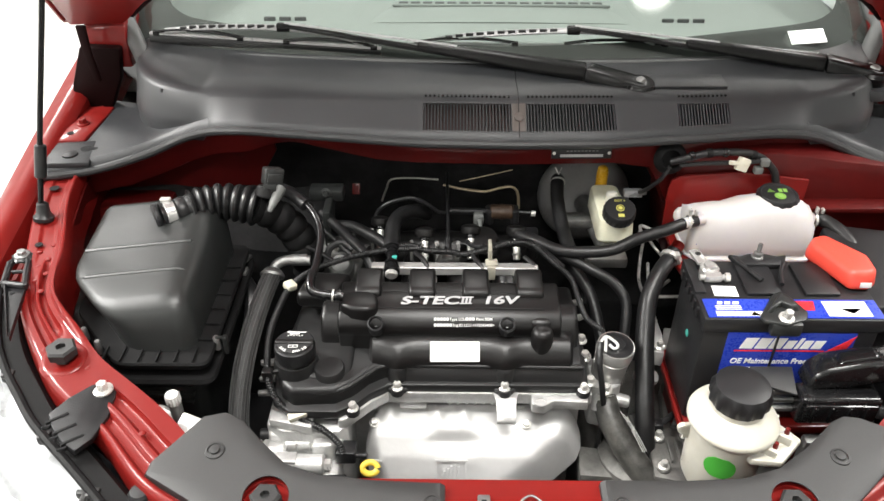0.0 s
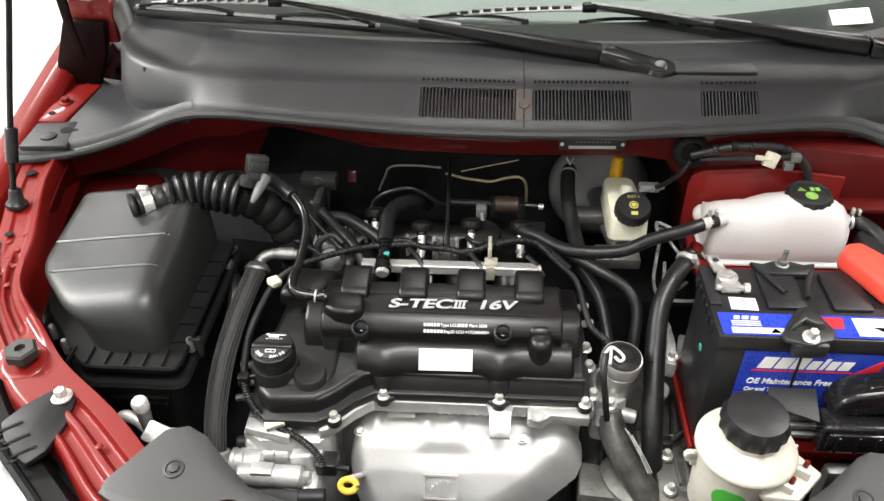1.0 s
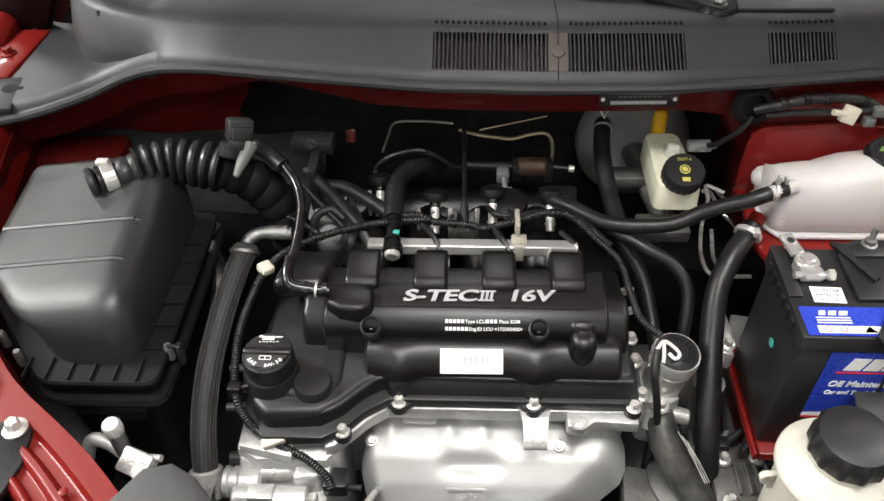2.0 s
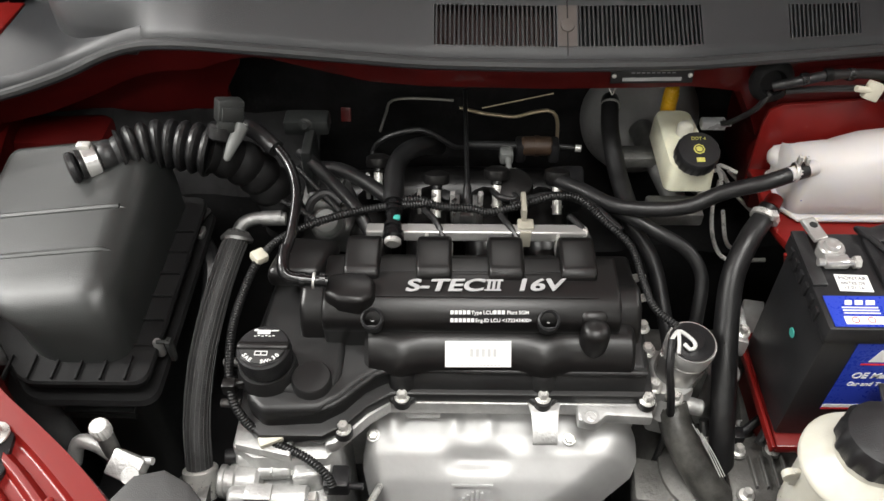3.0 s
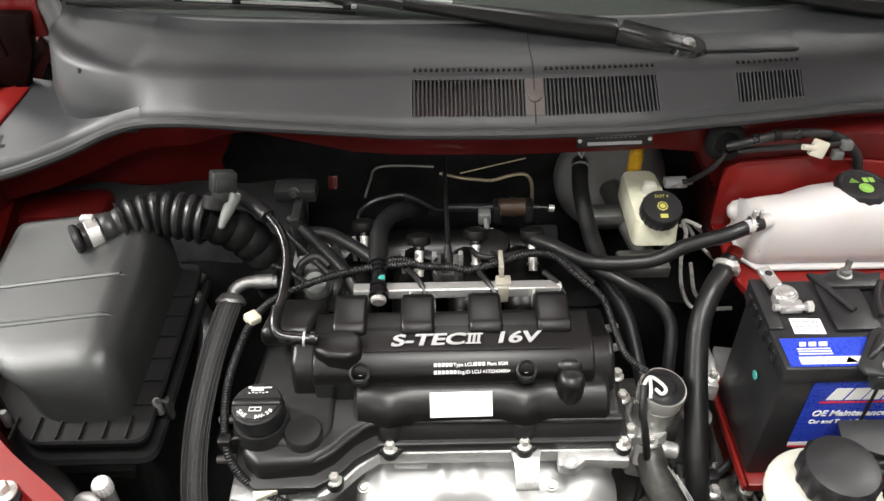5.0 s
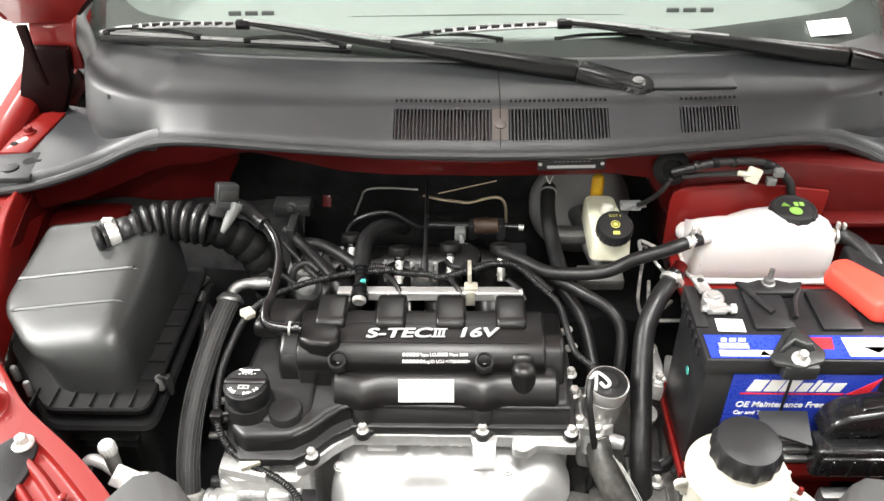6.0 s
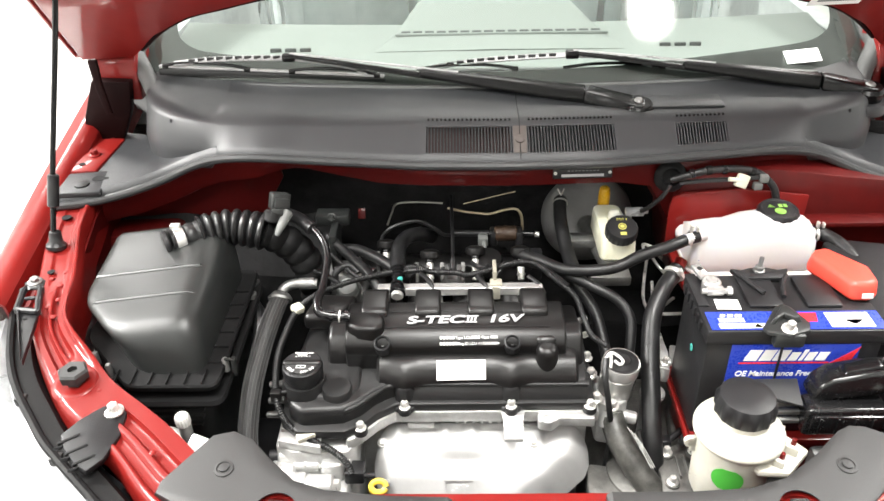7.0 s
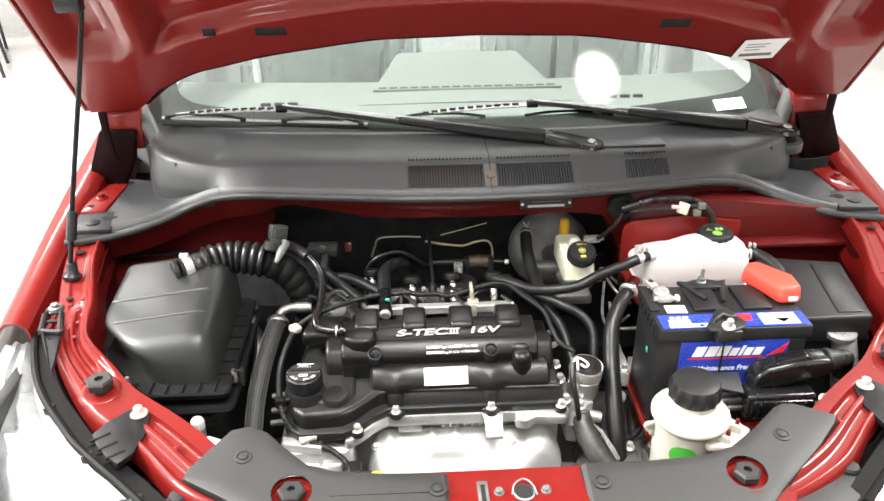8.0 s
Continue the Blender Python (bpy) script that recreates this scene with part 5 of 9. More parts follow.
def build_manifold():
    """Bright pressed heat shield over the exhaust manifold: a shell that tapers to the outlet."""
    vs = [0.0, 0.06, 0.17, 0.26, 0.40, 0.54, 0.68, 0.85, 1.0]
    ys = [0.877, 0.868, 0.846, 0.829, 0.805, 0.785, 0.768, 0.755, 0.75]
    zs = [0.646, 0.642, 0.637, 0.629, 0.606, 0.578, 0.545, 0.49, 0.42]
    xl = [-0.224, -0.229, -0.232, -0.231, -0.223, -0.209, -0.187, -0.16, -0.14]
    xr = [0.108, 0.109, 0.107, 0.098, 0.058, 0.010, -0.02, -0.04, -0.05]
    rows = []
    n, m = 84, 56
    for j in range(m):
        v = (j / (m - 1)) ** 1.25
        row = []
        for i in range(n):
            u = i / (n - 1)
            left, right = interp(v, vs, xl), interp(v, vs, xr)
            x = left + (right - left) * u
            drop = 0.045 * max(0, 1 - (x - left) / 0.020) ** 2.4 + 0.055 * max(0, 1 - (right - x) / 0.042) ** 2.4
            y, z = interp(v, vs, ys), interp(v, vs, zs)
            bump = 0.0
            for bx in (-0.193, -0.120, -0.078):
                bump += 0.007 * math.exp(-((x - bx) / 0.010) ** 2) * math.exp(-((v - 0.07) / 0.10) ** 2)
            # raised pad round the bolt, and the hollow under the two bumps
            bump += 0.003 / (1 + math.exp((abs(x - 0.014) - 0.019) / 0.0012)) / (1 + math.exp((abs(v - 0.12) - 0.095) / 0.006))
            dent = 0.010 * math.exp(-((x + 0.093) / 0.036) ** 4) * math.exp(-((v - 0.29) / 0.05) ** 2)
            row.append(V(x, y - bump * 0.35 + dent * 0.5, z + bump - dent - drop))
        rows.append(row)
    ob = part("heat_shield", sheet(B(), rows, 0.002), HEAT, engine, "bright pressed aluminium exhaust heat shield", sharp=1.0)
    for x, y, z in ((-0.2165, 0.847, 0.636), (0.017, 0.843, 0.6395)):
        bm = B()
        bolt(bm, (x, y, z), (0, -0.35, 0.94), 0.0062, 0.006, 1.35)
        part("bolt", bm, STEEL, ob)
    bm = B()
    m4 = plate_frame((-0.122, 0.7795, 0.577), (1, 0, 0), (0, 0.58, 0.81))
    flat(bm, m4, 0.0, 0.049, 0.0, 0.0025, -0.002, 0.0036)
    flat(bm, m4, 0.0, 0.049, 0.0335, 0.036, -0.002, 0.0036)
    flat(bm, m4, 0.0, 0.0025, 0.0025, 0.0335, -0.002, 0.0036)
    flat(bm, m4, 0.0465, 0.049, 0.0025, 0.0335, -0.002, 0.0036)
    for k, (lo, hi) in enumerate(((0.012, 0.019), (0.009, 0.023), (0.007, 0.027), (0.007, 0.028), (0.009, 0.026))):
        flat(bm, m4, 0.0105 + 0.0055 * k, 0.0135 + 0.0055 * k, lo, hi, -0.002, 0.0040, 0.002)
    part("embossed_mark", bm, HEAT, ob)
    # port flange, studs and webs in the gap above the shield
    bm = B()
    box(bm, -0.178, -0.136, 0.860, 0.884, 0.653, 0.669, 0.003)
    part("port_boss", bm, ALU, engine)
    for k in range(6):
        bm = B()
        box(bm, -0.103 + 0.013 * k, -0.098 + 0.013 * k, 0.866, 0.884, 0.656, 0.669, 0.0015)
        part("web", bm, ALU, engine)
    bm = B()
    tube(bm, [(-0.03, 0.84, 0.45), (-0.03, 0.82, 0.36), (-0.02, 0.84, 0.26)], 0.045, 16, 0.03)
    part("down_pipe", bm, ALU_DARK, engine)


def build_valve_cover():
    body = [(0.098, 1.035), (0.102, 0.95), (0.098, 0.874), (-0.196, 0.874), (-0.222, 0.858), (-0.244, 0.833), (-0.268, 0.818), (-0.330, 0.814), (-0.350, 0.832), (-0.354, 0.92), (-0.342, 1.035)]
    bm = B()
    prism(bm, body, "z", 0.70, 0.738, 0.008, 3)
    ob = part("valve_cover", bm, COVERLOW, engine, "satin black moulded valve cover", sharp=0.75)

    def piece(name, bm, label="", material=None):
        return part(name, bm, material or COVERLOW, ob, label, sharp=0.75)
    base = [(0.108, 1.04), (0.112, 0.95), (0.108, 0.858), (-0.192, 0.858), (-0.219, 0.840), (-0.240, 0.817), (-0.265, 0.802), (-0.335, 0.802), (-0.362, 0.825), (-0.366, 0.92), (-0.352, 1.04)]
    bm = B()
    prism(bm, base, "z", 0.692, 0.708, 0.003)
    piece("flange", bm)
    bm = B()
    prism(bm, [(0.874, 0.735), (0.8655, 0.710), (0.8635, 0.702), (0.89, 0.70), (0.89, 0.733)], "x", -0.194, 0.098, 0.001, 1)
    piece("front_skirt", bm)
    bm = B()
    tube(bm, [(0.098, 0.873, 0.732), (-0.06, 0.873, 0.733), (-0.19, 0.873, 0.733), (-0.222, 0.855, 0.733), (-0.248, 0.831, 0.732), (-0.275, 0.821, 0.728), (-0.325, 0.819, 0.724)], 0.0038, 10, 0.01)
    piece("edge_roll", bm)
    prof = [(0.992, 0.72), (0.992, 0.796), (0.985, 0.8055), (0.952, 0.8055), (0.927, 0.8035), (0.911, 0.797), (0.902, 0.786), (0.900, 0.772), (0.903, 0.764), (0.905, 0.72)]
    bm = B()
    prism(bm, prof, "x", -0.270, 0.066, 0.005, 3)
    piece("lettered_deck", bm, "raised deck with silver lettering", SATIN)
    prof = [(1.03, 0.72), (1.03, 0.765), (0.99, 0.770), (0.955, 0.788), (0.93, 0.780), (0.915, 0.76), (0.905, 0.72)]
    bm = B()
    prism(bm, prof, "x", -0.30, 0.095, 0.008, 3)
    piece("rear_step", bm, "", SATIN)
    # the lower roll swells out over the two front bolts
    prof = [(0.92, 0.735), (0.92, 0.764), (0.912, 0.7665), (0.901, 0.767), (0.894, 0.7655), (0.887, 0.761), (0.881, 0.755), (0.876, 0.7475), (0.8725, 0.740), (0.871, 0.733)]
    xs = [-0.222 + 0.306 * k / 60 for k in range(61)]
    rows = []
    for k, x in enumerate(xs):
        end = min(1, min(x + 0.222, 0.084 - x) / 0.006)
        end = 0.005 * (1 - math.sqrt(max(0, 1 - (1 - end) ** 2)))
        row = []
        for i, (y, z) in enumerate(prof):
            swell = sum(math.exp(-((x - c) / 0.017) ** 2) for c in (-0.18, -0.018)) * min(1, max(0, i - 2) / 4)
            row.append(V(x, y + (end if i > 2 else 0) - 0.0075 * swell, z - end + 0.001 * swell))
        rows.append(row)
    bm = sheet(B(), rows)
    bmesh.ops.holes_fill(bm, edges=[e for e in bm.edges if len(e.link_faces) == 1], sides=0)
    piece("front_roll", bm, "", SATIN)
    bm = B()
    prism(bm, [(-0.350, 0.842), (-0.262, 0.832), (-0.245, 0.86), (-0.245, 1.0), (-0.345, 1.0)], "z", 0.725, 0.743, 0.012, 3)
    piece("end_dome", bm)
    for c, prof in (((-0.278, 0.851, 0.728), [(0.0245, 0), (0.0228, 0.010), (0.0222, 0.021), (0.0205, 0.0232)]), ((-0.329, 0.866, 0.738), [(0.0345, 0), (0.0325, 0.012), (0.031, 0.018)])):
        bm = B()
        lathe(bm, c, prof, (0, 0, 1), 32)
        piece("round_boss", bm)
    for x in (-0.18, -0.018):
        bm = B()
        prism(bm, [(x - 0.026, 0.868), (x + 0.026, 0.868), (x + 0.011, 0.8525), (x - 0.011, 0.8525)], "z", 0.692, 0.702, 0.003, 2)
        piece("bolt_lug", bm)
        bm = B()
        lathe(bm, (x, 0.876, 0.70), [(0.0165, 0), (0.0155, 0.028), (0.0125, 0.034), (0.007, 0.0365)], (0, 0.05, 1), 24)
        piece("bulge", bm)
    for x, y in ((-0.18, 0.857), (-0.018, 0.857), (-0.243, 0.815), (0.101, 0.858)):
        bm = B()
        lathe(bm, (x, y, 0.692), [(0.0105, 0), (0.0105, 0.009), (0.0098, 0.0102)], (0, 0, 1), 24)
        piece("bolt_seat", bm)
    bm = B()
    lathe(bm, (0.036, 0.8955, 0.750), [(0.0165, 0), (0.0165, 0.030), (0.0150, 0.036), (0.0115, 0.0405), (0.005, 0.042)], (0, -0.08, 1), 28)
    prism(bm, [(0.018, 0.900), (0.052, 0.900), (0.050, 0.940), (0.020, 0.940)], "z", 0.76, 0.7965, 0.010, 3)
    piece("end_pad", bm, "", SATIN)
    bm = B()
    prism(bm, [(-0.268, 0.948), (-0.245, 0.953), (-0.222, 0.952), (-0.208, 0.940), (-0.208, 0.916), (-0.222, 0.905), (-0.250, 0.908), (-0.268, 0.918)], "z", 0.775, 0.8145, 0.006, 3, taper=0.93)
    piece("breather_pad", bm, "", SATIN)
    bm = B()
    prism(bm, [(-0.345, 0.97), (-0.28, 0.97), (-0.26, 1.03), (-0.33, 1.035)], "z", 0.76, 0.79, 0.01, 3)
    piece("rear_pad", bm, "", SATIN)
    # text panel edge
    m4 = plate_frame((-0.215, 0.924, 0.8035), (1, 0, 0), (0, 1, 0.09))
    for y0, y1, x0, x1 in ((0.0335, 0.0345, 0.0, 0.255), (-0.002, -0.001, 0.0, 0.255)):
        bm2 = B()
        flat(bm2, m4, x0, x1, y0, y1, 0.001, 0.0008)
        part("trim_line", bm2, BLACK, ob)
    tm = plate_frame((-0.176, 0.9285, 0.8062), (1, 0.012, 0.004), (0, 1, 0.10))
    for k in range(3):
        letters("S-TEC", 0.0232, tm @ Matrix.Translation((0.0007 * k - 0.001, 0.0002 * k, 0)), SILVERPRINT, ob, shear=0.18, bold=0.0003, stretch=1.46, depth=0.0005 + 0.0001 * k)
    tm2 = plate_frame((-0.0875, 0.9295, 0.8065), (1, 0.012, 0.004), (0, 1, 0.10))
    bm2 = B()
    for k in range(3):
        flat(bm2, tm2, 0.003 + 0.0055 * k, 0.0062 + 0.0055 * k, 0.0022, 0.0135, 0, 0.0006, 0.002)
    flat(bm2, tm2, 0.0, 0.019, 0.0, 0.0022, 0, 0.0006)
    flat(bm2, tm2, 0.003, 0.022, 0.0135, 0.0157, 0, 0.0006)
    part("numeral_bars", bm2, SILVERPRINT, ob)
    tm3 = plate_frame((-0.0535, 0.930, 0.8068), (1, 0.012, 0.004), (0, 1, 0.10))
    for k in range(3):
        letters("16V", 0.0232, tm3 @ Matrix.Translation((0.0007 * k - 0.001, 0.0002 * k, 0)), SILVERPRINT, ob, shear=0.18, bold=0.00025, stretch=1.45, depth=0.0005 + 0.0001 * k)
    # two small printed lines on the front roll: marks that cannot be read as bars, the rest in letters
    for z, y, first, words, gap, last in ((0.7955, 0.9145, 5, "Type LCU", 3, "Plant SGM"), (0.788, 0.9095, 6, "Eng.ID LCU <172343400>", 0, "")):
        lm = plate_frame((-0.125, y - 0.009, z - 0.001), (1, 0.01, 0.003), (0, 0.55, 0.83))
        for j in range(first):
            bm2 = B()
            flat(bm2, lm, 0.0046 * j, 0.0036 + 0.0046 * j, 0, 0.0044, 0.0006)
            part("print_bar", bm2, PRINT, ob)
        letters(words, 0.0058, lm @ Matrix.Translation((0.0046 * first, 0, 0.0006)), PRINT, ob, bold=0.0001, stretch=1.0, depth=0.0002)
        for j in range(gap):
            bm2 = B()
            flat(bm2, lm, 0.0475 + 0.0046 * j, 0.0511 + 0.0046 * j, 0, 0.0044, 0.0006)
            part("print_bar", bm2, PRINT, ob)
        if last:
            letters(last, 0.0058, lm @ Matrix.Translation((0.0625, 0, 0.0006)), PRINT, ob, bold=0.0001, stretch=1.0, depth=0.0002)
    # white label on the lower roll
    lm = plate_frame((-0.1305, 0.8720, 0.7425), (1, 0.008, 0.004), (0, 0.62, 0.78))
    bm2 = B()
    flat(bm2, lm, 0.0, 0.074, 0.0, 0.030, 0.0012, 0.0006)
    lab = part("label", bm2, WHITE, ob, "white paper label with faint dot print")
    bm2 = B()
    for j in range(5):
        flat(bm2, lm, 0.028 + 0.0065 * j, 0.0315 + 0.0065 * j, 0.012, 0.021, 0.002)
    for j in range(12):
        flat(bm2, lm, 0.014 + 0.0041 * j, 0.0168 + 0.0041 * j, 0.002, 0.0032, 0.002)
    part("print_bar", bm2, FAINT, lab)
    # recessed screws
    for x in (-0.212, -0.016):
        bm2 = B()
        lathe(bm2, (x, 0.909, 0.774), [(0.0125, 0), (0.0125, 0.021), (0.0105, 0.0225), (0.0095, 0.0215), (0.009, 0.008)], (0, -0.45, 0.9), 24)
        part("screw_well", bm2, BLACK, ob)
        bm2 = B()
        bolt(bm2, (x, 0.907, 0.780), (0, -0.45, 0.9), 0.0034, 0.005, 1.4)
        part("screw", bm2, ALU_DARK, ob)
    for p in ((-0.18, 0.858, 0.7), (-0.018, 0.859, 0.7), (0.101, 0.857, 0.7), (-0.243, 0.815, 0.7), (0.109, 0.955, 0.71), (0.085, 1.03, 0.735), (-0.35, 0.90, 0.715)):
        bm2 = B()
        bolt(bm2, (p[0], p[1], p[2] + 0.001), (0, 0, 1), 0.0062, 0.009, 1.45)
        part("bolt", bm2, STEEL, ob, "bright flange bolt")
    # four coil covers
    for k in range(4):
        x = -0.2270 + 0.0827 * k
        bm2 = B()
        prism(bm2, [(0.946, 0.797), (0.948, 0.8115), (0.956, 0.8165), (1.002, 0.8175), (1.013, 0.811), (1.015, 0.775), (0.946, 0.775)], "x", x - 0.0205, x + 0.0205, 0.005, 3)
        part("coil_cover", bm2, SATIN, ob)
    # oil filler cap
    bm2 = B()
    lathe(bm2, (-0.328, 0.866, 0.757), [(0.027, 0), (0.0290, 0.003), (0.0298, 0.020), (0.029, 0.026), (0.0272, 0.0275)], (0, -0.03, 1), 48, 24, 0.012, (0.002, 0.021))
    cap = part("oil_cap", bm2, BLACK, ob, "black oil filler cap with white markings")
    bm2 = B()
    box(bm2, -0.357, -0.299, 0.861, 0.872, 0.780, 0.788, 0.004, 3)
    prism(bm2, [(-0.356, 0.862), (-0.349, 0.848), (-0.328, 0.839), (-0.307, 0.848), (-0.300, 0.862)], "z", 0.780, 0.7845, 0.002)
    part("grip", bm2, SATIN, cap)
    bm2 = B()
    prism(bm2, [(-0.353, 0.8605), (-0.347, 0.8495), (-0.338, 0.8435), (-0.328, 0.8415), (-0.318, 0.8435), (-0.309, 0.8495), (-0.303, 0.8605)], "z", 0.784, 0.7866, 0.0008)
    part("grip_face", bm2, SHIELD, cap, "charcoal half-round face of the cap")
    for k, ch in enumerate("SAE  5W-30"):
        if ch != " ":
            a = math.radians(-52 + 11.6 * k)
            letters(ch, 0.0068, Matrix.Translation((-0.328 + 0.0245 * math.sin(a), 0.866 - 0.0245 * math.cos(a), 0.7869)) @ Matrix.Rotation(a, 4, "Z"), PRINT, cap, bold=0.0001, depth=0.0003, align="CENTER")
    bm2 = B()
    cm2 = plate_frame((-0.328, 0.8515, 0.7869), (1, 0, 0), (0, 1, 0))
    flat(bm2, cm2, -0.007, 0.007, 0, 0.001); flat(bm2, cm2, -0.007, 0.007, 0.005, 0.006); flat(bm2, cm2, -0.007, -0.006, 0, 0.006); flat(bm2, cm2, 0.006, 0.007, 0, 0.006); flat(bm2, cm2, -0.0005, 0.0005, 0, 0.006)
    part("book_symbol", bm2, PRINT, cap)
    bm2 = B()
    cm3 = plate_frame((-0.328, 0.880, 0.7851), (1, 0, 0), (0, 1, 0))
    flat(bm2, cm3, -0.009, 0.005, 0.002, 0.0075); flat(bm2, cm3, 0.005, 0.013, 0.006, 0.0075, slant=0.002); flat(bm2, cm3, -0.013, -0.009, 0.006, 0.0085)
    for k in range(6):
        flat(bm2, cm3, -0.012 + 0.004 * k, -0.0095 + 0.004 * k, -0.0015 + 0.0008 * (k % 2), -0.0005 + 0.0008 * (k % 2))
    part("oil_symbol", bm2, PRINT, cap)


def build_rear():
    # injector rail and intake manifold behind the cover
    bm = B()
    box(bm, -0.230, 0.040, 1.033, 1.050, 0.780, 0.7965, 0.003, 3)
    rail = part("fuel_rail", bm, CHROME, engine, "bright square fuel rail")
    bm = B()
    rod(bm, (0.034, 1.0415, 0.788), (0.042, 1.0415, 0.788), 0.0092, seg=16, bev=0.002)
    part("end_plug", bm, STEEL, rail)
    for x in (-0.155, 0.005):
        bm = B()
        box(bm, x - 0.002, x + 0.002, 1.015, 1.05, 0.765, 0.795, 0.001)
        box(bm, x + 0.012, x + 0.032, 1.02, 1.04, 0.755, 0.775, 0.002)
        part("rail_bracket", bm, STEEL, rail)
    for k, (x, dy) in enumerate(((-0.224, 0.034), (-0.1455, 0.0), (-0.066, 0.010), (0.013, 0.008))):
        bm = B()
        rod(bm, (x, 1.124 + dy, 0.785), (x, 1.138 + dy, 0.799), 0.0080, seg=18, bev=0.0015)
        inj = part("injector", bm, GLOSSBLACK, engine, "gloss black fuel injector with a bright stem")
        bm = B()
        lathe(bm, (x, 1.137 + dy, 0.792), [(0.0165, -0.004), (0.0175, 0.0), (0.0165, 0.008), (0.010, 0.011)], (0, 0.45, 0.89), 22)
        part("cup", bm, SATIN, inj)
        bm = B()
        rod(bm, (x, 1.098 + dy, 0.760), (x, 1.125 + dy, 0.786), 0.0062, seg=14)
        lathe(bm, (x, 1.104 + dy, 0.766), [(0.0078, 0), (0.0078, 0.003)], (0, 0.7, 0.7), 14)
        part("metal_body", bm, STEEL, inj, "bright plated stem")
        bm = B()
        box(bm, -0.008, 0.008, -0.014, 0.0, -0.006, 0.006, 0.002, m=pose(x + 0.017, 1.128 + dy, 0.778, 20, 0, -30))
        part("plug", bm, BLACK, inj, "black connector plug")
        bm = B()
        tube(bm, [(x + 0.020, 1.116 + dy, 0.780), (x + 0.026, 1.102 + dy / 2, 0.790), (x + 0.022, 1.088, 0.798)], 0.0024, 8, 0.004)
        part("lead", bm, RUBBER, inj)
    for k in range(4):
        x = -0.235 + 0.079 * k
        bm = B()
        tube(bm, [(x, 1.06, 0.70), (x, 1.11, 0.725), (x, 1.17, 0.71), (x, 1.22, 0.66), (x, 1.24, 0.56)], 0.030, 14, 0.015)
        box(bm, x - 0.028, x + 0.028, 1.085, 1.15, 0.70, 0.745, 0.01, 3)
        part("runner", bm, SATIN, engine)
    bm = B()
    tube(bm, [(-0.30, 1.21, 0.69), (-0.15, 1.22, 0.695), (0.02, 1.22, 0.69)], 0.040, 16, 0.03)
    part("intake_manifold", bm, SATIN, engine, "black plastic intake manifold plenum")
    # purge valve, brown body with hose stubs
    t = thing("purge_valve", (-0.01, 1.21, 0.78), "brown and black purge valve with a hose stub", "valve")
    bm = B()
    rod(bm, (-0.030, 1.212, 0.790), (0.012, 1.212, 0.790), 0.0135, seg=18, bev=0.003)
    lathe(bm, (-0.012, 1.212, 0.790), [(0.0146, 0), (0.0146, 0.006)], (1, 0, 0), 18)
    part("body", bm, RUST, t)
    bm = B()
    rod(bm, (0.012, 1.212, 0.79), (0.05, 1.21, 0.788), 0.0060, 0.0050)
    part("stub", bm, GLOSSBLACK, t)
    for x in (-0.038, 0.008):
        bm = B()
        box(bm, x, x + 0.014, 1.200, 1.226, 0.768, 0.798, 0.004)
        part("end_block", bm, BLACK, t)
    bm = B()
    rod(bm, (-0.105, 1.214, 0.79), (-0.035, 1.212, 0.79), 0.006)
    part("inlet_pipe", bm, BLACK, t)
    bm = B()
    box(bm, -0.060, -0.042, 1.185, 1.205, 0.778, 0.796, 0.003)
    rod(bm, (-0.050, 1.19, 0.79), (-0.047, 1.165, 0.775), 0.004)
    part("plug", bm, GREYCAP, t)
    bm = B()
    rod(bm, (0.044, 1.2102, 0.7885), (0.052, 1.2095, 0.788), 0.0052)
    part("bright_end", bm, STEEL, t)
    # dipstick wire and bracket behind the engine
    bm = B()
    rod(bm, (-0.105, 1.115, 0.79), (-0.108, 1.30, 0.82), 0.0032, seg=8)
    rod(bm, (-0.105, 1.085, 0.77), (-0.105, 1.125, 0.792), 0.008, 0.005, seg=12)
    tagged(part("cable", bm, RUBBER), "thin black cable rising behind the engine", "cable")
    bm = B()
    box(bm, -0.125, -0.085, 1.075, 1.10, 0.76, 0.785, 0.004)
    for x in (-0.118, -0.095):
        box(bm, x - 0.003, x + 0.003, 1.07, 1.105, 0.76, 0.795, 0.001)
    part("connector_block", bm, ALU_DARK, engine)
    # rear bracket box by the bulkhead
    bm = B()
    box(bm, -0.350, -0.29, 1.19, 1.22, 0.822, 0.844, 0.004)
    box(bm, -0.321, -0.308, 1.14, 1.20, 0.76, 0.832, 0.003)
    bolt(bm, (-0.32, 1.19, 0.84), (0, -1, 0.3), 0.006, 0.006)
    tagged(part("bracket", bm, AIRBOX), "black steel bracket behind the engine", "bracket")
    # thermostat casting at the belt end
    bm = B()
    prism(bm, [(-0.33, 1.10), (-0.26, 1.085), (-0.245, 1.13), (-0.27, 1.19), (-0.33, 1.19)], "z", 0.70, 0.752, 0.008, 3)
    rod(bm, (-0.287, 1.10, 0.74), (-0.287, 1.085, 0.762), 0.024, 0.022, 20, 0.003)
    rod(bm, (-0.315, 1.17, 0.75), (-0.325, 1.185, 0.785), 0.010, 0.008, 14, 0.002)
    cast = part("water_outlet", bm, ALU_DARK, engine, "dull cast water outlet behind the cover")
    bm = B()
    rod(bm, (-0.287, 1.086, 0.760), (-0.287, 1.080, 0.770), 0.020, 0.018, 20, 0.003)
    part("cap", bm, GREYCAP, cast)
    bm = B()
    tube(bm, [(-0.312, 1.085, 0.762), (-0.306, 1.10, 0.785), (-0.285, 1.107, 0.793), (-0.266, 1.096, 0.785)], 0.006, 10, 0.005)
    part("clip", bm, BLACK, cast)
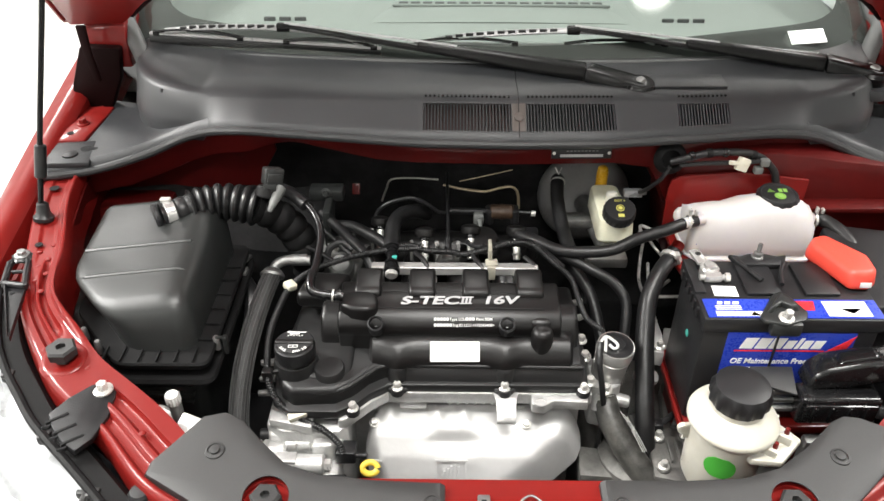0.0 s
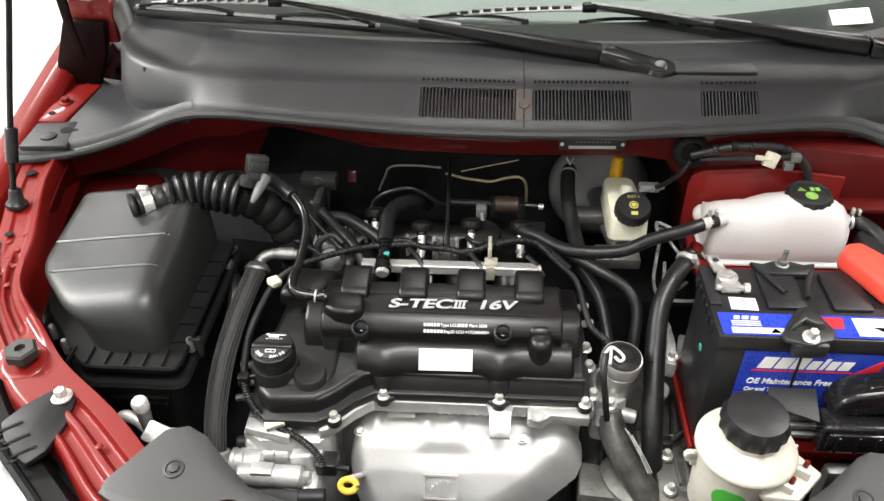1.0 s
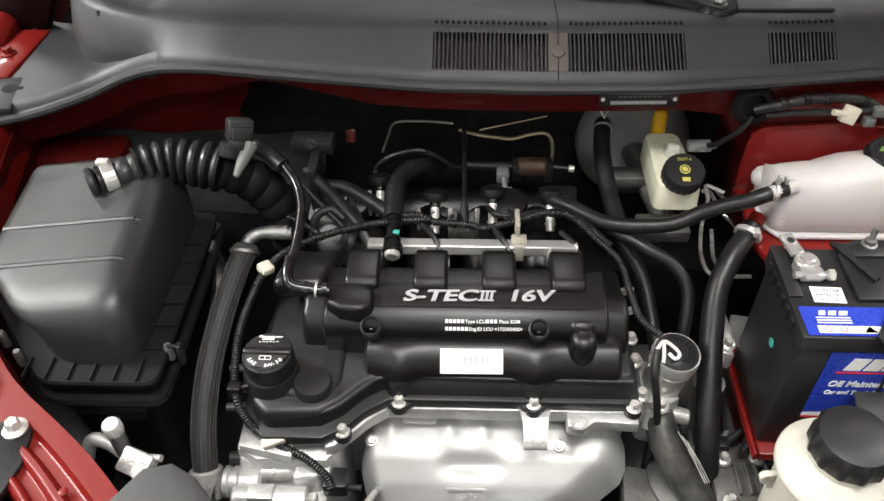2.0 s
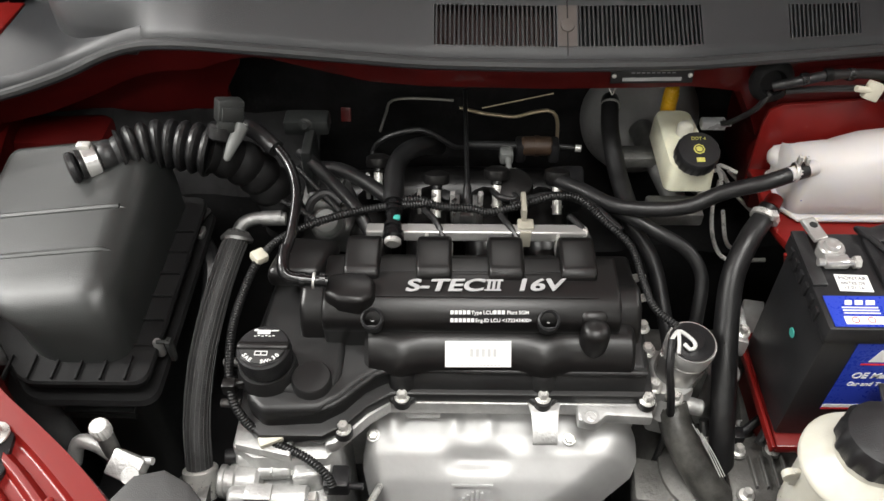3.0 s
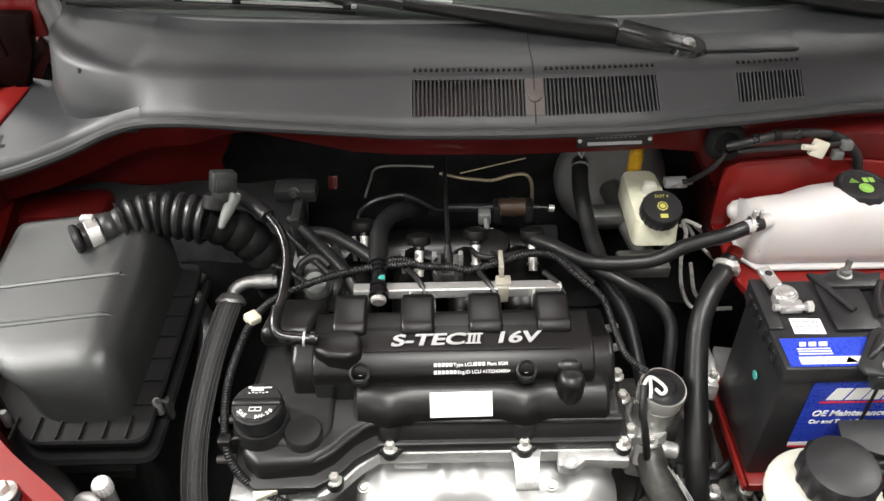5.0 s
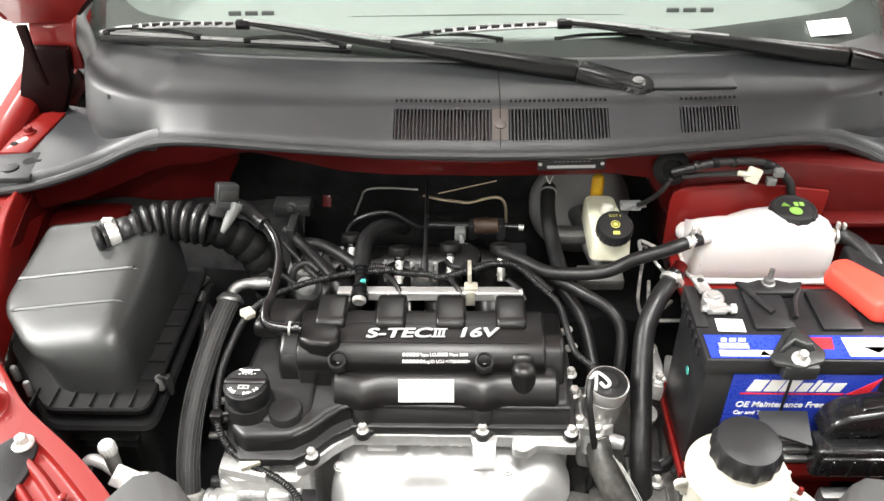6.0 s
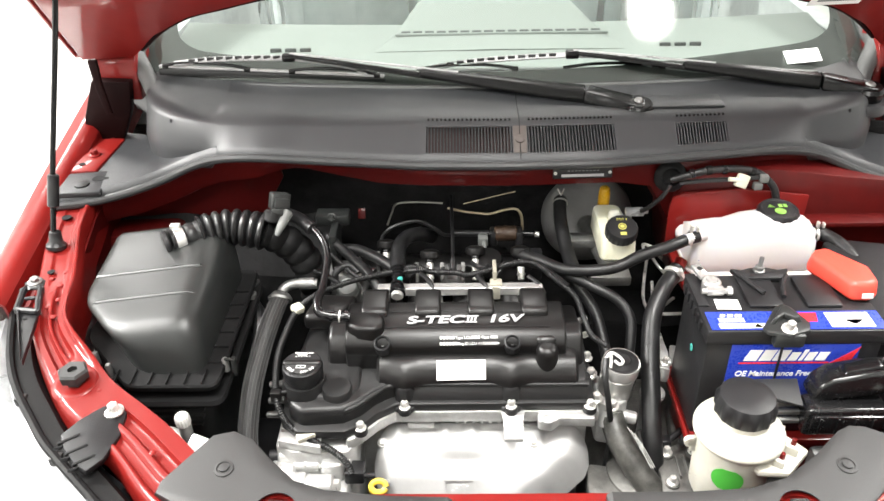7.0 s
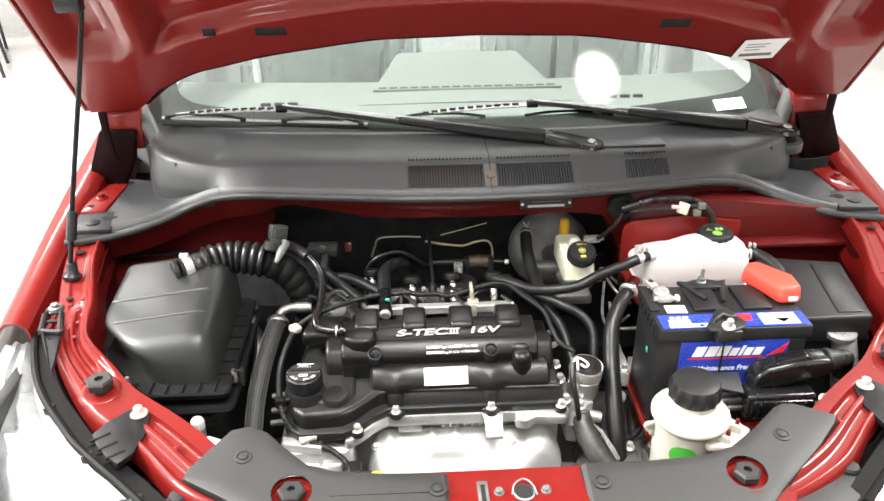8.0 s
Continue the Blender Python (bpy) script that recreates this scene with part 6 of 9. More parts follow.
    for p in ((-0.305, 1.145, 0.752), (-0.272, 1.125, 0.752), (-0.316, 1.165, 0.760)):
        bm = B()
        bolt(bm, p, (0, -0.3, 1), 0.006, 0.010)
        part("bolt", bm, STEEL, cast)
    # gearbox and castings below on the far side
    bm = B()
    box(bm, 0.12, 0.44, 0.80, 1.10, 0.32, 0.55, 0.03, 3)
    lathe(bm, (0.20, 0.84, 0.54), [(0.07, 0), (0.065, 0.04), (0.05, 0.05)], (0, 0, 1), 24)
    prism(bm, [(0.12, 0.72), (0.26, 0.72), (0.26, 0.80), (0.12, 0.80)], "z", 0.40, 0.50, 0.01)
    part("gearbox", bm, GEARM, engine, "dull cast gearbox housing")
    bm = B()
    prism(bm, [(0.245, 0.965), (0.268, 0.96), (0.300, 1.05), (0.272, 1.055), (0.262, 1.02)], "z", 0.645, 0.655, 0.003)
    part("mount_bracket", bm, ALU, engine, "bright cast mounting bracket")
    bm = B()
    prism(bm, [(0.222, 0.80), (0.262, 0.79), (0.272, 0.85), (0.225, 0.86)], "z", 0.56, 0.60, 0.006)
    part("mount_foot", bm, ALU_DARK, engine)
    for x, y, z in ((0.195, 0.86, 0.585), (0.25, 0.90, 0.56), (0.24, 0.80, 0.555), (0.31, 0.78, 0.56)):
        bm = B()
        bolt(bm, (x, y, z), (0, 0, 1), 0.009, 0.02)
        part("bolt", bm, ALU, engine)
    # cast flange with ribs, cable stop and bolt seat beside the battery tray
    bm = B()
    prism(bm, [(0.205, 0.84), (0.268, 0.845), (0.285, 0.90), (0.292, 0.985), (0.262, 0.99), (0.248, 0.90), (0.205, 0.872)], "z", 0.56, 0.588, 0.005, 2)
    flange = part("gearbox_flange", bm, GEARM, engine, "grey cast gearbox flange")
    bm = B()
    lathe(bm, (0.272, 0.868, 0.586), [(0.020, 0), (0.020, 0.006), (0.013, 0.008), (0.012, 0.003)], (0, 0, 1), 24)
    part("bolt_seat", bm, ALU, flange)
    for x in (0.212, 0.228):
        bm = B()
        box(bm, x, x + 0.003, 0.78, 0.85, 0.545, 0.592, 0.001)
        part("rib", bm, ALU, flange)
    bm = B()
    prism(bm, [(0.10, 0.80), (0.16, 0.795), (0.17, 0.85), (0.105, 0.86)], "z", 0.54, 0.575, 0.006, 2)
    part("bell_housing", bm, GEARM, engine, "grey cast bell housing")
    bm = B()
    tube(bm, [(0.222, 0.865, 0.61), (0.240, 0.874, 0.615), (0.262, 0.887, 0.625), (0.285, 0.90, 0.63)], 0.0055, 10, 0.006)
    box(bm, 0.214, 0.236, 0.858, 0.876, 0.590, 0.622, 0.004)
    part("shift_cable_end", bm, BLACK, engine)
    bm = B()
    rod(bm, (0.155, 0.90, 0.635), (0.185, 0.894, 0.632), 0.0075, 0.006, 14, 0.002)
    part("sender", bm, BLACK, engine)
    bm = B()
    rod(bm, (0.215, 0.93, 0.55), (0.215, 0.93, 0.66), 0.016, 0.016, bev=0.003)
    lathe(bm, (0.215, 0.93, 0.655), [(0.02, 0), (0.02, 0.006), (0.012, 0.01)], (0, 0, 1), 18)
    part("fitting", bm, ALU, engine)
    bm = B()
    box(bm, -0.60, -0.38, 0.78, 1.05, 0.28, 0.50, 0.02)
    part("mount", bm, BLACK, engine)


def build_pump():
    t = thing("pump", (-0.32, 0.78, 0.62), "bright cast aluminium pump with round barrels", "pump")
    bm = B()
    box(bm, -0.372, -0.262, 0.748, 0.825, 0.55, 0.628, 0.008)
    body = part("body", bm, ALU, t)
    # upper barrel, ribbed end drum and lower barrel
    bm = B()
    rod(bm, (-0.369, 0.808, 0.652), (-0.300, 0.810, 0.652), 0.0135, seg=22, bev=0.003)
    box(bm, -0.352, -0.335, 0.798, 0.822, 0.642, 0.6665, 0.003)
    part("upper_barrel", bm, ALU, body)
    bm = B()
    lathe(bm, (-0.388, 0.783, 0.640), [(0.014, 0), (0.019, 0.003), (0.019, 0.008), (0.0165, 0.009), (0.0165, 0.013), (0.0195, 0.014), (0.0195, 0.020), (0.017, 0.022), (0.016, 0.044), (0.012, 0.048)], (1, 0, 0), 28)
    part("ribbed_drum", bm, ALU, body)
    bm = B()
    rod(bm, (-0.345, 0.795, 0.645), (-0.306, 0.797, 0.645), 0.0105, seg=18, bev=0.002)
    box(bm, -0.328, -0.3255, 0.785, 0.807, 0.640, 0.6565, 0.0005)
    part("middle_barrel", bm, ALU, body)
    bm = B()
    rod(bm, (-0.372, 0.762, 0.640), (-0.282, 0.762, 0.640), 0.0155, seg=22, bev=0.003)
    box(bm, -0.352, -0.322, 0.752, 0.772, 0.650, 0.6575, 0.002)
    part("lower_barrel", bm, ALU, body)
    bm = B()
    prism(bm, [(-0.302, 0.775), (-0.268, 0.780), (-0.262, 0.81), (-0.262, 0.832), (-0.302, 0.828)], "z", 0.60, 0.662, 0.006, 3)
    part("port_block", bm, ALU, body)
    for a, b, r in (((-0.383, 0.807, 0.652), (-0.368, 0.808, 0.652), 0.009), ((-0.286, 0.740, 0.625), (-0.25, 0.742, 0.625), 0.012)):
        bm = B()
        rod(bm, a, b, r, seg=16, bev=0.001)
        part("plug", bm, BLACK, t)
    for c, r in (((-0.282, 0.762, 0.640), 0.009), ((-0.306, 0.797, 0.645), 0.0085)):
        bm = B()
        lathe(bm, c, [(r, 0), (r, 0.008), (r * 0.75, 0.010), (r * 0.5, 0.010)], (1, 0, 0), 6)
        part("nut", bm, STEEL, t)
    bm = B()
    box(bm, -0.268, -0.238, 0.772, 0.800, 0.628, 0.652, 0.004)
    rod(bm, (-0.240, 0.778, 0.642), (-0.222, 0.777, 0.643), 0.004)
    part("connector", bm, BLACK, t)
    # oil dipstick loop
    d = thing("dipstick", (-0.21, 0.721, 0.684), "yellow plastic dipstick ring handle", "dipstick")
    bm = B()
    tube(bm, [(-0.21 + 0.0105 * math.cos(a), 0.721 + 0.006 * math.sin(a), 0.684 + 0.005 * math.sin(a)) for a in np.linspace(0.0, 6.2, 14)], 0.0045, 10, 0.004)
    part("ring", bm, YELLOW, d)
    bm = B()
    rod(bm, (-0.21, 0.735, 0.68), (-0.208, 0.80, 0.60), 0.004)
    part("tube", bm, STEEL, d)


def build_rear_clutter():
    """Brackets, tabs and leads in the shade between the fuel rail and the bulkhead."""
    for x, y, z in ((-0.236, 1.128, 0.79), (-0.168, 1.115, 0.775), (-0.148, 1.115, 0.775)):
        bm = B()
        box(bm, x - 0.003, x + 0.003, y - 0.002, y + 0.002, z - 0.024, z + 0.010, 0.001)
        box(bm, x - 0.003, x + 0.003, y - 0.002, y + 0.012, z + 0.008, z + 0.011, 0.001)
        part("rail_tab", bm, CHROME, engine, "bright bent steel tab")
    # two-pronged bracket round the dipstick cable
    bm = B()
    for x in (-0.124, -0.088):
        box(bm, x - 0.0035, x + 0.0035, 1.102, 1.112, 0.748, 0.796, 0.002)
    box(bm, -0.126, -0.086, 1.106, 1.124, 0.744, 0.752, 0.002)
    part("prong_bracket", bm, CHROME, engine, "dull steel two-pronged bracket")
    bm = B()
    lathe(bm, (-0.044, 1.142, 0.772), [(0.026, 0), (0.027, 0.006), (0.024, 0.014), (0.012, 0.017)], (0, -0.25, 1), 28)
    part("round_boss", bm, SATIN, engine, "round black boss on the intake manifold")
    bm = B()
    tube(bm, [(-0.072, 1.128, 0.782), (-0.062, 1.106, 0.789), (-0.036, 1.098, 0.792), (-0.006, 1.102, 0.796), (0.02, 1.094, 0.80)], 0.0042, 10, 0.005)
    part("lead", bm, RUBBER, engine)
    bm = B()
    prism(bm, [(0.012, 1.135), (0.052, 1.135), (0.058, 1.20), (0.018, 1.20)], "z", 0.735, 0.768, 0.006)
    part("valve_bracket", bm, BLACK, engine, "black bracket under the purge valve")
    bm = B()
    bolt(bm, (-0.042, 1.168, 0.775), (0, -0.4, 1), 0.0055, 0.009)
    part("bolt", bm, STEEL, engine)
    # folded plates and clips over the water outlet
    for i, (x, y, z, turn) in enumerate(((-0.300, 1.128, 0.772, 25), (-0.282, 1.150, 0.778, -20), (-0.262, 1.108, 0.766, 40))):
        bm = B()
        box(bm, -0.014, 0.014, -0.005, 0.005, -0.0015, 0.0015, 0.0006, m=pose(x, y, z, 30, 10, turn))
        box(bm, 0.010, 0.014, -0.005, 0.005, -0.0015, 0.012, 0.0006, m=pose(x, y, z, 30, 10, turn))
        part("folded_clip", bm, ALU_DARK, engine, "dull folded steel clip")
    for pts in ([(-0.352, 1.09, 0.80), (-0.318, 1.075, 0.795), (-0.29, 1.058, 0.785)], [(-0.33, 1.15, 0.80), (-0.30, 1.118, 0.79), (-0.262, 1.07, 0.79)]):
        bm = B()
        tube(bm, pts, 0.0038, 10, 0.005, ridge=0.001, pitch=0.0034)
        part("lead", bm, RUBBER, engine)
    # small plugs on the cover's far end
    for x, y, z in ((0.098, 1.0, 0.752), (0.104, 0.978, 0.74)):
        bm = B()
        rod(bm, (x, y, z), (x + 0.012, y - 0.004, z + 0.010), 0.0055, 0.0045, 12, 0.001)
        part("end_stud", bm, STEEL, engine)


def build_gearbox_side():
    """Castings, cable and studs on the gearbox beside the battery tray."""
    bm = B()
    prism(bm, [(0.205, 0.775), (0.262, 0.76), (0.305, 0.80), (0.300, 0.86), (0.255, 0.875), (0.21, 0.86)], "z", 0.575, 0.605, 0.006, 2)
    plate = part("gearbox_cover", bm, GEARM, engine, "dull cast gearbox cover plate")
    for x, y in ((0.222, 0.79), (0.288, 0.805), (0.268, 0.85), (0.226, 0.848)):
        bm = B()
        lathe(bm, (x, y, 0.605), [(0.011, 0), (0.011, 0.004), (0.008, 0.005)], (0, 0, 1), 18)
        part("bolt_boss", bm, GEARM, plate)
        bm = B()
        bolt(bm, (x, y, 0.609), (0, 0, 1), 0.0058, 0.009)
        part("bolt", bm, STEEL, plate)
    for k in range(4):
        bm = B()
        box(bm, 0.236 + 0.013 * k, 0.239 + 0.013 * k, 0.80, 0.842, 0.604, 0.612, 0.001)
        part("rib", bm, GEARM, plate)
    bm = B()
    tube(bm, [(0.245, 0.845, 0.632), (0.262, 0.868, 0.640), (0.280, 0.892, 0.648), (0.290, 0.93, 0.65)], 0.0062, 10, 0.006)
    part("shift_cable", bm, RUBBER, engine, "black gear cable")
    # slanted mounting bracket between the gearbox and the tray
    bm = B()
    prism(bm, [(0.228, 0.955), (0.245, 0.950), (0.252, 1.000), (0.250, 1.045), (0.232, 1.050), (0.238, 1.0)], "z", 0.66, 0.690, 0.004, 2)
    mount = part("tray_mount", bm, ALU, engine, "bright cast tray mounting bracket")
    for y in (0.968, 1.03):
        bm = B()
        bolt(bm, (0.240, y, 0.690), (0, -0.2, 1), 0.0060, 0.009)
        part("bolt", bm, STEEL, mount)
    for pts, r in (([(0.165, 0.875, 0.60), (0.17, 0.83, 0.56), (0.165, 0.79, 0.50)], 0.008), ([(0.19, 0.885, 0.62), (0.196, 0.86, 0.585), (0.19, 0.80, 0.52)], 0.006)):
        bm = B()
        tube(bm, pts, r, 10, 0.008)
        part("pipe", bm, ALU_DARK, engine)


build_block()
build_manifold()
build_valve_cover()
build_rear()
build_rear_clutter()
build_gearbox_side()
build_pump()


# ---- air box and intake on one side of the bay ----
def loft_box(bm, levels, cap=True, corner=0.03, seg=5):
    """Stacked rounded rectangles: (z, x0, x1, y0, y1, corner)."""
    t = B()
    rings = []
    for z, x0, x1, y0, y1, c, *tilt in levels:
        tx, ty = (tilt + [0, 0])[:2]
        ring = []
        for cx, cy, a0 in ((x1 - c, y1 - c, 0), (x0 + c, y1 - c, 90), (x0 + c, y0 + c, 180), (x1 - c, y0 + c, 270)):
            for k in range(seg):
                a = math.radians(a0 + 90 * k / (seg - 1))
                px, py = cx + c * math.cos(a), cy + c * math.sin(a)
                ring.append(t.verts.new((px, py, z + tx * (px - (x0 + x1) / 2) + ty * (py - (y0 + y1) / 2))))
        rings.append(ring)
    n = len(rings[0])
    for a, b in zip(rings, rings[1:]):
        for i in range(n):
            j = (i + 1) % n
            t.faces.new((a[i], a[j], b[j], b[i]))
    if cap:
        t.faces.new(rings[0][::-1])
        t.faces.new(rings[-1])
    return add(bm, t)


def chamfer_loft(bm, levels, back=1.0):
    """Stacked outlines with one cut corner, the two rear ones rounded less by the factor back: (z, x0, x1, y0, y1, corner, cut, tilt_x, tilt_y)."""
    t = B()
    rings = []
    for z, x0, x1, y0, y1, c, ch, *tilt in levels:
        tx, ty = (tilt + [0, 0])[:2]
        poly = [(x1, y1), (x0, y1), (x0, y0 + ch), (x0 + ch * 0.85, y0), (x1, y0)]
        ring = []
        corner = c
        for i, p in enumerate(poly):
            p = Vector(p)
            c = corner * back if i < 2 else corner
            for k in range(6):
                f = k / 5
                a = p + (Vector(poly[i - 1]) - p).normalized() * c
                b = p + (Vector(poly[(i + 1) % 5]) - p).normalized() * c
                q = a * (1 - f) ** 2 + p * 2 * f * (1 - f) + b * f ** 2
                ring.append(t.verts.new((q.x, q.y, z + tx * (q.x - (x0 + x1) / 2) + ty * (q.y - (y0 + y1) / 2))))
        rings.append(ring)
    n = len(rings[0])
    for a, b in zip(rings, rings[1:]):
        for i in range(n):
            j = (i + 1) % n
            t.faces.new((a[i], a[j], b[j], b[i]))
    t.faces.new(rings[0][::-1])
    t.faces.new(rings[-1])
    return add(bm, t)


def build_airbox():
    t = thing("air_box", (-0.56, 0.94, 0.45), "charcoal plastic air filter box with a ribbed lid", "air box")
    bm = B()
    levels = [(0.785, -0.655, -0.464, 0.836, 1.09, 0.030, 0.116), (0.825, -0.660, -0.466, 0.843, 1.094, 0.030, 0.108, 0.02, 0.03),
              (0.845, -0.664, -0.469, 0.848, 1.097, 0.030, 0.095, 0.06, 0.06), (0.858, -0.665, -0.475, 0.854, 1.099, 0.028, 0.085, 0.10, 0.09),
              (0.866, -0.663, -0.484, 0.864, 1.098, 0.028, 0.075, 0.12, 0.10), (0.870, -0.658, -0.494, 0.878, 1.095, 0.026, 0.065, 0.13, 0.11),
              (0.8715, -0.650, -0.507, 0.894, 1.089, 0.024, 0.055, 0.13, 0.11)]
    chamfer_loft(bm, levels, 0.4)
    lid = part("lid", bm, AIRBOX, t, "satin charcoal lid with two pressed ribs", sharp=0.9)
    for y in (0.985, 0.925):
        bm = B()
        line = []
        for end in (0, 1):
            side = []
            for z, x0, x1, y0, y1, c, ch, *tilt in levels[3:]:
                tx, ty = (tilt + [0, 0])[:2]
                x = (x0 + max(0, y0 + ch - y) * 0.85 + 0.004, x1)[end]
                side.append(V(x, y - 0.012 * end * (z < 0.858), z + tx * (x - (x0 + x1) / 2) + ty * (y - (y0 + y1) / 2)))
            line += side if end == 0 else side[::-1]
        line = [q - V(0, 0, 0.0025) for q in line]
        tube(bm, line, lambda f: 0.0048 * min(1, 0.2 + f * 8, (1 - f) * 6), 10, 0.005)
        part("rib", bm, AIRBOX, lid)
    bm = B()
    chamfer_loft(bm, [(0.40, -0.64, -0.48, 0.86, 1.07, 0.03, 0.08), (0.70, -0.665, -0.46, 0.835, 1.09, 0.03, 0.115), (0.755, -0.672, -0.45, 0.825, 1.10, 0.03, 0.115)])
    body = part("lower_body", bm, AIRBOX, t, "charcoal lower housing with moulded ribs")
    for z, y in ((0.735, 0.820), (0.715, 0.824), (0.695, 0.829)):
        bm = B()
        box(bm, -0.555, -0.47 - 0.3 * (0.735 - z), y, y + 0.02, z - 0.0025, z + 0.0025, 0.001)
        part("moulded_rib", bm, AIRBOX, body)
    # flanges and webs in near-black, holding the shade under the lid
    bm = B()
    chamfer_loft(bm, [(0.752, -0.668, -0.437, 0.808, 1.105, 0.02, 0.115), (0.758, -0.67, -0.434, 0.805, 1.106, 0.02, 0.115), (0.764, -0.668, -0.436, 0.808, 1.105, 0.02, 0.115)])
    part("lower_flange", bm, LOWBOX, body)
    bm = B()
    chamfer_loft(bm, [(0.779, -0.668, -0.441, 0.813, 1.10, 0.018, 0.115), (0.788, -0.669, -0.439, 0.811, 1.102, 0.018, 0.115), (0.791, -0.668, -0.441, 0.813, 1.10, 0.018, 0.115)])
    part("lid_flange", bm, LOWBOX, lid)
    for k in range(6):
        bm = B()
        x = -0.590 + 0.0255 * k
        box(bm, x - 0.0012, x + 0.0012, 0.815, 0.845, 0.788, 0.7945, 0.0005)
        part("web", bm, LOWBOX, lid)
    for k in range(6):
        bm = B()
        y = 0.86 + 0.035 * k
        box(bm, -0.482, -0.442, y - 0.0012, y + 0.0012, 0.788, 0.795, 0.0005)
        part("web", bm, LOWBOX, lid)
    for p in ((-0.440, 0.862, 0.795), (-0.635, 0.872, 0.80), (-0.605, 0.845, 0.80)):
        bm = B()
        lathe(bm, p, [(0.005, -0.02), (0.005, 0.0), (0.0035, 0.003)], (0, 0, 1), 14)
        part("screw", bm, ALU_DARK, lid)
    bm = B()
    box(bm, -0.430, -0.424, 0.856, 0.866, 0.768, 0.800, 0.002)
    box(bm, -0.44, -0.424, 0.858, 0.862, 0.796, 0.80, 0.001)
    part("spring_clip", bm, AIRBOX, t)
    # outlet neck
    bm = B()
    rod(bm, (-0.566, 1.041, 0.883), (-0.557, 1.046, 0.884), 0.0215, 0.021, 24, 0.003)
    part("outlet", bm, BLACK, t)


def build_intake():
    t = thing("intake_hose", (-0.48, 1.05, 0.84), "black corrugated intake hose with a silver clamp", "hose")
    bm = B()
    tube(bm, [(-0.556, 1.0465, 0.884), (-0.546, 1.053, 0.884), (-0.515, 1.073, 0.884)], lambda f: 0.0195 + 0.0022 * f, 22, 0.005, ridge=0.002, pitch=0.016)
    part("cuff", bm, RUBBER, t)
    bm = B()
    rod(bm, (-0.551, 1.0495, 0.884), (-0.538, 1.058, 0.884), 0.0217, seg=26, bev=0.001)
    part("clamp", bm, CHROME, t, "bright steel band clamp")
    bm = B()
    box(bm, -0.556, -0.540, 1.052, 1.062, 0.904, 0.911, 0.002)
    part("clamp_screw", bm, STEEL, t)
    bm = B()
    tube(bm, [(-0.517, 1.072, 0.884), (-0.495, 1.084, 0.884), (-0.47, 1.092, 0.883), (-0.44, 1.092, 0.879), (-0.415, 1.090, 0.874)], lambda f: 0.0250 + 0.003 * f, 28, 0.004, ridge=0.0085, pitch=0.0148)
    part("bellows", bm, RUBBER, t, "ribbed rubber bellows")
    # elbow coloured near-black for the shade it lies in
    bm = B()
    tube(bm, [(-0.420, 1.090, 0.875), (-0.395, 1.098, 0.858), (-0.370, 1.104, 0.83), (-0.352, 1.106, 0.79), (-0.345, 1.106, 0.74)], lambda f: 0.0265 + 0.001 * f, 24, 0.004, ridge=0.004, pitch=0.024)
    part("elbow", bm, LOWBOX, t)
    bm = B()
    rod(bm, (-0.40, 1.086, 0.895), (-0.396, 1.094, 0.912), 0.015, seg=18, bev=0.003)
    part("sensor_boss", bm, RUBBER, t)
    s = thing("air_sensor", (-0.385, 1.11, 0.93), "grey air temperature sensor plug on the intake hose", "sensor")
    bm = B()
    box(bm, -0.0155, 0.0155, -0.011, 0.011, 0.004, 0.032, 0.003, m=pose(-0.390, 1.100, 0.906, -15, 18, 28))
    box(bm, -0.012, 0.012, -0.014, -0.008, 0.006, 0.024, 0.001, m=pose(-0.390, 1.100, 0.906, -15, 18, 28))
    part("plug", bm, AIRBOX, s)
    bm = B()
    box(bm, -0.010, 0.010, -0.018, -0.012, 0.004, 0.016, 0.001, m=pose(-0.396, 1.094, 0.900, -20, 15, 20))
    part("clip", bm, AIRBOX, s)
    bm = B()
    rod(bm, (-0.376, 1.100, 0.906), (-0.388, 1.058, 0.886), 0.011, 0.004, 14, 0.002)
    part("stem", bm, GREYCAP, s)
    # clutter in the shade beside the box
    b = thing("harness_bracket", (-0.47, 1.09, 0.74), "dull metal bracket with a bolt in the shade", "bracket")
    bm = B()
    prism(bm, [(-0.52, 1.06), (-0.455, 1.06), (-0.44, 1.10), (-0.50, 1.12)], "z", 0.765, 0.772, 0.002)
    box(bm, -0.46, -0.44, 1.05, 1.07, 0.70, 0.77, 0.003)
    part("plate", bm, ALU_DARK, b)
    bm = B()
    bolt(bm, (-0.484, 1.105, 0.772), (0, -0.2, 1), 0.009, 0.010)
    part("bolt", bm, ALU_DARK, b)
    bm = B()
    tube(bm, [(-0.45, 1.07, 0.74), (-0.43, 1.03, 0.74), (-0.43, 0.99, 0.71), (-0.44, 0.95, 0.66)], 0.012, 10, 0.01)
    part("cable", bm, RUBBER, b)


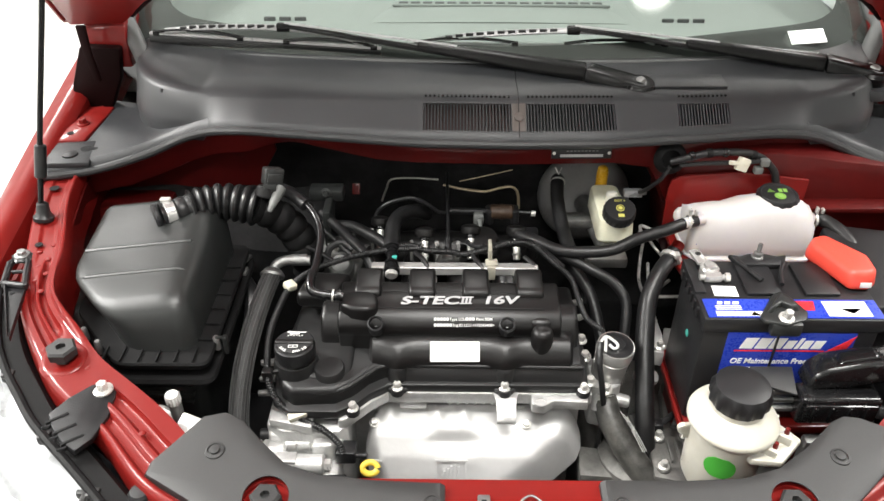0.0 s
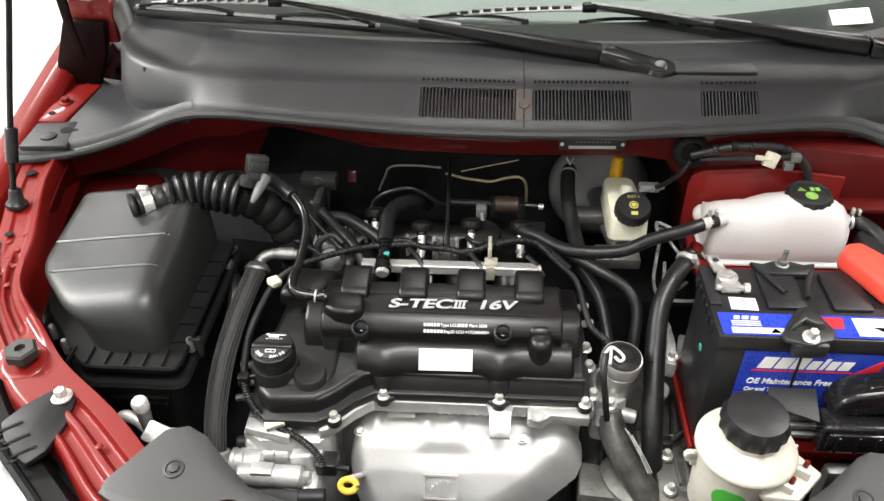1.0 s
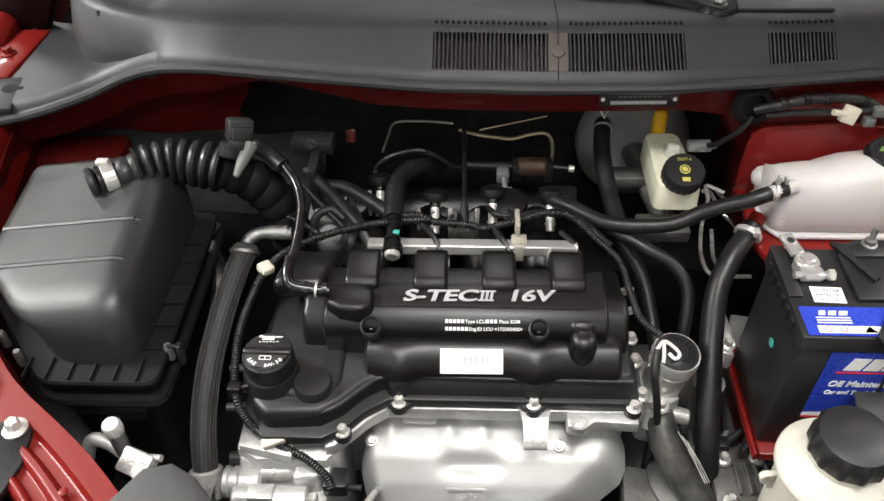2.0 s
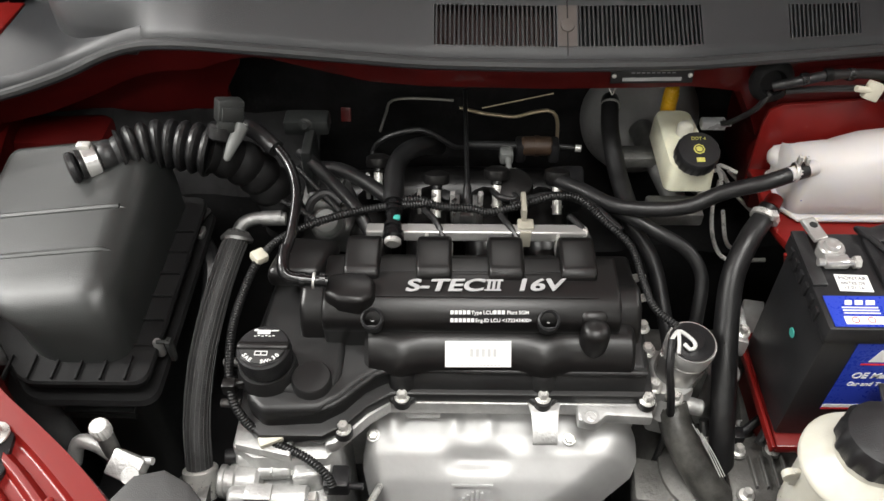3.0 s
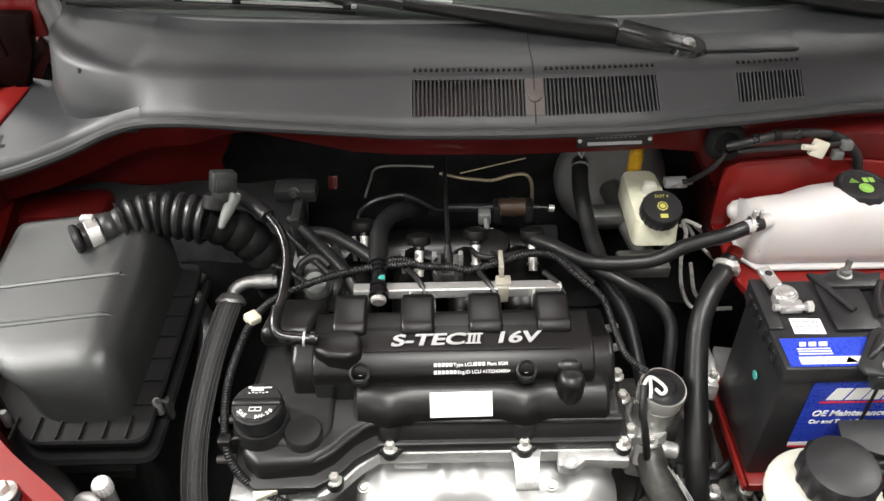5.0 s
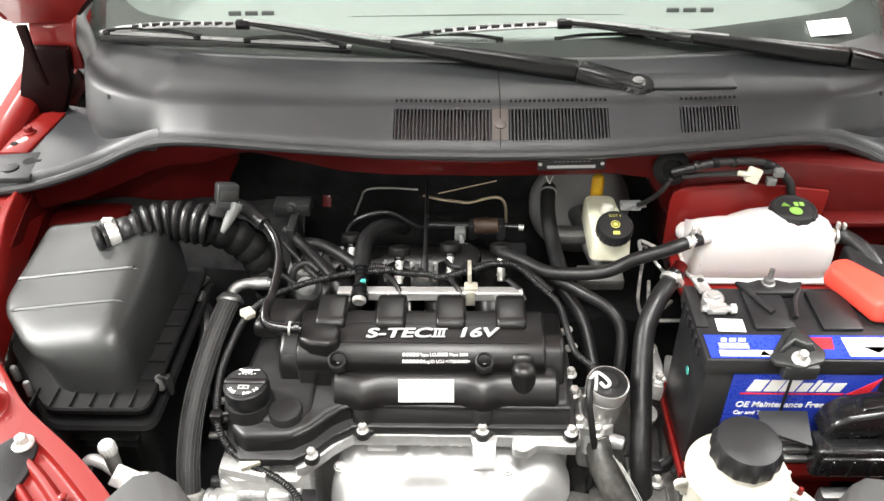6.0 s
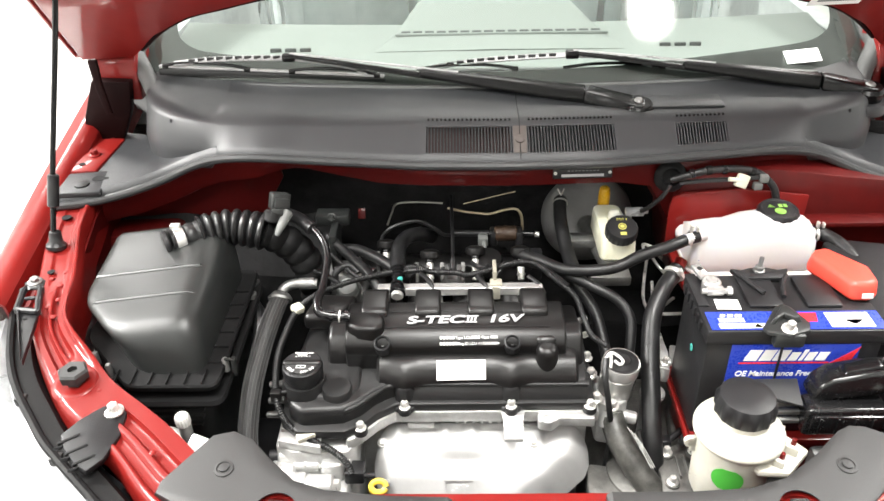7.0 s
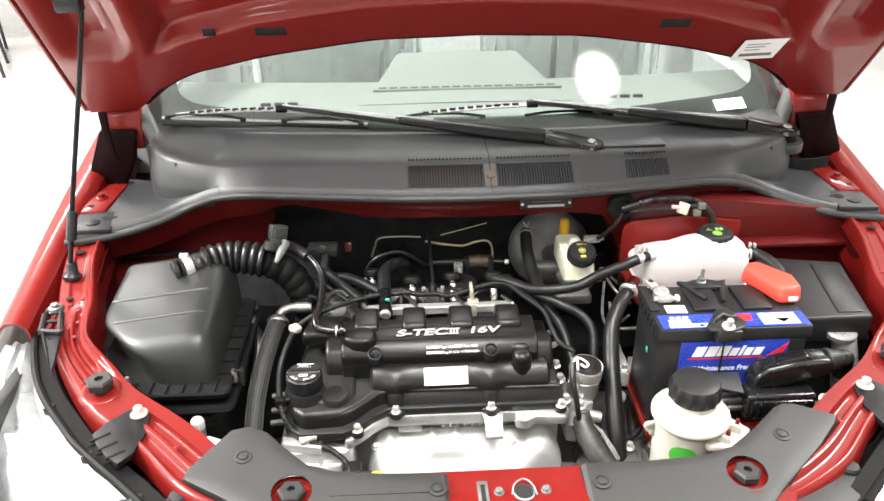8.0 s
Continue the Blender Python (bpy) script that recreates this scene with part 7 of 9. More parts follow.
def build_service_port():
    t = thing("service_port", (-0.48, 0.77, 0.70), "white-capped refrigerant service port on a bent pipe", "service port")
    bm = B()
    lathe(bm, (-0.484, 0.776, 0.752), [(0.0090, 0), (0.0102, 0.002), (0.0102, 0.015), (0.0085, 0.018), (0.005, 0.0185)], (0, -0.1, 1), 60, 15, 0.045, (0.001, 0.019))
    part("cap", bm, WHITEPL, t, "white ribbed plastic cap")
    bm = B()
    rod(bm, (-0.483, 0.775, 0.752), (-0.480, 0.768, 0.715), 0.009, seg=16)
    part("neck", bm, ALU_DARK, t)
    bm = B()
    tube(bm, [(-0.480, 0.768, 0.72), (-0.495, 0.772, 0.735), (-0.515, 0.775, 0.735), (-0.525, 0.765, 0.71)], 0.008, 12, 0.005)
    tube(bm, [(-0.480, 0.765, 0.715), (-0.46, 0.755, 0.70), (-0.45, 0.74, 0.66)], 0.009, 12, 0.006)
    part("pipe", bm, ALU, t)
    bm = B()
    box(bm, -0.018, 0.018, -0.014, 0.014, -0.010, 0.010, 0.003, m=pose(-0.455, 0.747, 0.735, 25, 5, -20))
    rod(bm, (-0.448, 0.738, 0.735), (-0.446, 0.732, 0.744), 0.010, 0.009)
    rod(bm, (-0.44, 0.752, 0.74), (-0.428, 0.75, 0.742), 0.004)
    part("block", bm, ALU, t, "bright alloy pipe block")


build_airbox()
build_intake()
build_service_port()


# ---- battery, tanks and fuse box ----
def build_battery():
    t = thing("battery", (0.37, 0.92, 0.66), "black car battery with blue labels and a hold-down bracket", "battery")
    bm = B()
    box(bm, 0.250, 0.492, 0.838, 0.966, 0.665, 0.842, 0.004, 2)
    case = part("case", bm, BLACK, t, "black polypropylene case")
    bm = B()
    box(bm, 0.246, 0.496, 0.834, 0.970, 0.838, 0.8625, 0.004, 2)
    lid = part("lid", bm, BLACK, t)
    for x in (0.318, 0.40):
        bm = B()
        box(bm, x, x + 0.05, 0.885, 0.958, 0.8615, 0.868, 0.003)
        part("vent_bar", bm, BLACK, lid)
    bm = B()
    box(bm, 0.246, 0.262, 0.89, 0.970, 0.8615, 0.866, 0.002)
    part("edge_bar", bm, BLACK, lid)
    bm = B()
    for k in range(6):
        box(bm, 0.2435, 0.2465, 0.86 + 0.017 * k, 0.868 + 0.017 * k, 0.843, 0.858, 0.0005)
    part("side_teeth", bm, BLACK, lid)
    # front label
    m = plate_frame((0.284, 0.8375, 0.722), (1, 0, 0), (0, 0, 1))
    bm = B()
    flat(bm, m, 0.0, 0.178, 0.0, 0.115, 0.0006, 0.0006)
    lab = part("front_label", bm, BLUE, t, "blue printed front label")
    bm = B()
    flat(bm, m, 0.0, 0.178, 0.003, 0.009, 0.0014, 0.0004)
    part("white_line", bm, PRINT, lab)
    bm = B()
    flat(bm, m, 0.0, 0.178, -0.0005, 0.003, 0.0014, 0.0004)
    part("red_line", bm, LABELRED, lab)
    bm = B()
    flat(bm, m, 0.014, 0.140, 0.0805, 0.0830, 0.0014, 0.0004)
    part("red_line", bm, LABELRED, lab)
    tri = B()
    for x, y in ((0.142, 0.0805), (0.168, 0.0805), (0.1785, 0.110), (0.166, 0.096)):
        for h in (0.0009, 0.0018):
            tri.verts.new(m @ V(x, y, h))
    bmesh.ops.convex_hull(tri, input=tri.verts)
    part("red_corner", add(B(), tri), LABELRED, lab)
    # the maker's mark as plain slanted shapes
    for x, w, h in ((0.020, 0.018, 0.0195), (0.041, 0.017, 0.0195), (0.060, 0.018, 0.0195), (0.081, 0.0125, 0.0150), (0.0965, 0.0055, 0.0195), (0.1045, 0.012, 0.0150), (0.1195, 0.014, 0.0150)):
        bm = B()
        flat(bm, m, x, x + w, 0.0860, 0.0860 + h, 0.0014, 0.0004, h * 0.35)
        part("maker_mark", bm, PRINT, lab, "plain white slanted shape of a maker's mark")
    letters("OE Maintenance Free", 0.0135, m @ Matrix.Translation((0.012, 0.0575, 0.0014)), PRINT, lab, shear=0.15, bold=0.0003, depth=0.0003, stretch=0.92)
    letters("Car and Truck Battery", 0.0090, m @ Matrix.Translation((0.012, 0.0440, 0.0014)), PRINT, lab, shear=0.15, bold=0.0002, depth=0.0003, stretch=0.92)
    # top strip
    m2 = plate_frame((0.252, 0.837, 0.8625), (1, 0, 0), (0, 1, 0))
    bm = B()
    flat(bm, m2, 0.0, 0.240, 0.0, 0.040, 0.0006, 0.0006)
    strip = part("top_label", bm, BLUE, t, "blue strip label with white warning panels")
    bm = B()
    flat(bm, m2, 0.012, 0.085, 0.003, 0.013, 0.0012, 0.0004)
    part("white_panel", bm, PRINT, strip)
    bm = B()
    flat(bm, m2, 0.165, 0.225, 0.004, 0.036, 0.0012, 0.0004)
    part("white_panel", bm, PRINT, strip)
    bm = B()
    for k, (x, w) in enumerate(((0.018, 0.008), (0.028, 0.009), (0.039, 0.010))):
        flat(bm, m2, x, x + w - 0.001, 0.028, 0.034, 0.0012, 0.0004, 0.002)
    for k in range(3):
        flat(bm, m2, 0.014, 0.05, 0.0165 + 0.0036 * k, 0.018 + 0.0036 * k, 0.0012, 0.0004)
    part("print_bar", bm, PRINT, strip)
    bm = B()
    flat(bm, m2, 0.115, 0.150, 0.016, 0.036, 0.0012, 0.0004, 0.004)
    part("red_panel", bm, LABELRED, strip)
    bm = B()
    for x in (0.022, 0.038):
        for q in range(12):
            a = q * math.pi / 6
            flat(bm, m2 @ Matrix.Translation((x, 0.008, 0)) @ Matrix.Rotation(a, 4, "Z"), 0.003, 0.0037, -0.001, 0.001, 0.0018, 0.0003)
    part("ring_symbol", bm, LABELRED, strip)
    tri = B()
    for pts, mm in ((((0.185, 0.020), (0.215, 0.020), (0.200, 0.009)), GREYPRINT), (((0.058, 0.004), (0.072, 0.004), (0.065, 0.0125)), YPRINT)):
        tri = B()
        tri.faces.new([tri.verts.new(m2 @ V(x, y, 0.0019)) for x, y in pts])
        bmesh.ops.solidify(tri, geom=tri.faces[:], thickness=0.0003)
        part("triangle_symbol", add(B(), tri), mm, strip)
    # small white sticker
    m3 = plate_frame((0.272, 0.884, 0.8625), (1, -0.04, 0), (0.04, 1, 0))
    bm = B()
    flat(bm, m3, 0.0, 0.034, 0.0, 0.023, 0.0006, 0.0005)
    st = part("sticker", bm, WHITE, t, "small white printed sticker")
    letters("MONTAR", 0.0066, m3 @ Matrix.Translation((0.003, 0.0155, 0.0014)), GREYPRINT, st, depth=0.0002)
    letters("ANTES DE", 0.0056, m3 @ Matrix.Translation((0.003, 0.009, 0.0014)), GREYPRINT, st, depth=0.0002)
    letters("13 01 16", 0.0058, m3 @ Matrix.Translation((0.005, 0.0028, 0.0014)), GREYPRINT, st, depth=0.0002)
    # negative clamp
    bm = B()
    lathe(bm, (0.276, 0.935, 0.863), [(0.014, 0), (0.014, 0.012), (0.0125, 0.014), (0.009, 0.014), (0.008, 0.018), (0.006, 0.019)], (0, 0, 1), 22)
    box(bm, 0.264, 0.290, 0.912, 0.926, 0.864, 0.876, 0.003)
    rod(bm, (0.258, 0.918, 0.870), (0.297, 0.918, 0.870), 0.0045, seg=10)
    prism(bm, [(0.262, 0.945), (0.278, 0.95), (0.272, 0.982), (0.256, 0.978)], "z", 0.870, 0.876, 0.002)
    cl = part("terminal_clamp", bm, CHROME, t, "bright cast terminal clamp")
    bm = B()
    lathe(bm, (0.295, 0.918, 0.870), [(0.007, 0), (0.007, 0.006)], (1, 0, 0), 6)
    part("nut", bm, STEEL, cl)
    bm = B()
    lathe(bm, (0.267, 0.968, 0.876), [(0.0045, 0), (0.0045, 0.0006)], (0, 0, 1), 12)
    part("hole", bm, DARK, cl)
    bm = B()
    lathe(bm, (0.276, 0.935, 0.8768), [(0.0085, 0), (0.008, 0.004), (0.005, 0.005)], (0, 0, 1), 20)
    part("post", bm, ALU_DARK, cl, "dull lead post")
    # hold-down bracket over the front edge
    bm = B()
    prism(bm, [(0.362, 0.887), (0.372, 0.880), (0.387, 0.842), (0.380, 0.826), (0.350, 0.815), (0.322, 0.822), (0.318, 0.833), (0.350, 0.880)], "z", 0.8642, 0.871, 0.003, 2)
    prism(bm, [(0.361, 0.878), (0.368, 0.872), (0.377, 0.843), (0.366, 0.840), (0.352, 0.852), (0.336, 0.838), (0.328, 0.838), (0.353, 0.873)], "z", 0.869, 0.880, 0.004, 3, taper=0.75)
    box(bm, 0.332, 0.374, 0.8165, 0.832, 0.846, 0.868, 0.004)
    hd = part("hold_down", bm, AIRBOX, t, "dark grey moulded hold-down bracket")
    bm = B()
    bolt(bm, (0.352, 0.828, 0.870), (0, -0.25, 1), 0.0062, 0.012, 1.7)
    part("nut", bm, STEEL, hd)
    bm = B()
    box(bm, 0.352, 0.355, 0.8335, 0.8365, 0.68, 0.86, 0.0005)
    part("tie_rod", bm, BLACK, hd)
    bm = B()
    prism(bm, [(0.325, 0.948), (0.39, 0.948), (0.402, 0.974), (0.385, 0.970), (0.37, 0.976), (0.345, 0.976), (0.330, 0.970), (0.314, 0.974)], "z", 0.863, 0.872, 0.003)
    rear = part("rear_hold_down", bm, BLACK, t)
    bm = B()
    rod(bm, (0.355, 0.966, 0.868), (0.357, 0.969, 0.894), 0.0034, seg=12)
    lathe(bm, (0.355, 0.966, 0.872), [(0.009, 0), (0.009, 0.002), (0.0065, 0.003), (0.0065, 0.008)], (0, 0, 1), 12)
    part("stud", bm, ALU_DARK, rear)
    bm = B()
    tube(bm, [(0.325, 0.955, 0.871), (0.335, 0.93, 0.872), (0.345, 0.91, 0.872)], 0.0035, 8, 0.01)
    tube(bm, [(0.392, 0.955, 0.871), (0.378, 0.93, 0.872), (0.37, 0.90, 0.872)], 0.0035, 8, 0.01)
    part("strap", bm, BLACK, rear)
    # red terminal cover
    bm = B()
    prism(bm, [(0.428, 0.976), (0.440, 0.998), (0.462, 1.004), (0.509, 0.946), (0.507, 0.905), (0.492, 0.895), (0.463, 0.896), (0.450, 0.928)], "z", 0.8635, 0.894, 0.008, 3, taper=0.90)
    cov = part("terminal_cover", bm, RED_PLASTIC, t, "bright red plastic terminal cover")
    bm = B()
    box(bm, -0.008, 0.008, -0.001, 0.001, -0.004, 0.004, 0.0005, m=pose(0.485, 0.8945, 0.876, -10, 0, 0))
    part("moulded_mark", bm, WHITEPL, cov)
    bm = B()
    lathe(bm, (0.2475, 0.888, 0.79), [(0.0058, 0), (0.0055, 0.0010)], (-1, 0, 0), 20)
    part("green_mark", bm, TEAL, case)
    # tray
    tr = thing("battery_tray", (0.37, 0.92, 0.6), "red painted steel battery tray", "tray")
    bm = B()
    box(bm, 0.2495, 0.51, 0.822, 0.99, 0.648, 0.664, 0.004)
    box(bm, 0.243, 0.2475, 0.820, 0.99, 0.655, 0.667, 0.001)
    box(bm, 0.26, 0.48, 0.86, 0.97, 0.5, 0.65, 0.01)
    part("pan", bm, RED, tr)


def build_tank():
    t = thing("coolant_tank", (0.39, 1.11, 0.79), "milky white plastic coolant expansion tank", "tank")
    # one blow-moulded body: a rounded section whose top rises in two steps towards the cap
    rows = []
    n = 44
    for k in range(n + 1):
        u = k / n
        x = 0.287 + 0.201 * u
        top = interp(x, [0.287, 0.30, 0.33, 0.344, 0.362, 0.385, 0.41, 0.45, 0.47, 0.488], [0.868, 0.877, 0.880, 0.880, 0.884, 0.890, 0.893, 0.892, 0.884, 0.868])
        back = interp(x, [0.287, 0.30, 0.33, 0.346, 0.356, 0.38, 0.42, 0.46, 0.488], [0.832, 0.843, 0.850, 0.851, 0.857, 0.866, 0.872, 0.866, 0.848])
        inset = 0.012 * (max(0, 1 - u / 0.07) ** 2 + max(0, 1 - (1 - u) / 0.07) ** 2)
        y0, y1 = 1.062 + inset, 1.156 - inset
        rows.append([V(x, y0 + 0.004, 0.801), V(x, y0, 0.806), V(x, y0 - 0.0015, 0.820), V(x, y0 - 0.0005, 0.838), V(x, y0 + 0.003, 0.852), V(x, y0 + 0.009, top - 0.0135),
                     V(x, y0 + 0.018, top - 0.0055), V(x, y0 + 0.030, top - 0.0012), V(x, y0 + 0.044, top), V(x, y0 + 0.064, (top * 2 + back) / 3), V(x, y1 - 0.010, back + 0.003), V(x, y1 - 0.002, back - 0.005),
                     V(x, y1, back - 0.014), V(x, y1, 0.812), V(x, y1 - 0.004, 0.801)])
    bm = sheet(B(), rows)
    for r in (rows[0], rows[-1]):
        bm.faces.new([bm.verts.new(p) for p in r])
    bmesh.ops.remove_doubles(bm, verts=bm.verts, dist=0.00001)
    bmesh.ops.holes_fill(bm, edges=bm.edges[:], sides=0)
    bmesh.ops.recalc_face_normals(bm, faces=bm.faces)
    body = part("body", bm, TANK, t, "translucent milky body", sharp=0.9)
    bm = B()
    prism(bm, [(0.300, 1.0555), (0.480, 1.0555), (0.490, 1.064), (0.490, 1.150), (0.478, 1.160), (0.300, 1.160), (0.283, 1.146), (0.284, 1.075)], "z", 0.7955, 0.8025, 0.003, 3)
    part("bottom_flange", bm, TANK, body)
    bm = B()
    lathe(bm, (0.2885, 1.144, 0.829), [(0.016, -0.008), (0.014, 0.002), (0.008, 0.008), (0.001, 0.010)], (-1, 0, 0), 18)
    part("corner_bulge", bm, TANK, body)
    c = V(0.4305, 1.113, 0.8665)
    bm = B()
    lathe(bm, c + V(0, 0, -0.012), [(0.0235, 0), (0.0235, 0.014)], (0, -0.05, 1), 28)
    part("neck", bm, TANK, body)
    bm = B()
    lathe(bm, c, [(0.0315, 0), (0.0335, 0.003), (0.0335, 0.023), (0.030, 0.0285), (0.027, 0.0285), (0.026, 0.027)], (0, -0.05, 1), 60, 15, 0.022, (0.001, 0.025))
    cap = part("cap", bm, BLACK, t, "black screw cap with green symbols")
    m = plate_frame(c + V(0, -0.0014, 0.0274), (1, 0, 0), (0, 1, 0.05))
    bm = B()
    tri = B()
    tri.faces.new([tri.verts.new(m @ V(x, y, 0.0008)) for x, y in ((-0.018, 0.003), (-0.004, 0.003), (-0.011, 0.013))])
    bmesh.ops.solidify(tri, geom=tri.faces[:], thickness=0.0003)
    add(bm, tri)
    flat(bm, m, 0.002, 0.008, 0.004, 0.013); flat(bm, m, 0.010, 0.016, 0.004, 0.013)
    lathe(bm, m @ V(0.0, -0.008, 0.0006), [(0.009, 0), (0.009, 0.0006), (0.0075, 0.0006), (0.0075, 0.0)], (0, -0.05, 1), 24)
    lathe(bm, m @ V(0.0, -0.008, 0.0006), [(0.005, 0), (0.005, 0.0006)], (0, -0.05, 1), 18)
    part("symbol", bm, GPRINT, cap)
    bm = B()
    rod(bm, (0.304, 1.074, 0.869), (0.270, 1.061, 0.868), 0.0095, 0.0090, 16)
    part("spout", bm, TANK, body)
    bm = B()
    rod(bm, (0.478, 1.117, 0.846), (0.518, 1.115, 0.840), 0.0105, 0.0095, 16)
    part("spout", bm, TANK, body)
    for x, y, z in ((0.282, 1.065, 0.8685), (0.508, 1.1155, 0.8415)):
        bm = B()
        lathe(bm, (x - 0.006, y, z), [(0.0122, 0), (0.0126, 0.001), (0.0126, 0.003), (0.0122, 0.004), (0.0110, 0.004), (0.0110, 0)], (1, 0, 0), 20)
        box(bm, x - 0.006, x - 0.002, y - 0.004, y + 0.004, z + 0.013, z + 0.024, 0.001)
        box(bm, x + 0.003, x + 0.007, y - 0.004, y + 0.004, z + 0.013, z + 0.022, 0.001)
        tagged(part("hose_clip", bm, STEEL), "bright spring hose clip on the coolant tank", "hose clip", "tank hose clips")
    bm = B()
    box(bm, 0.297, 0.3025, 1.0618, 1.0632, 0.825, 0.828, 0.0005)
    part("purple_mark", bm, BLUE, body)


def build_brakes():
    t = thing("brake_booster", (0.12, 1.33, 0.75), "round black brake servo behind the engine", "brake servo")
    bm = B()
    lathe(bm, (0.158, 1.365, 0.742), [(0.075, 0), (0.088, 0.01), (0.090, 0.03), (0.086, 0.045), (0.070, 0.062), (0.03, 0.072)], (0.05, -1, 0.2), 44)
    part("drum", bm, SERVOM, t)
    bm = B()
    rod(bm, (0.150, 1.29, 0.765), (0.178, 1.12, 0.755), 0.018, 0.015, 18, 0.004)
    rod(bm, (0.165, 1.20, 0.765), (0.215, 1.16, 0.760), 0.012, 0.012, 14, 0.002)
    box(bm, 0.13, 0.20, 1.09, 1.13, 0.755, 0.775, 0.004)
    mc = part("master_cylinder", bm, ALU_DARK, t, "dull cast master cylinder")
    bm = B()
    bolt(bm, (0.098, 1.20, 0.785), (0, -0.4, 1), 0.008, 0.008)
    box(bm, 0.09, 0.16, 1.195, 1.225, 0.765, 0.783, 0.003)
    part("flange", bm, ALU_DARK, mc)
    r = thing("brake_reservoir", (0.18, 1.18, 0.785), "yellowed white brake fluid reservoir with a black cap", "reservoir")
    bm = B()
    loft_box(bm, [(0.785, 0.152, 0.204, 1.125, 1.225, 0.010), (0.797, 0.147, 0.209, 1.112, 1.236, 0.012), (0.826, 0.148, 0.207, 1.113, 1.237, 0.012), (0.834, 0.150, 0.205, 1.115, 1.235, 0.011), (0.836, 0.154, 0.201, 1.12, 1.23, 0.008)])
    for v in bm.verts:
        v.co.x -= 0.10 * max(0, v.co.y - 1.13) * (v.co.x > 0.178)
    body = part("body", bm, BRAKEPL, r)
    bm = B()
    lathe(bm, (0.178, 1.182, 0.832), [(0.0105, 0), (0.0105, 0.015), (0.008, 0.019), (0.004, 0.0205)], (0, 0, 1), 20)
    lathe(bm, (0.181, 1.136, 0.826), [(0.022, 0), (0.022, 0.012)], (0, -0.25, 1), 24)
    part("neck", bm, CREAM, body)
    bm = B()
    lathe(bm, (0.181, 1.130, 0.836), [(0.0255, 0), (0.027, 0.002), (0.027, 0.018), (0.025, 0.0215), (0.022, 0.0215)], (0, -0.35, 1), 60, 20, 0.016, (0.001, 0.019))
    cap = part("cap", bm, BLACK, r, "black ribbed cap with yellow marking")
    n = V(0, -0.35, 1).normalized()
    cc = V(0.181, 1.130, 0.836) + n * 0.0217
    m = plate_frame(cc, (1, 0, 0), (0, 1, 0.35))
    bm = B()
    lathe(bm, cc, [(0.0072, 0), (0.0072, 0.0005)], n, 8)
    part("disc", bm, YPRINT, cap)
    bm = B()
    lathe(bm, cc + n * 0.0004, [(0.0052, 0), (0.0052, 0.0006), (0.004, 0.0006), (0.004, 0)], n, 20)
    part("ring", bm, BLACK, cap)
    bm = B()
    flat(bm, m, -0.005, 0.005, -0.0185, -0.0125, 0.0003); 
    part("book_symbol", bm, YPRINT, cap)
    letters("DOT 4", 0.0062, m @ Matrix.Translation((-0.0085, 0.0135, 0.0004)), YPRINT, cap, depth=0.0002)
    bm = B()
    box(bm, 0.20, 0.232, 1.185, 1.2, 0.838, 0.85, 0.002)
    box(bm, 0.228, 0.24, 1.189, 1.196, 0.841, 0.847, 0.001)
    part("level_plug", bm, LAMPBODY, r)
    bm = B()
    lathe(bm, (0.172, 1.252, 0.818), [(0.007, 0), (0.0105, 0.004), (0.0105, 0.030), (0.009, 0.040), (0.005, 0.043)], (0.03, 0.1, 1), 20)
    part("amber_cap", bm, AMBER, r, "translucent amber plastic cap")
    # vacuum hose on the servo
    h = thing("vacuum_hose", (0.09, 1.25, 0.8), "black vacuum hose with a wire spring clip", "hose")
    bm = B()
    tube(bm, [(0.098, 1.285, 0.815), (0.094, 1.262, 0.822), (0.092, 1.225, 0.805), (0.098, 1.17, 0.78), (0.11, 1.10, 0.76)], 0.0125, 14, 0.008)
    part("hose", bm, RUBBER, h)
    bm = B()
    for a in (-0.5, 0.5):
        rod(bm, (0.096, 1.268, 0.836), (0.096 + 0.012 * a, 1.276, 0.846), 0.0012, seg=6)
    lathe(bm, (0.095, 1.262, 0.822), [(0.0135, 0), (0.0135, 0.003)], (0.1, 0.9, 0.3), 18)
    part("clip", bm, STEEL, h)


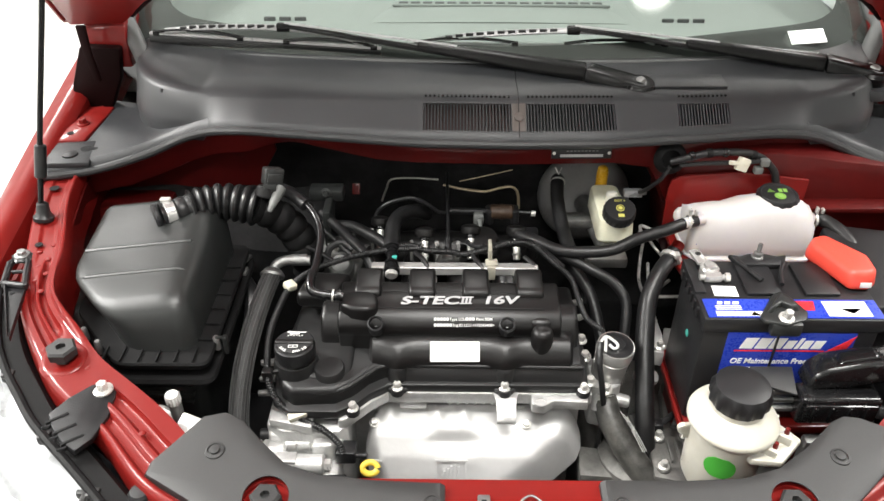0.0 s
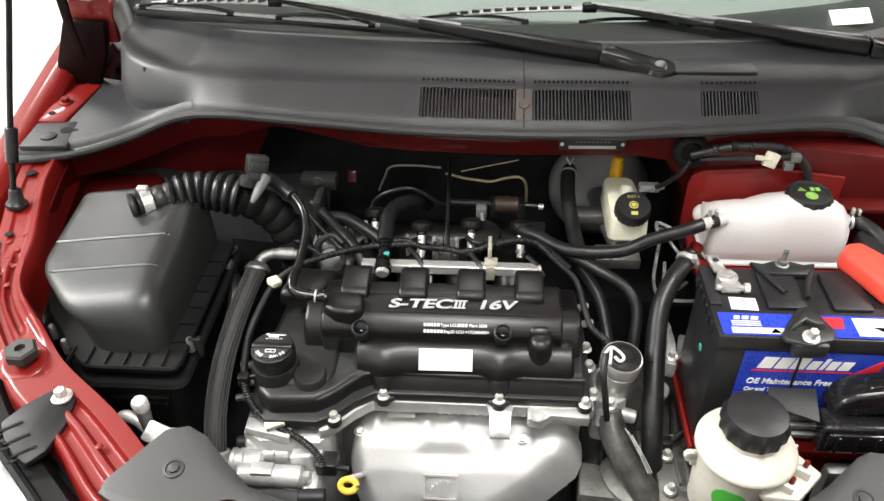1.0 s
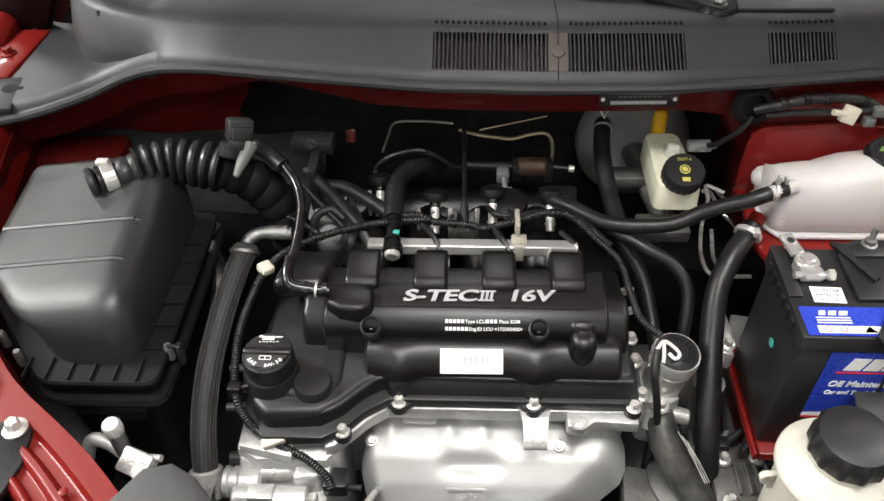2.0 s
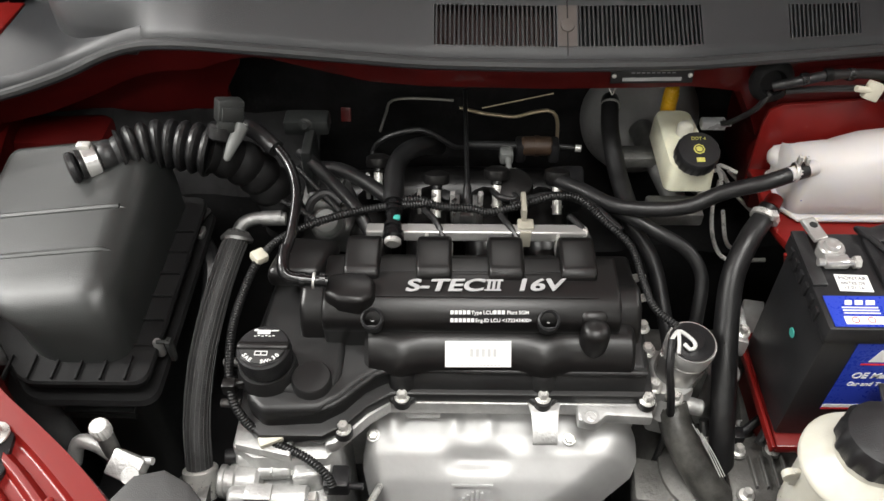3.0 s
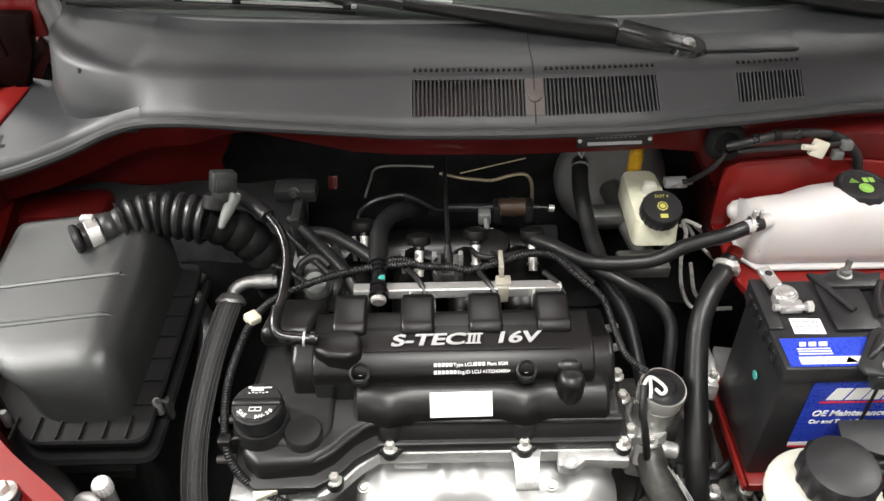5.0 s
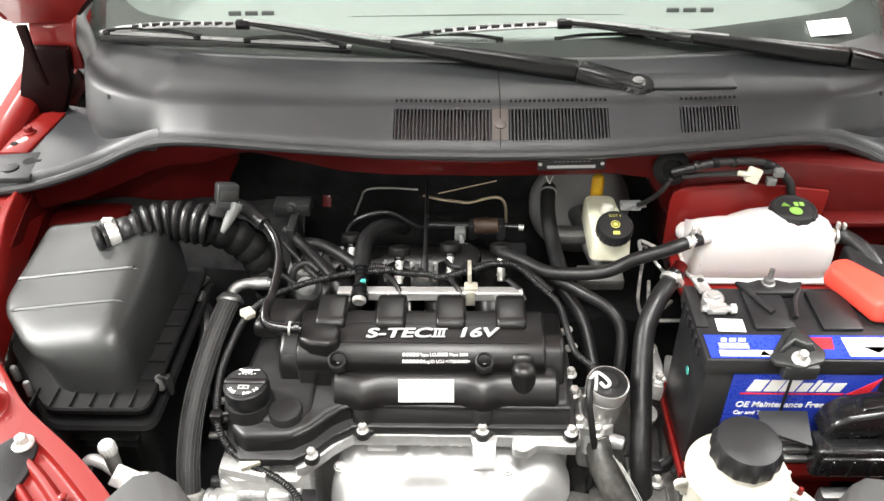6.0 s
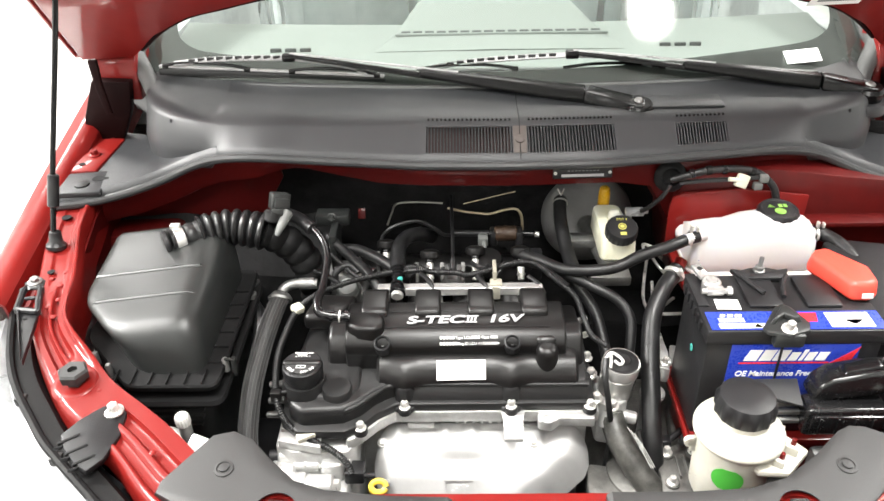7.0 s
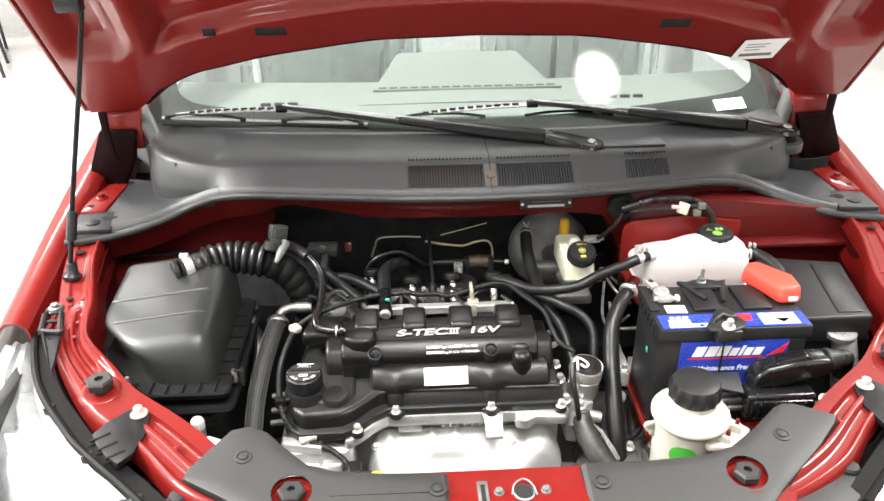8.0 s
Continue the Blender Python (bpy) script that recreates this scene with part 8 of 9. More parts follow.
def build_ps_tank():
    t = thing("steering_reservoir", (0.272, 0.735, 0.68), "cream power steering reservoir with a black cap", "reservoir")
    c = V(0.272, 0.735, 0.0)
    bm = B()
    lathe(bm, c + V(0, 0, 0.665), [(0.044, 0), (0.0485, 0.01), (0.0505, 0.06), (0.0515, 0.108), (0.0565, 0.1095), (0.0588, 0.113), (0.0590, 0.1175), (0.0570, 0.121), (0.048, 0.128), (0.039, 0.136), (0.035, 0.140), (0.034, 0.150)], (0, -0.02, 1), 44)
    body = part("body", bm, CREAM, t, "cream moulded body with a wide collar")
    bm = B()
    lathe(bm, c + V(0, -0.003, 0.812), [(0.035, 0), (0.0375, 0.004), (0.0375, 0.022), (0.034, 0.030), (0.024, 0.0335), (0.012, 0.034)], (0, -0.02, 1), 96, 12, 0.042, (0.001, 0.024))
    part("cap", bm, BLACK, t, "black scalloped cap")
    bm = B()
    prism(bm, [(0.312, 0.750), (0.336, 0.744), (0.360, 0.711), (0.322, 0.672), (0.284, 0.676), (0.275, 0.695)], "z", 0.752, 0.763, 0.003)
    prism(bm, [(0.308, 0.728), (0.342, 0.703), (0.339, 0.698), (0.304, 0.722)], "z", 0.760, 0.776, 0.0015)
    prism(bm, [(0.292, 0.700), (0.318, 0.683), (0.314, 0.678), (0.288, 0.696)], "z", 0.760, 0.774, 0.0015)
    prism(bm, [(0.318, 0.745), (0.338, 0.743), (0.336, 0.738), (0.316, 0.739)], "z", 0.760, 0.776, 0.0015)
    ear = part("mounting_ear", bm, CREAM, body)
    for x, y in ((0.317, 0.692), (0.340, 0.716)):
        bm = B()
        lathe(bm, (x, y, 0.762), [(0.0085, 0), (0.0085, 0.002), (0.006, 0.003), (0.006, 0.007)], (0, 0, 1), 14)
        part("nut", bm, STEEL, ear)
        bm = B()
        rod(bm, (x, y, 0.765), (x, y, 0.779), 0.0035, 0.003, 10, 0.001)
        part("stud", bm, RED, ear, "red painted stud end")
    bm = B()
    rows = []
    for j in range(7):
        z = 0.716 + 0.036 * j / 6
        w = math.sqrt(max(0.0, 1 - ((j - 3) / 3.2) ** 2)) * 0.36 + 0.04
        rows.append([c + V(0.0520 * math.sin(a), -0.0520 * math.cos(a) - 0.0012, z) for a in [-0.42 - w + 2 * w * i / 10 for i in range(11)]])
    part("sticker", sheet(bm, rows, 0.0005), GREEN, body, "round green dot sticker")
    bm = B()
    box(bm, 0.214, 0.228, 0.735, 0.742, 0.735, 0.762, 0.003)
    lathe(bm, (0.2135, 0.7385, 0.752), [(0.008, -0.0035), (0.008, 0.0035), (0.0045, 0.0035), (0.0045, -0.0035)], (0, 1, 0), 16)
    part("side_lug", bm, CREAM, body)


def build_fuse_box():
    t = thing("fuse_box", (0.58, 1.0, 0.6), "black plastic fuse box with a raised lid", "fuse box")
    bm = B()
    loft_box(bm, [(0.60, 0.515, 0.640, 0.905, 1.095, 0.012), (0.785, 0.510, 0.645, 0.900, 1.10, 0.012)])
    part("body", bm, BLACK, t)
    bm = B()
    prism(bm, [(0.502, 0.892), (0.632, 0.892), (0.668, 1.08), (0.555, 1.104), (0.51, 1.10)], "z", 0.785, 0.838, 0.006, 3)
    lid = part("lid", bm, BLACK, t)
    bm = B()
    prism(bm, [(0.575, 0.905), (0.62, 0.905), (0.65, 1.06), (0.605, 1.075)], "z", 0.836, 0.841, 0.003)
    part("lid_pad", bm, AIRBOX, lid)
    # washer filler neck
    w = thing("washer_filler", (0.60, 0.885, 0.6), "grey washer bottle filler neck with a flip cap", "filler neck")
    bm = B()
    tube(bm, [(0.592, 0.898, 0.795), (0.60, 0.885, 0.74), (0.612, 0.87, 0.66)], lambda f: 0.020 + 0.006 * f, 18, 0.01)
    part("neck", bm, LAMPBODY, w, "pale grey translucent neck")
    bm = B()
    lathe(bm, (0.584, 0.902, 0.800), [(0.027, -0.004), (0.0285, 0.002), (0.0285, 0.006), (0.026, 0.008)], (0.05, -0.12, 1), 30)
    box(bm, 0.60, 0.615, 0.917, 0.927, 0.795, 0.805, 0.002)
    part("cap", bm, LAMPBODY, w, "pale grey flip cap")
    # cluster of black plugs in front of the battery
    p = thing("plug_cluster", (0.47, 0.82, 0.70), "gloss black relay and plug cluster before the battery", "plug cluster")
    bm = B()
    box(bm, 0.378, 0.490, 0.768, 0.806, 0.728, 0.776, 0.006, 3)
    box(bm, 0.384, 0.484, 0.764, 0.770, 0.736, 0.768, 0.003)
    part("lower_plug", bm, GLOSSBLACK, p, "square gloss black plug housing")
    for k in range(4):
        bm = B()
        box(bm, 0.394 + 0.024 * k, 0.398 + 0.024 * k, 0.7615, 0.765, 0.738, 0.766, 0.001)
        part("plug_rib", bm, GLOSSBLACK, p)
    bm = B()
    prism(bm, [(0.388, 0.772), (0.396, 0.798), (0.412, 0.812), (0.462, 0.824), (0.512, 0.826), (0.522, 0.812), (0.512, 0.792), (0.45, 0.778)], "y", 0.788, 0.828, 0.007, 3)
    prism(bm, [(0.420, 0.806), (0.432, 0.822), (0.475, 0.832), (0.490, 0.822)], "y", 0.796, 0.818, 0.004, 2)
    part("upper_plug", bm, GLOSSBLACK, p, "slanted gloss black plug housing with a lock lever")
    bm = B()
    lathe(bm, (0.512, 0.812, 0.808), [(0.019, 0), (0.0205, 0.002), (0.0205, 0.010), (0.018, 0.012), (0.017, 0.024)], (1, 0.25, -0.05), 24)
    part("collar", bm, BLACK, p)
    bm = B()
    tube(bm, [(0.530, 0.816, 0.807), (0.552, 0.828, 0.800), (0.572, 0.85, 0.78), (0.585, 0.87, 0.74)], 0.0145, 14, 0.006, ridge=0.002, pitch=0.006)
    part("wrapped_loom", bm, RUBBER, p)
    bm = B()
    rod(bm, (0.486, 0.772, 0.752), (0.502, 0.766, 0.752), 0.010, 0.009, 16, 0.002)
    part("end_plug", bm, BLACK, p)
    bm = B()
    bolt(bm, (0.498, 0.764, 0.770), (0, -0.5, 1), 0.006, 0.009)
    part("bolt", bm, STEEL, p)
    bm = B()
    prism(bm, [(0.372, 0.775), (0.384, 0.83), (0.324, 0.83), (0.318, 0.80)], "z", 0.776, 0.780, 0.001)
    part("metal_clip", bm, SHIELD, p, "dark steel clip plate")
    for k in range(3):
        bm = B()
        box(bm, 0.335, 0.384, 0.784 + 0.004 * k, 0.800 + 0.004 * k, 0.736 + 0.0125 * k, 0.744 + 0.0125 * k, 0.002)
        part("clip_leaf", bm, ALU_DARK, p)
    bm = B()
    box(bm, 0.40, 0.58, 0.76, 0.78, 0.62, 0.70, 0.006)
    part("bracket", bm, ALU_DARK, p)


build_battery()
build_tank()
build_brakes()
build_ps_tank()
build_fuse_box()


# ---- hoses, looms and small fittings ----
def hose(name, pts, r, label, category="hose", material=None, **k):
    bm = B()
    tube(bm, pts, r, **k)
    return tagged(part(name, bm, material or RUBBER), label, category)


def build_hoses():
    # braided sleeve hose down beside the engine
    t = thing("coolant_hose", (-0.40, 0.98, 0.7), "thick black hose in a braided sleeve beside the engine", "hose")
    bm = B()
    tube(bm, [(-0.395, 1.052, 0.770), (-0.402, 1.01, 0.762), (-0.411, 0.954, 0.742), (-0.418, 0.892, 0.712), (-0.420, 0.84, 0.672), (-0.416, 0.80, 0.632)], 0.0150, 18, 0.006)
    part("sleeve", bm, BRAID, t, "braided black sleeve")
    bm = B()
    for k in range(18):
        a0 = 2 * math.pi * k / 18
        line = curve_points([(-0.395, 1.052, 0.770), (-0.402, 1.01, 0.762), (-0.411, 0.954, 0.742), (-0.418, 0.892, 0.712), (-0.420, 0.84, 0.672), (-0.416, 0.80, 0.632)], 0.012)
        pts = []
        for i, p in enumerate(line):
            d = (line[min(i + 1, len(line) - 1)] - line[max(i - 1, 0)]).normalized()
            u = (V(1, 0, 0) - d * d.x).normalized()
            w = d.cross(u)
            a = a0 + i * 0.02
            pts.append(p + (u * math.cos(a) + w * math.sin(a)) * 0.0151)
        tube(bm, pts, 0.0004, 4, 0.012)
    tagged(part("strand", bm, mat("grey_braid_strand", (0.085, 0.085, 0.085), 0.55, 0, 0.3, 200), t), kind="stuff")
    bm = B()
    tube(bm, [(-0.335, 1.069, 0.783), (-0.372, 1.068, 0.784), (-0.390, 1.060, 0.780), (-0.396, 1.048, 0.768)], 0.0085, 14, 0.005)
    part("pipe", bm, ALU_DARK, t)
    bm = B()
    rod(bm, (-0.365, 1.0685, 0.784), (-0.34, 1.0695, 0.784), 0.0098, seg=16)
    lathe(bm, (-0.396, 1.049, 0.768), [(0.020, -0.004), (0.0205, 0.0), (0.014, 0.008)], (0.05, 0.7, 0.5), 20)
    part("ferrule", bm, ALU_DARK, t)
    bm = B()
    rod(bm, (-0.416, 0.803, 0.635), (-0.413, 0.780, 0.605), 0.0205, 0.0195, 20, 0.002)
    part("crimp", bm, STEEL, t)
    bm = B()
    lathe(bm, (-0.40, 0.765, 0.585), [(0.05, 0), (0.05, 0.012), (0.04, 0.016), (0.04, 0.025), (0.05, 0.029), (0.05, 0.04), (0.02, 0.04)], (-1, 0, 0), 32)
    tagged(part("pulley", bm, ALU_DARK), "dull metal belt pulley at the engine end", "pulley")

    # wiring loom on the belt side
    t = thing("wiring_loom", (-0.37, 0.92, 0.75), "corrugated black wiring loom with cream tape", "wiring")
    pts = [(-0.150, 1.078, 0.803), (-0.22, 1.070, 0.802), (-0.285, 1.060, 0.79), (-0.334, 1.039, 0.78), (-0.358, 1.008, 0.775), (-0.371, 0.967, 0.765), (-0.375, 0.903, 0.76), (-0.367, 0.839, 0.74), (-0.351, 0.818, 0.71), (-0.321, 0.803, 0.695), (-0.284, 0.79, 0.682), (-0.262, 0.778, 0.668), (-0.255, 0.770, 0.655)]
    bm = B()
    tube(bm, pts, 0.0048, 10, 0.004, ridge=0.0012, pitch=0.0036)
    part("conduit", bm, RUBBER, t)
    bm = B()
    box(bm, -0.009, 0.009, -0.009, 0.009, -0.006, 0.006, 0.003, m=pose(-0.359, 1.008, 0.777, 10, 10, 45))
    part("tape", bm, TAPE, t, "cream tape wrap")
    bm = B()
    box(bm, -0.014, 0.014, -0.006, 0.006, -0.004, 0.006, 0.002, m=pose(-0.322, 0.803, 0.698, 10, -8, 20))
    part("tape", bm, TAPE, t, "cream tape wrap")
    bm = B()
    rod(bm, (-0.368, 0.843, 0.744), (-0.325, 0.847, 0.752), 0.0035, seg=8)
    lathe(bm, (-0.325, 0.847, 0.725), [(0.010, 0), (0.0095, 0.026), (0.008, 0.030)], (0, 0, 1), 18)
    box(bm, -0.375, -0.36, 0.835, 0.848, 0.735, 0.752, 0.002)
    part("clip", bm, SATIN, t)
    for k, (y, z) in enumerate(((0.875, 0.70), (0.855, 0.69), (0.895, 0.715))):
        bm = B()
        rod(bm, (-0.39, y, z), (-0.365, y - 0.002, z + 0.004), 0.005, 0.006, 10)
        part("plug", bm, ALU_DARK, t)

    # loom along the back of the engine
    t = thing("engine_loom", (0.0, 1.07, 0.8), "corrugated black wiring loom along the fuel rail", "wiring")
    bm = B()
    tube(bm, [(-0.192, 1.083, 0.803), (-0.165, 1.082, 0.806), (-0.141, 1.076, 0.80), (-0.10, 1.070, 0.802), (-0.077, 1.066, 0.80), (-0.034, 1.073, 0.808), (0.002, 1.082, 0.813), (0.034, 1.078, 0.812), (0.064, 1.05, 0.80), (0.092, 1.018, 0.79), (0.101, 0.972, 0.78), (0.108, 0.932, 0.778), (0.128, 0.905, 0.778)], lambda f: 0.0048 if f < 0.6 else 0.0040, 12, 0.003, ridge=0.0013, pitch=0.0036)
    part("conduit", bm, RUBBER, t)
    bm = B()
    tube(bm, [(-0.05, 1.085, 0.797), (0.0, 1.098, 0.80), (0.045, 1.085, 0.80), (0.085, 1.05, 0.785)], 0.0055, 10, 0.006)
    part("branch", bm, RUBBER, t)
    bm = B()
    tube(bm, [(0.02, 1.06, 0.80), (0.035, 1.045, 0.795), (0.045, 1.03, 0.785)], 0.004, 8, 0.006)
    part("branch", bm, RUBBER, t)
    bm = B()
    tube(bm, [(-0.16, 1.068, 0.802), (-0.145, 1.05, 0.80), (-0.135, 1.03, 0.79)], 0.004, 8, 0.006)
    part("branch", bm, RUBBER, t)
    bm = B()
    tube(bm, [(-0.065, 1.062, 0.80), (-0.055, 1.045, 0.798), (-0.045, 1.03, 0.79)], 0.004, 8, 0.006)
    part("branch", bm, RUBBER, t)
    bm = B()
    box(bm, -0.044, -0.024, 1.038, 1.056, 0.788, 0.800, 0.002)
    box(bm, -0.039, -0.033, 1.05, 1.085, 0.798, 0.818, 0.001)
    box(bm, -0.041, -0.028, 1.03, 1.034, 0.775, 0.80, 0.001)
    part("clip", bm, CLIPM, t, "cream cable clip")

    # breather pipe over to the valve cover
    t = thing("breather_pipe", (-0.31, 1.0, 0.83), "glossy black breather pipe with a push-fit elbow", "pipe")
    bm = B()
    tube(bm, [(-0.373, 1.124, 0.885), (-0.345, 1.10, 0.884), (-0.318, 1.068, 0.873), (-0.305, 1.03, 0.862), (-0.306, 0.985, 0.845), (-0.311, 0.958, 0.835)], 0.0062, 14, 0.006)
    part("pipe", bm, GLOSSBLACK, t)
    bm = B()
    tube(bm, [(-0.385, 1.13, 0.885), (-0.362, 1.113, 0.886), (-0.335, 1.088, 0.88)], 0.0105, 14, 0.006)
    part("sleeve", bm, RUBBER, t)
    bm = B()
    tube(bm, [(-0.311, 0.965, 0.838), (-0.312, 0.945, 0.832), (-0.306, 0.932, 0.826), (-0.285, 0.930, 0.822), (-0.262, 0.931, 0.818)], 0.0072, 14, 0.004)
    for x in (-0.292, -0.27):
        lathe(bm, (x, 0.930, 0.822), [(0.0092, 0), (0.0092, 0.006)], (1, 0, -0.1), 18)
    el = part("elbow", bm, GLOSSBLACK, t)
    bm = B()
    lathe(bm, (-0.278, 0.930, 0.821), [(0.0095, 0), (0.0095, 0.0025)], (1, 0, -0.1), 18)
    part("bright_clip", bm, STEEL, el)

    # hose into the rail with a quick coupling
    t = thing("brake_vacuum_hose", (-0.20, 1.1, 0.79), "black hose with a ribbed quick coupling", "hose")
    bm = B()
    tube(bm, [(-0.145, 1.235, 0.77), (-0.165, 1.205, 0.795), (-0.188, 1.175, 0.806), (-0.199, 1.140, 0.808), (-0.199, 1.10, 0.806), (-0.198, 1.078, 0.803)], 0.0128, 16, 0.007)
    part("hose", bm, RUBBER, t)
    bm = B()
    rod(bm, (-0.198, 1.08, 0.804), (-0.196, 1.03, 0.797), 0.0085, 0.0090, 18, 0.002)
    for yy in (1.074, 1.066, 1.042, 1.034):
        lathe(bm, (-0.197, yy, 0.798 + 0.12 * (yy - 1.03)), [(0.0112, 0), (0.0112, 0.004)], (0.03, -1, -0.15), 20)
    part("coupling", bm, GLOSSBLACK, t)
    bm = B()
    box(bm, -0.197, -0.188, 1.044, 1.052, 0.804, 0.8085, 0.0015)
    part("teal_clip", bm, TEAL, t)
    bm = B()
    rod(bm, (-0.196, 1.024, 0.794), (-0.196, 1.016, 0.792), 0.0102, seg=20, bev=0.002)
    part("bright_end", bm, STEEL, t)
    bm = B()
    lathe(bm, (-0.196, 1.032, 0.7955), [(0.0135, 0), (0.0135, 0.009), (0.011, 0.011)], (0, -1, -0.15), 20)
    part("lock_ring", bm, GLOSSBLACK, t)

    hose("hose", [(-0.305, 1.15, 0.80), (-0.27, 1.145, 0.80), (-0.23, 1.12, 0.795), (-0.205, 1.10, 0.79)], 0.0095, "brownish black hose behind the engine", seg=14)
    hose("hose", [(-0.325, 1.16, 0.82), (-0.28, 1.12, 0.80), (-0.245, 1.08, 0.79), (-0.225, 1.05, 0.77)], 0.0085, "thin black hose behind the engine", seg=12)
    hose("heater_hose", [(0.005, 1.145, 0.79), (0.04, 1.11, 0.80), (0.085, 1.078, 0.80), (0.157, 1.066, 0.81), (0.205, 1.070, 0.832), (0.247, 1.061, 0.856), (0.270, 1.0625, 0.866), (0.292, 1.0695, 0.8688)], 0.0098, "black hose running to the coolant tank", seg=16)
    hose("heater_hose", [(0.500, 1.1165, 0.843), (0.519, 1.114, 0.840), (0.538, 1.085, 0.836), (0.55, 1.045, 0.82), (0.552, 1.02, 0.78)], 0.0115, "black hose dropping behind the battery", seg=16)
    hose("coolant_pipe", [(0.06, 1.10, 0.78), (0.099, 1.076, 0.785), (0.130, 1.055, 0.78), (0.168, 1.038, 0.765), (0.187, 1.015, 0.742), (0.184, 0.985, 0.705), (0.178, 0.96, 0.67)], 0.0085, "black pipe curving down past the engine", "pipe", seg=16)
    hose("coolant_pipe", [(0.10, 1.09, 0.77), (0.135, 1.05, 0.73), (0.15, 0.99, 0.68), (0.155, 0.95, 0.65)], 0.0095, "dull black pipe beside the engine", "pipe", seg=14)
    t = thing("radiator_hose", (0.21, 0.95, 0.6), "thick black rubber hose dropping beside the battery", "hose")
    bm = B()
    tube(bm, [(0.268, 1.070, 0.808), (0.258, 1.058, 0.80), (0.238, 1.033, 0.79), (0.217, 0.998, 0.762), (0.209, 0.955, 0.722), (0.205, 0.905, 0.68), (0.203, 0.855, 0.63), (0.208, 0.82, 0.57)], lambda f: 0.0130 + 0.002 * min(1, f * 2.2), 18, 0.008)
    part("hose", bm, RUBBER, t)
    bm = B()
    lathe(bm, (0.262, 1.062, 0.803), [(0.0178, 0), (0.0178, 0.007)], (-0.5, -0.7, -0.4), 20)
    box(bm, 0.262, 0.27, 1.045, 1.056, 0.808, 0.817, 0.001)
    part("clip", bm, STEEL, t)
    # milky spout painted red for the red holder showing through it
    bm = B()
    rod(bm, (0.268, 1.07, 0.808), (0.276, 1.082, 0.812), 0.0105, seg=14)
    part("spout", bm, RED, t, "milky tank spout, painted in the red showing through it")
    t = thing("lower_hose", (0.17, 0.83, 0.58), "thick greasy black hose below the thermostat housing", "hose")
    bm = B()
    tube(bm, [(0.139, 0.895, 0.665), (0.144, 0.866, 0.65), (0.152, 0.845, 0.635), (0.175, 0.815, 0.608), (0.203, 0.785, 0.578), (0.23, 0.75, 0.54)], lambda f: 0.019 + 0.003 * f, 20, 0.007)
    part("hose", bm, GREASY, t)
    bm = B()
    for k in range(3):
        tube(bm, [(0.16 + 0.004 * k, 0.852 - 0.006 * k, 0.662), (0.175 + 0.004 * k, 0.832 - 0.006 * k, 0.646), (0.192 + 0.003 * k, 0.806, 0.622)], 0.0005, 5, 0.01)
    part("white_mark", bm, WHITEPL, t)

    # thermostat housing and valve canister
    t = thing("valve_canister", (0.15, 0.915, 0.66), "bright metal valve canister with a black top", "valve")
    c = V(0.149, 0.914, 0.675)
    bm = B()
    lathe(bm, c, [(0.0265, 0), (0.028, 0.004), (0.028, 0.048), (0.0268, 0.049), (0.0268, 0.052), (0.0295, 0.054), (0.0295, 0.069), (0.0283, 0.072), (0.0262, 0.0715)], (0.05, -0.09, 1), 36)
    part("can", bm, CHROME, t)
    bm = B()
    lathe(bm, c + V(0.0035, -0.0065, 0.0700), [(0.0264, 0), (0.026, 0.003), (0.016, 0.004), (0.013, 0.0065), (0.004, 0.007)], (0.05, -0.09, 1), 32)
    part("top", bm, BLACK, t)
    bm = B()
    tube(bm, [(0.126, 0.903, 0.754), (0.136, 0.914, 0.758), (0.147, 0.905, 0.758), (0.152, 0.896, 0.756), (0.146, 0.890, 0.755), (0.139, 0.897, 0.757)], 0.0023, 8, 0.003)
    tube(bm, [(0.136, 0.912, 0.758), (0.134, 0.897, 0.756), (0.132, 0.886, 0.752)], 0.0022, 8, 0.003)
    part("plug_lock", bm, WHITEPL, t, "white connector lock")
    bm = B()
    prism(bm, [(0.118, 0.88), (0.145, 0.872), (0.165, 0.885), (0.165, 0.93), (0.118, 0.95)], "z", 0.60, 0.685, 0.006)
    rod(bm, (0.155, 0.885, 0.655), (0.18, 0.88, 0.652), 0.011, 0.010, 16, 0.002)
    rod(bm, (0.14, 0.885, 0.665), (0.139, 0.87, 0.645), 0.018, 0.019, 18)
    part("housing", bm, ALU, t)
    for p in ((0.115, 0.885, 0.690), (0.138, 0.873, 0.685), (0.112, 0.93, 0.70)):
        bm = B()
        bolt(bm, p, (0, -0.2, 1), 0.0068, 0.010)
        part("bolt", bm, STEEL, t)
    bm = B()
    tube(bm, [(0.128, 0.905, 0.755), (0.125, 0.88, 0.73), (0.132, 0.865, 0.69), (0.138, 0.862, 0.64), (0.136, 0.86, 0.56)], 0.0048, 8, 0.006)
    part("lead", bm, RUBBER, t)

    # metal lines near the servo
    hose("brake_line", [(-0.236, 1.185, 0.775), (-0.234, 1.20, 0.791), (-0.225, 1.20, 0.804), (-0.208, 1.20, 0.816), (-0.175, 1.20, 0.825), (-0.155, 1.20, 0.820), (-0.136, 1.20, 0.807), (-0.122, 1.205, 0.793), (-0.105, 1.212, 0.788)], 0.0034, "thin dark pipe arched behind the engine", "pipe", RUBBER, seg=8)
    hose("brake_line", [(-0.226, 1.23, 0.80), (-0.220, 1.265, 0.805), (-0.212, 1.29, 0.81), (-0.17, 1.292, 0.812), (-0.122, 1.29, 0.81)], 0.002, "thin metal brake line on the bulkhead", "pipe", LINE, seg=8)
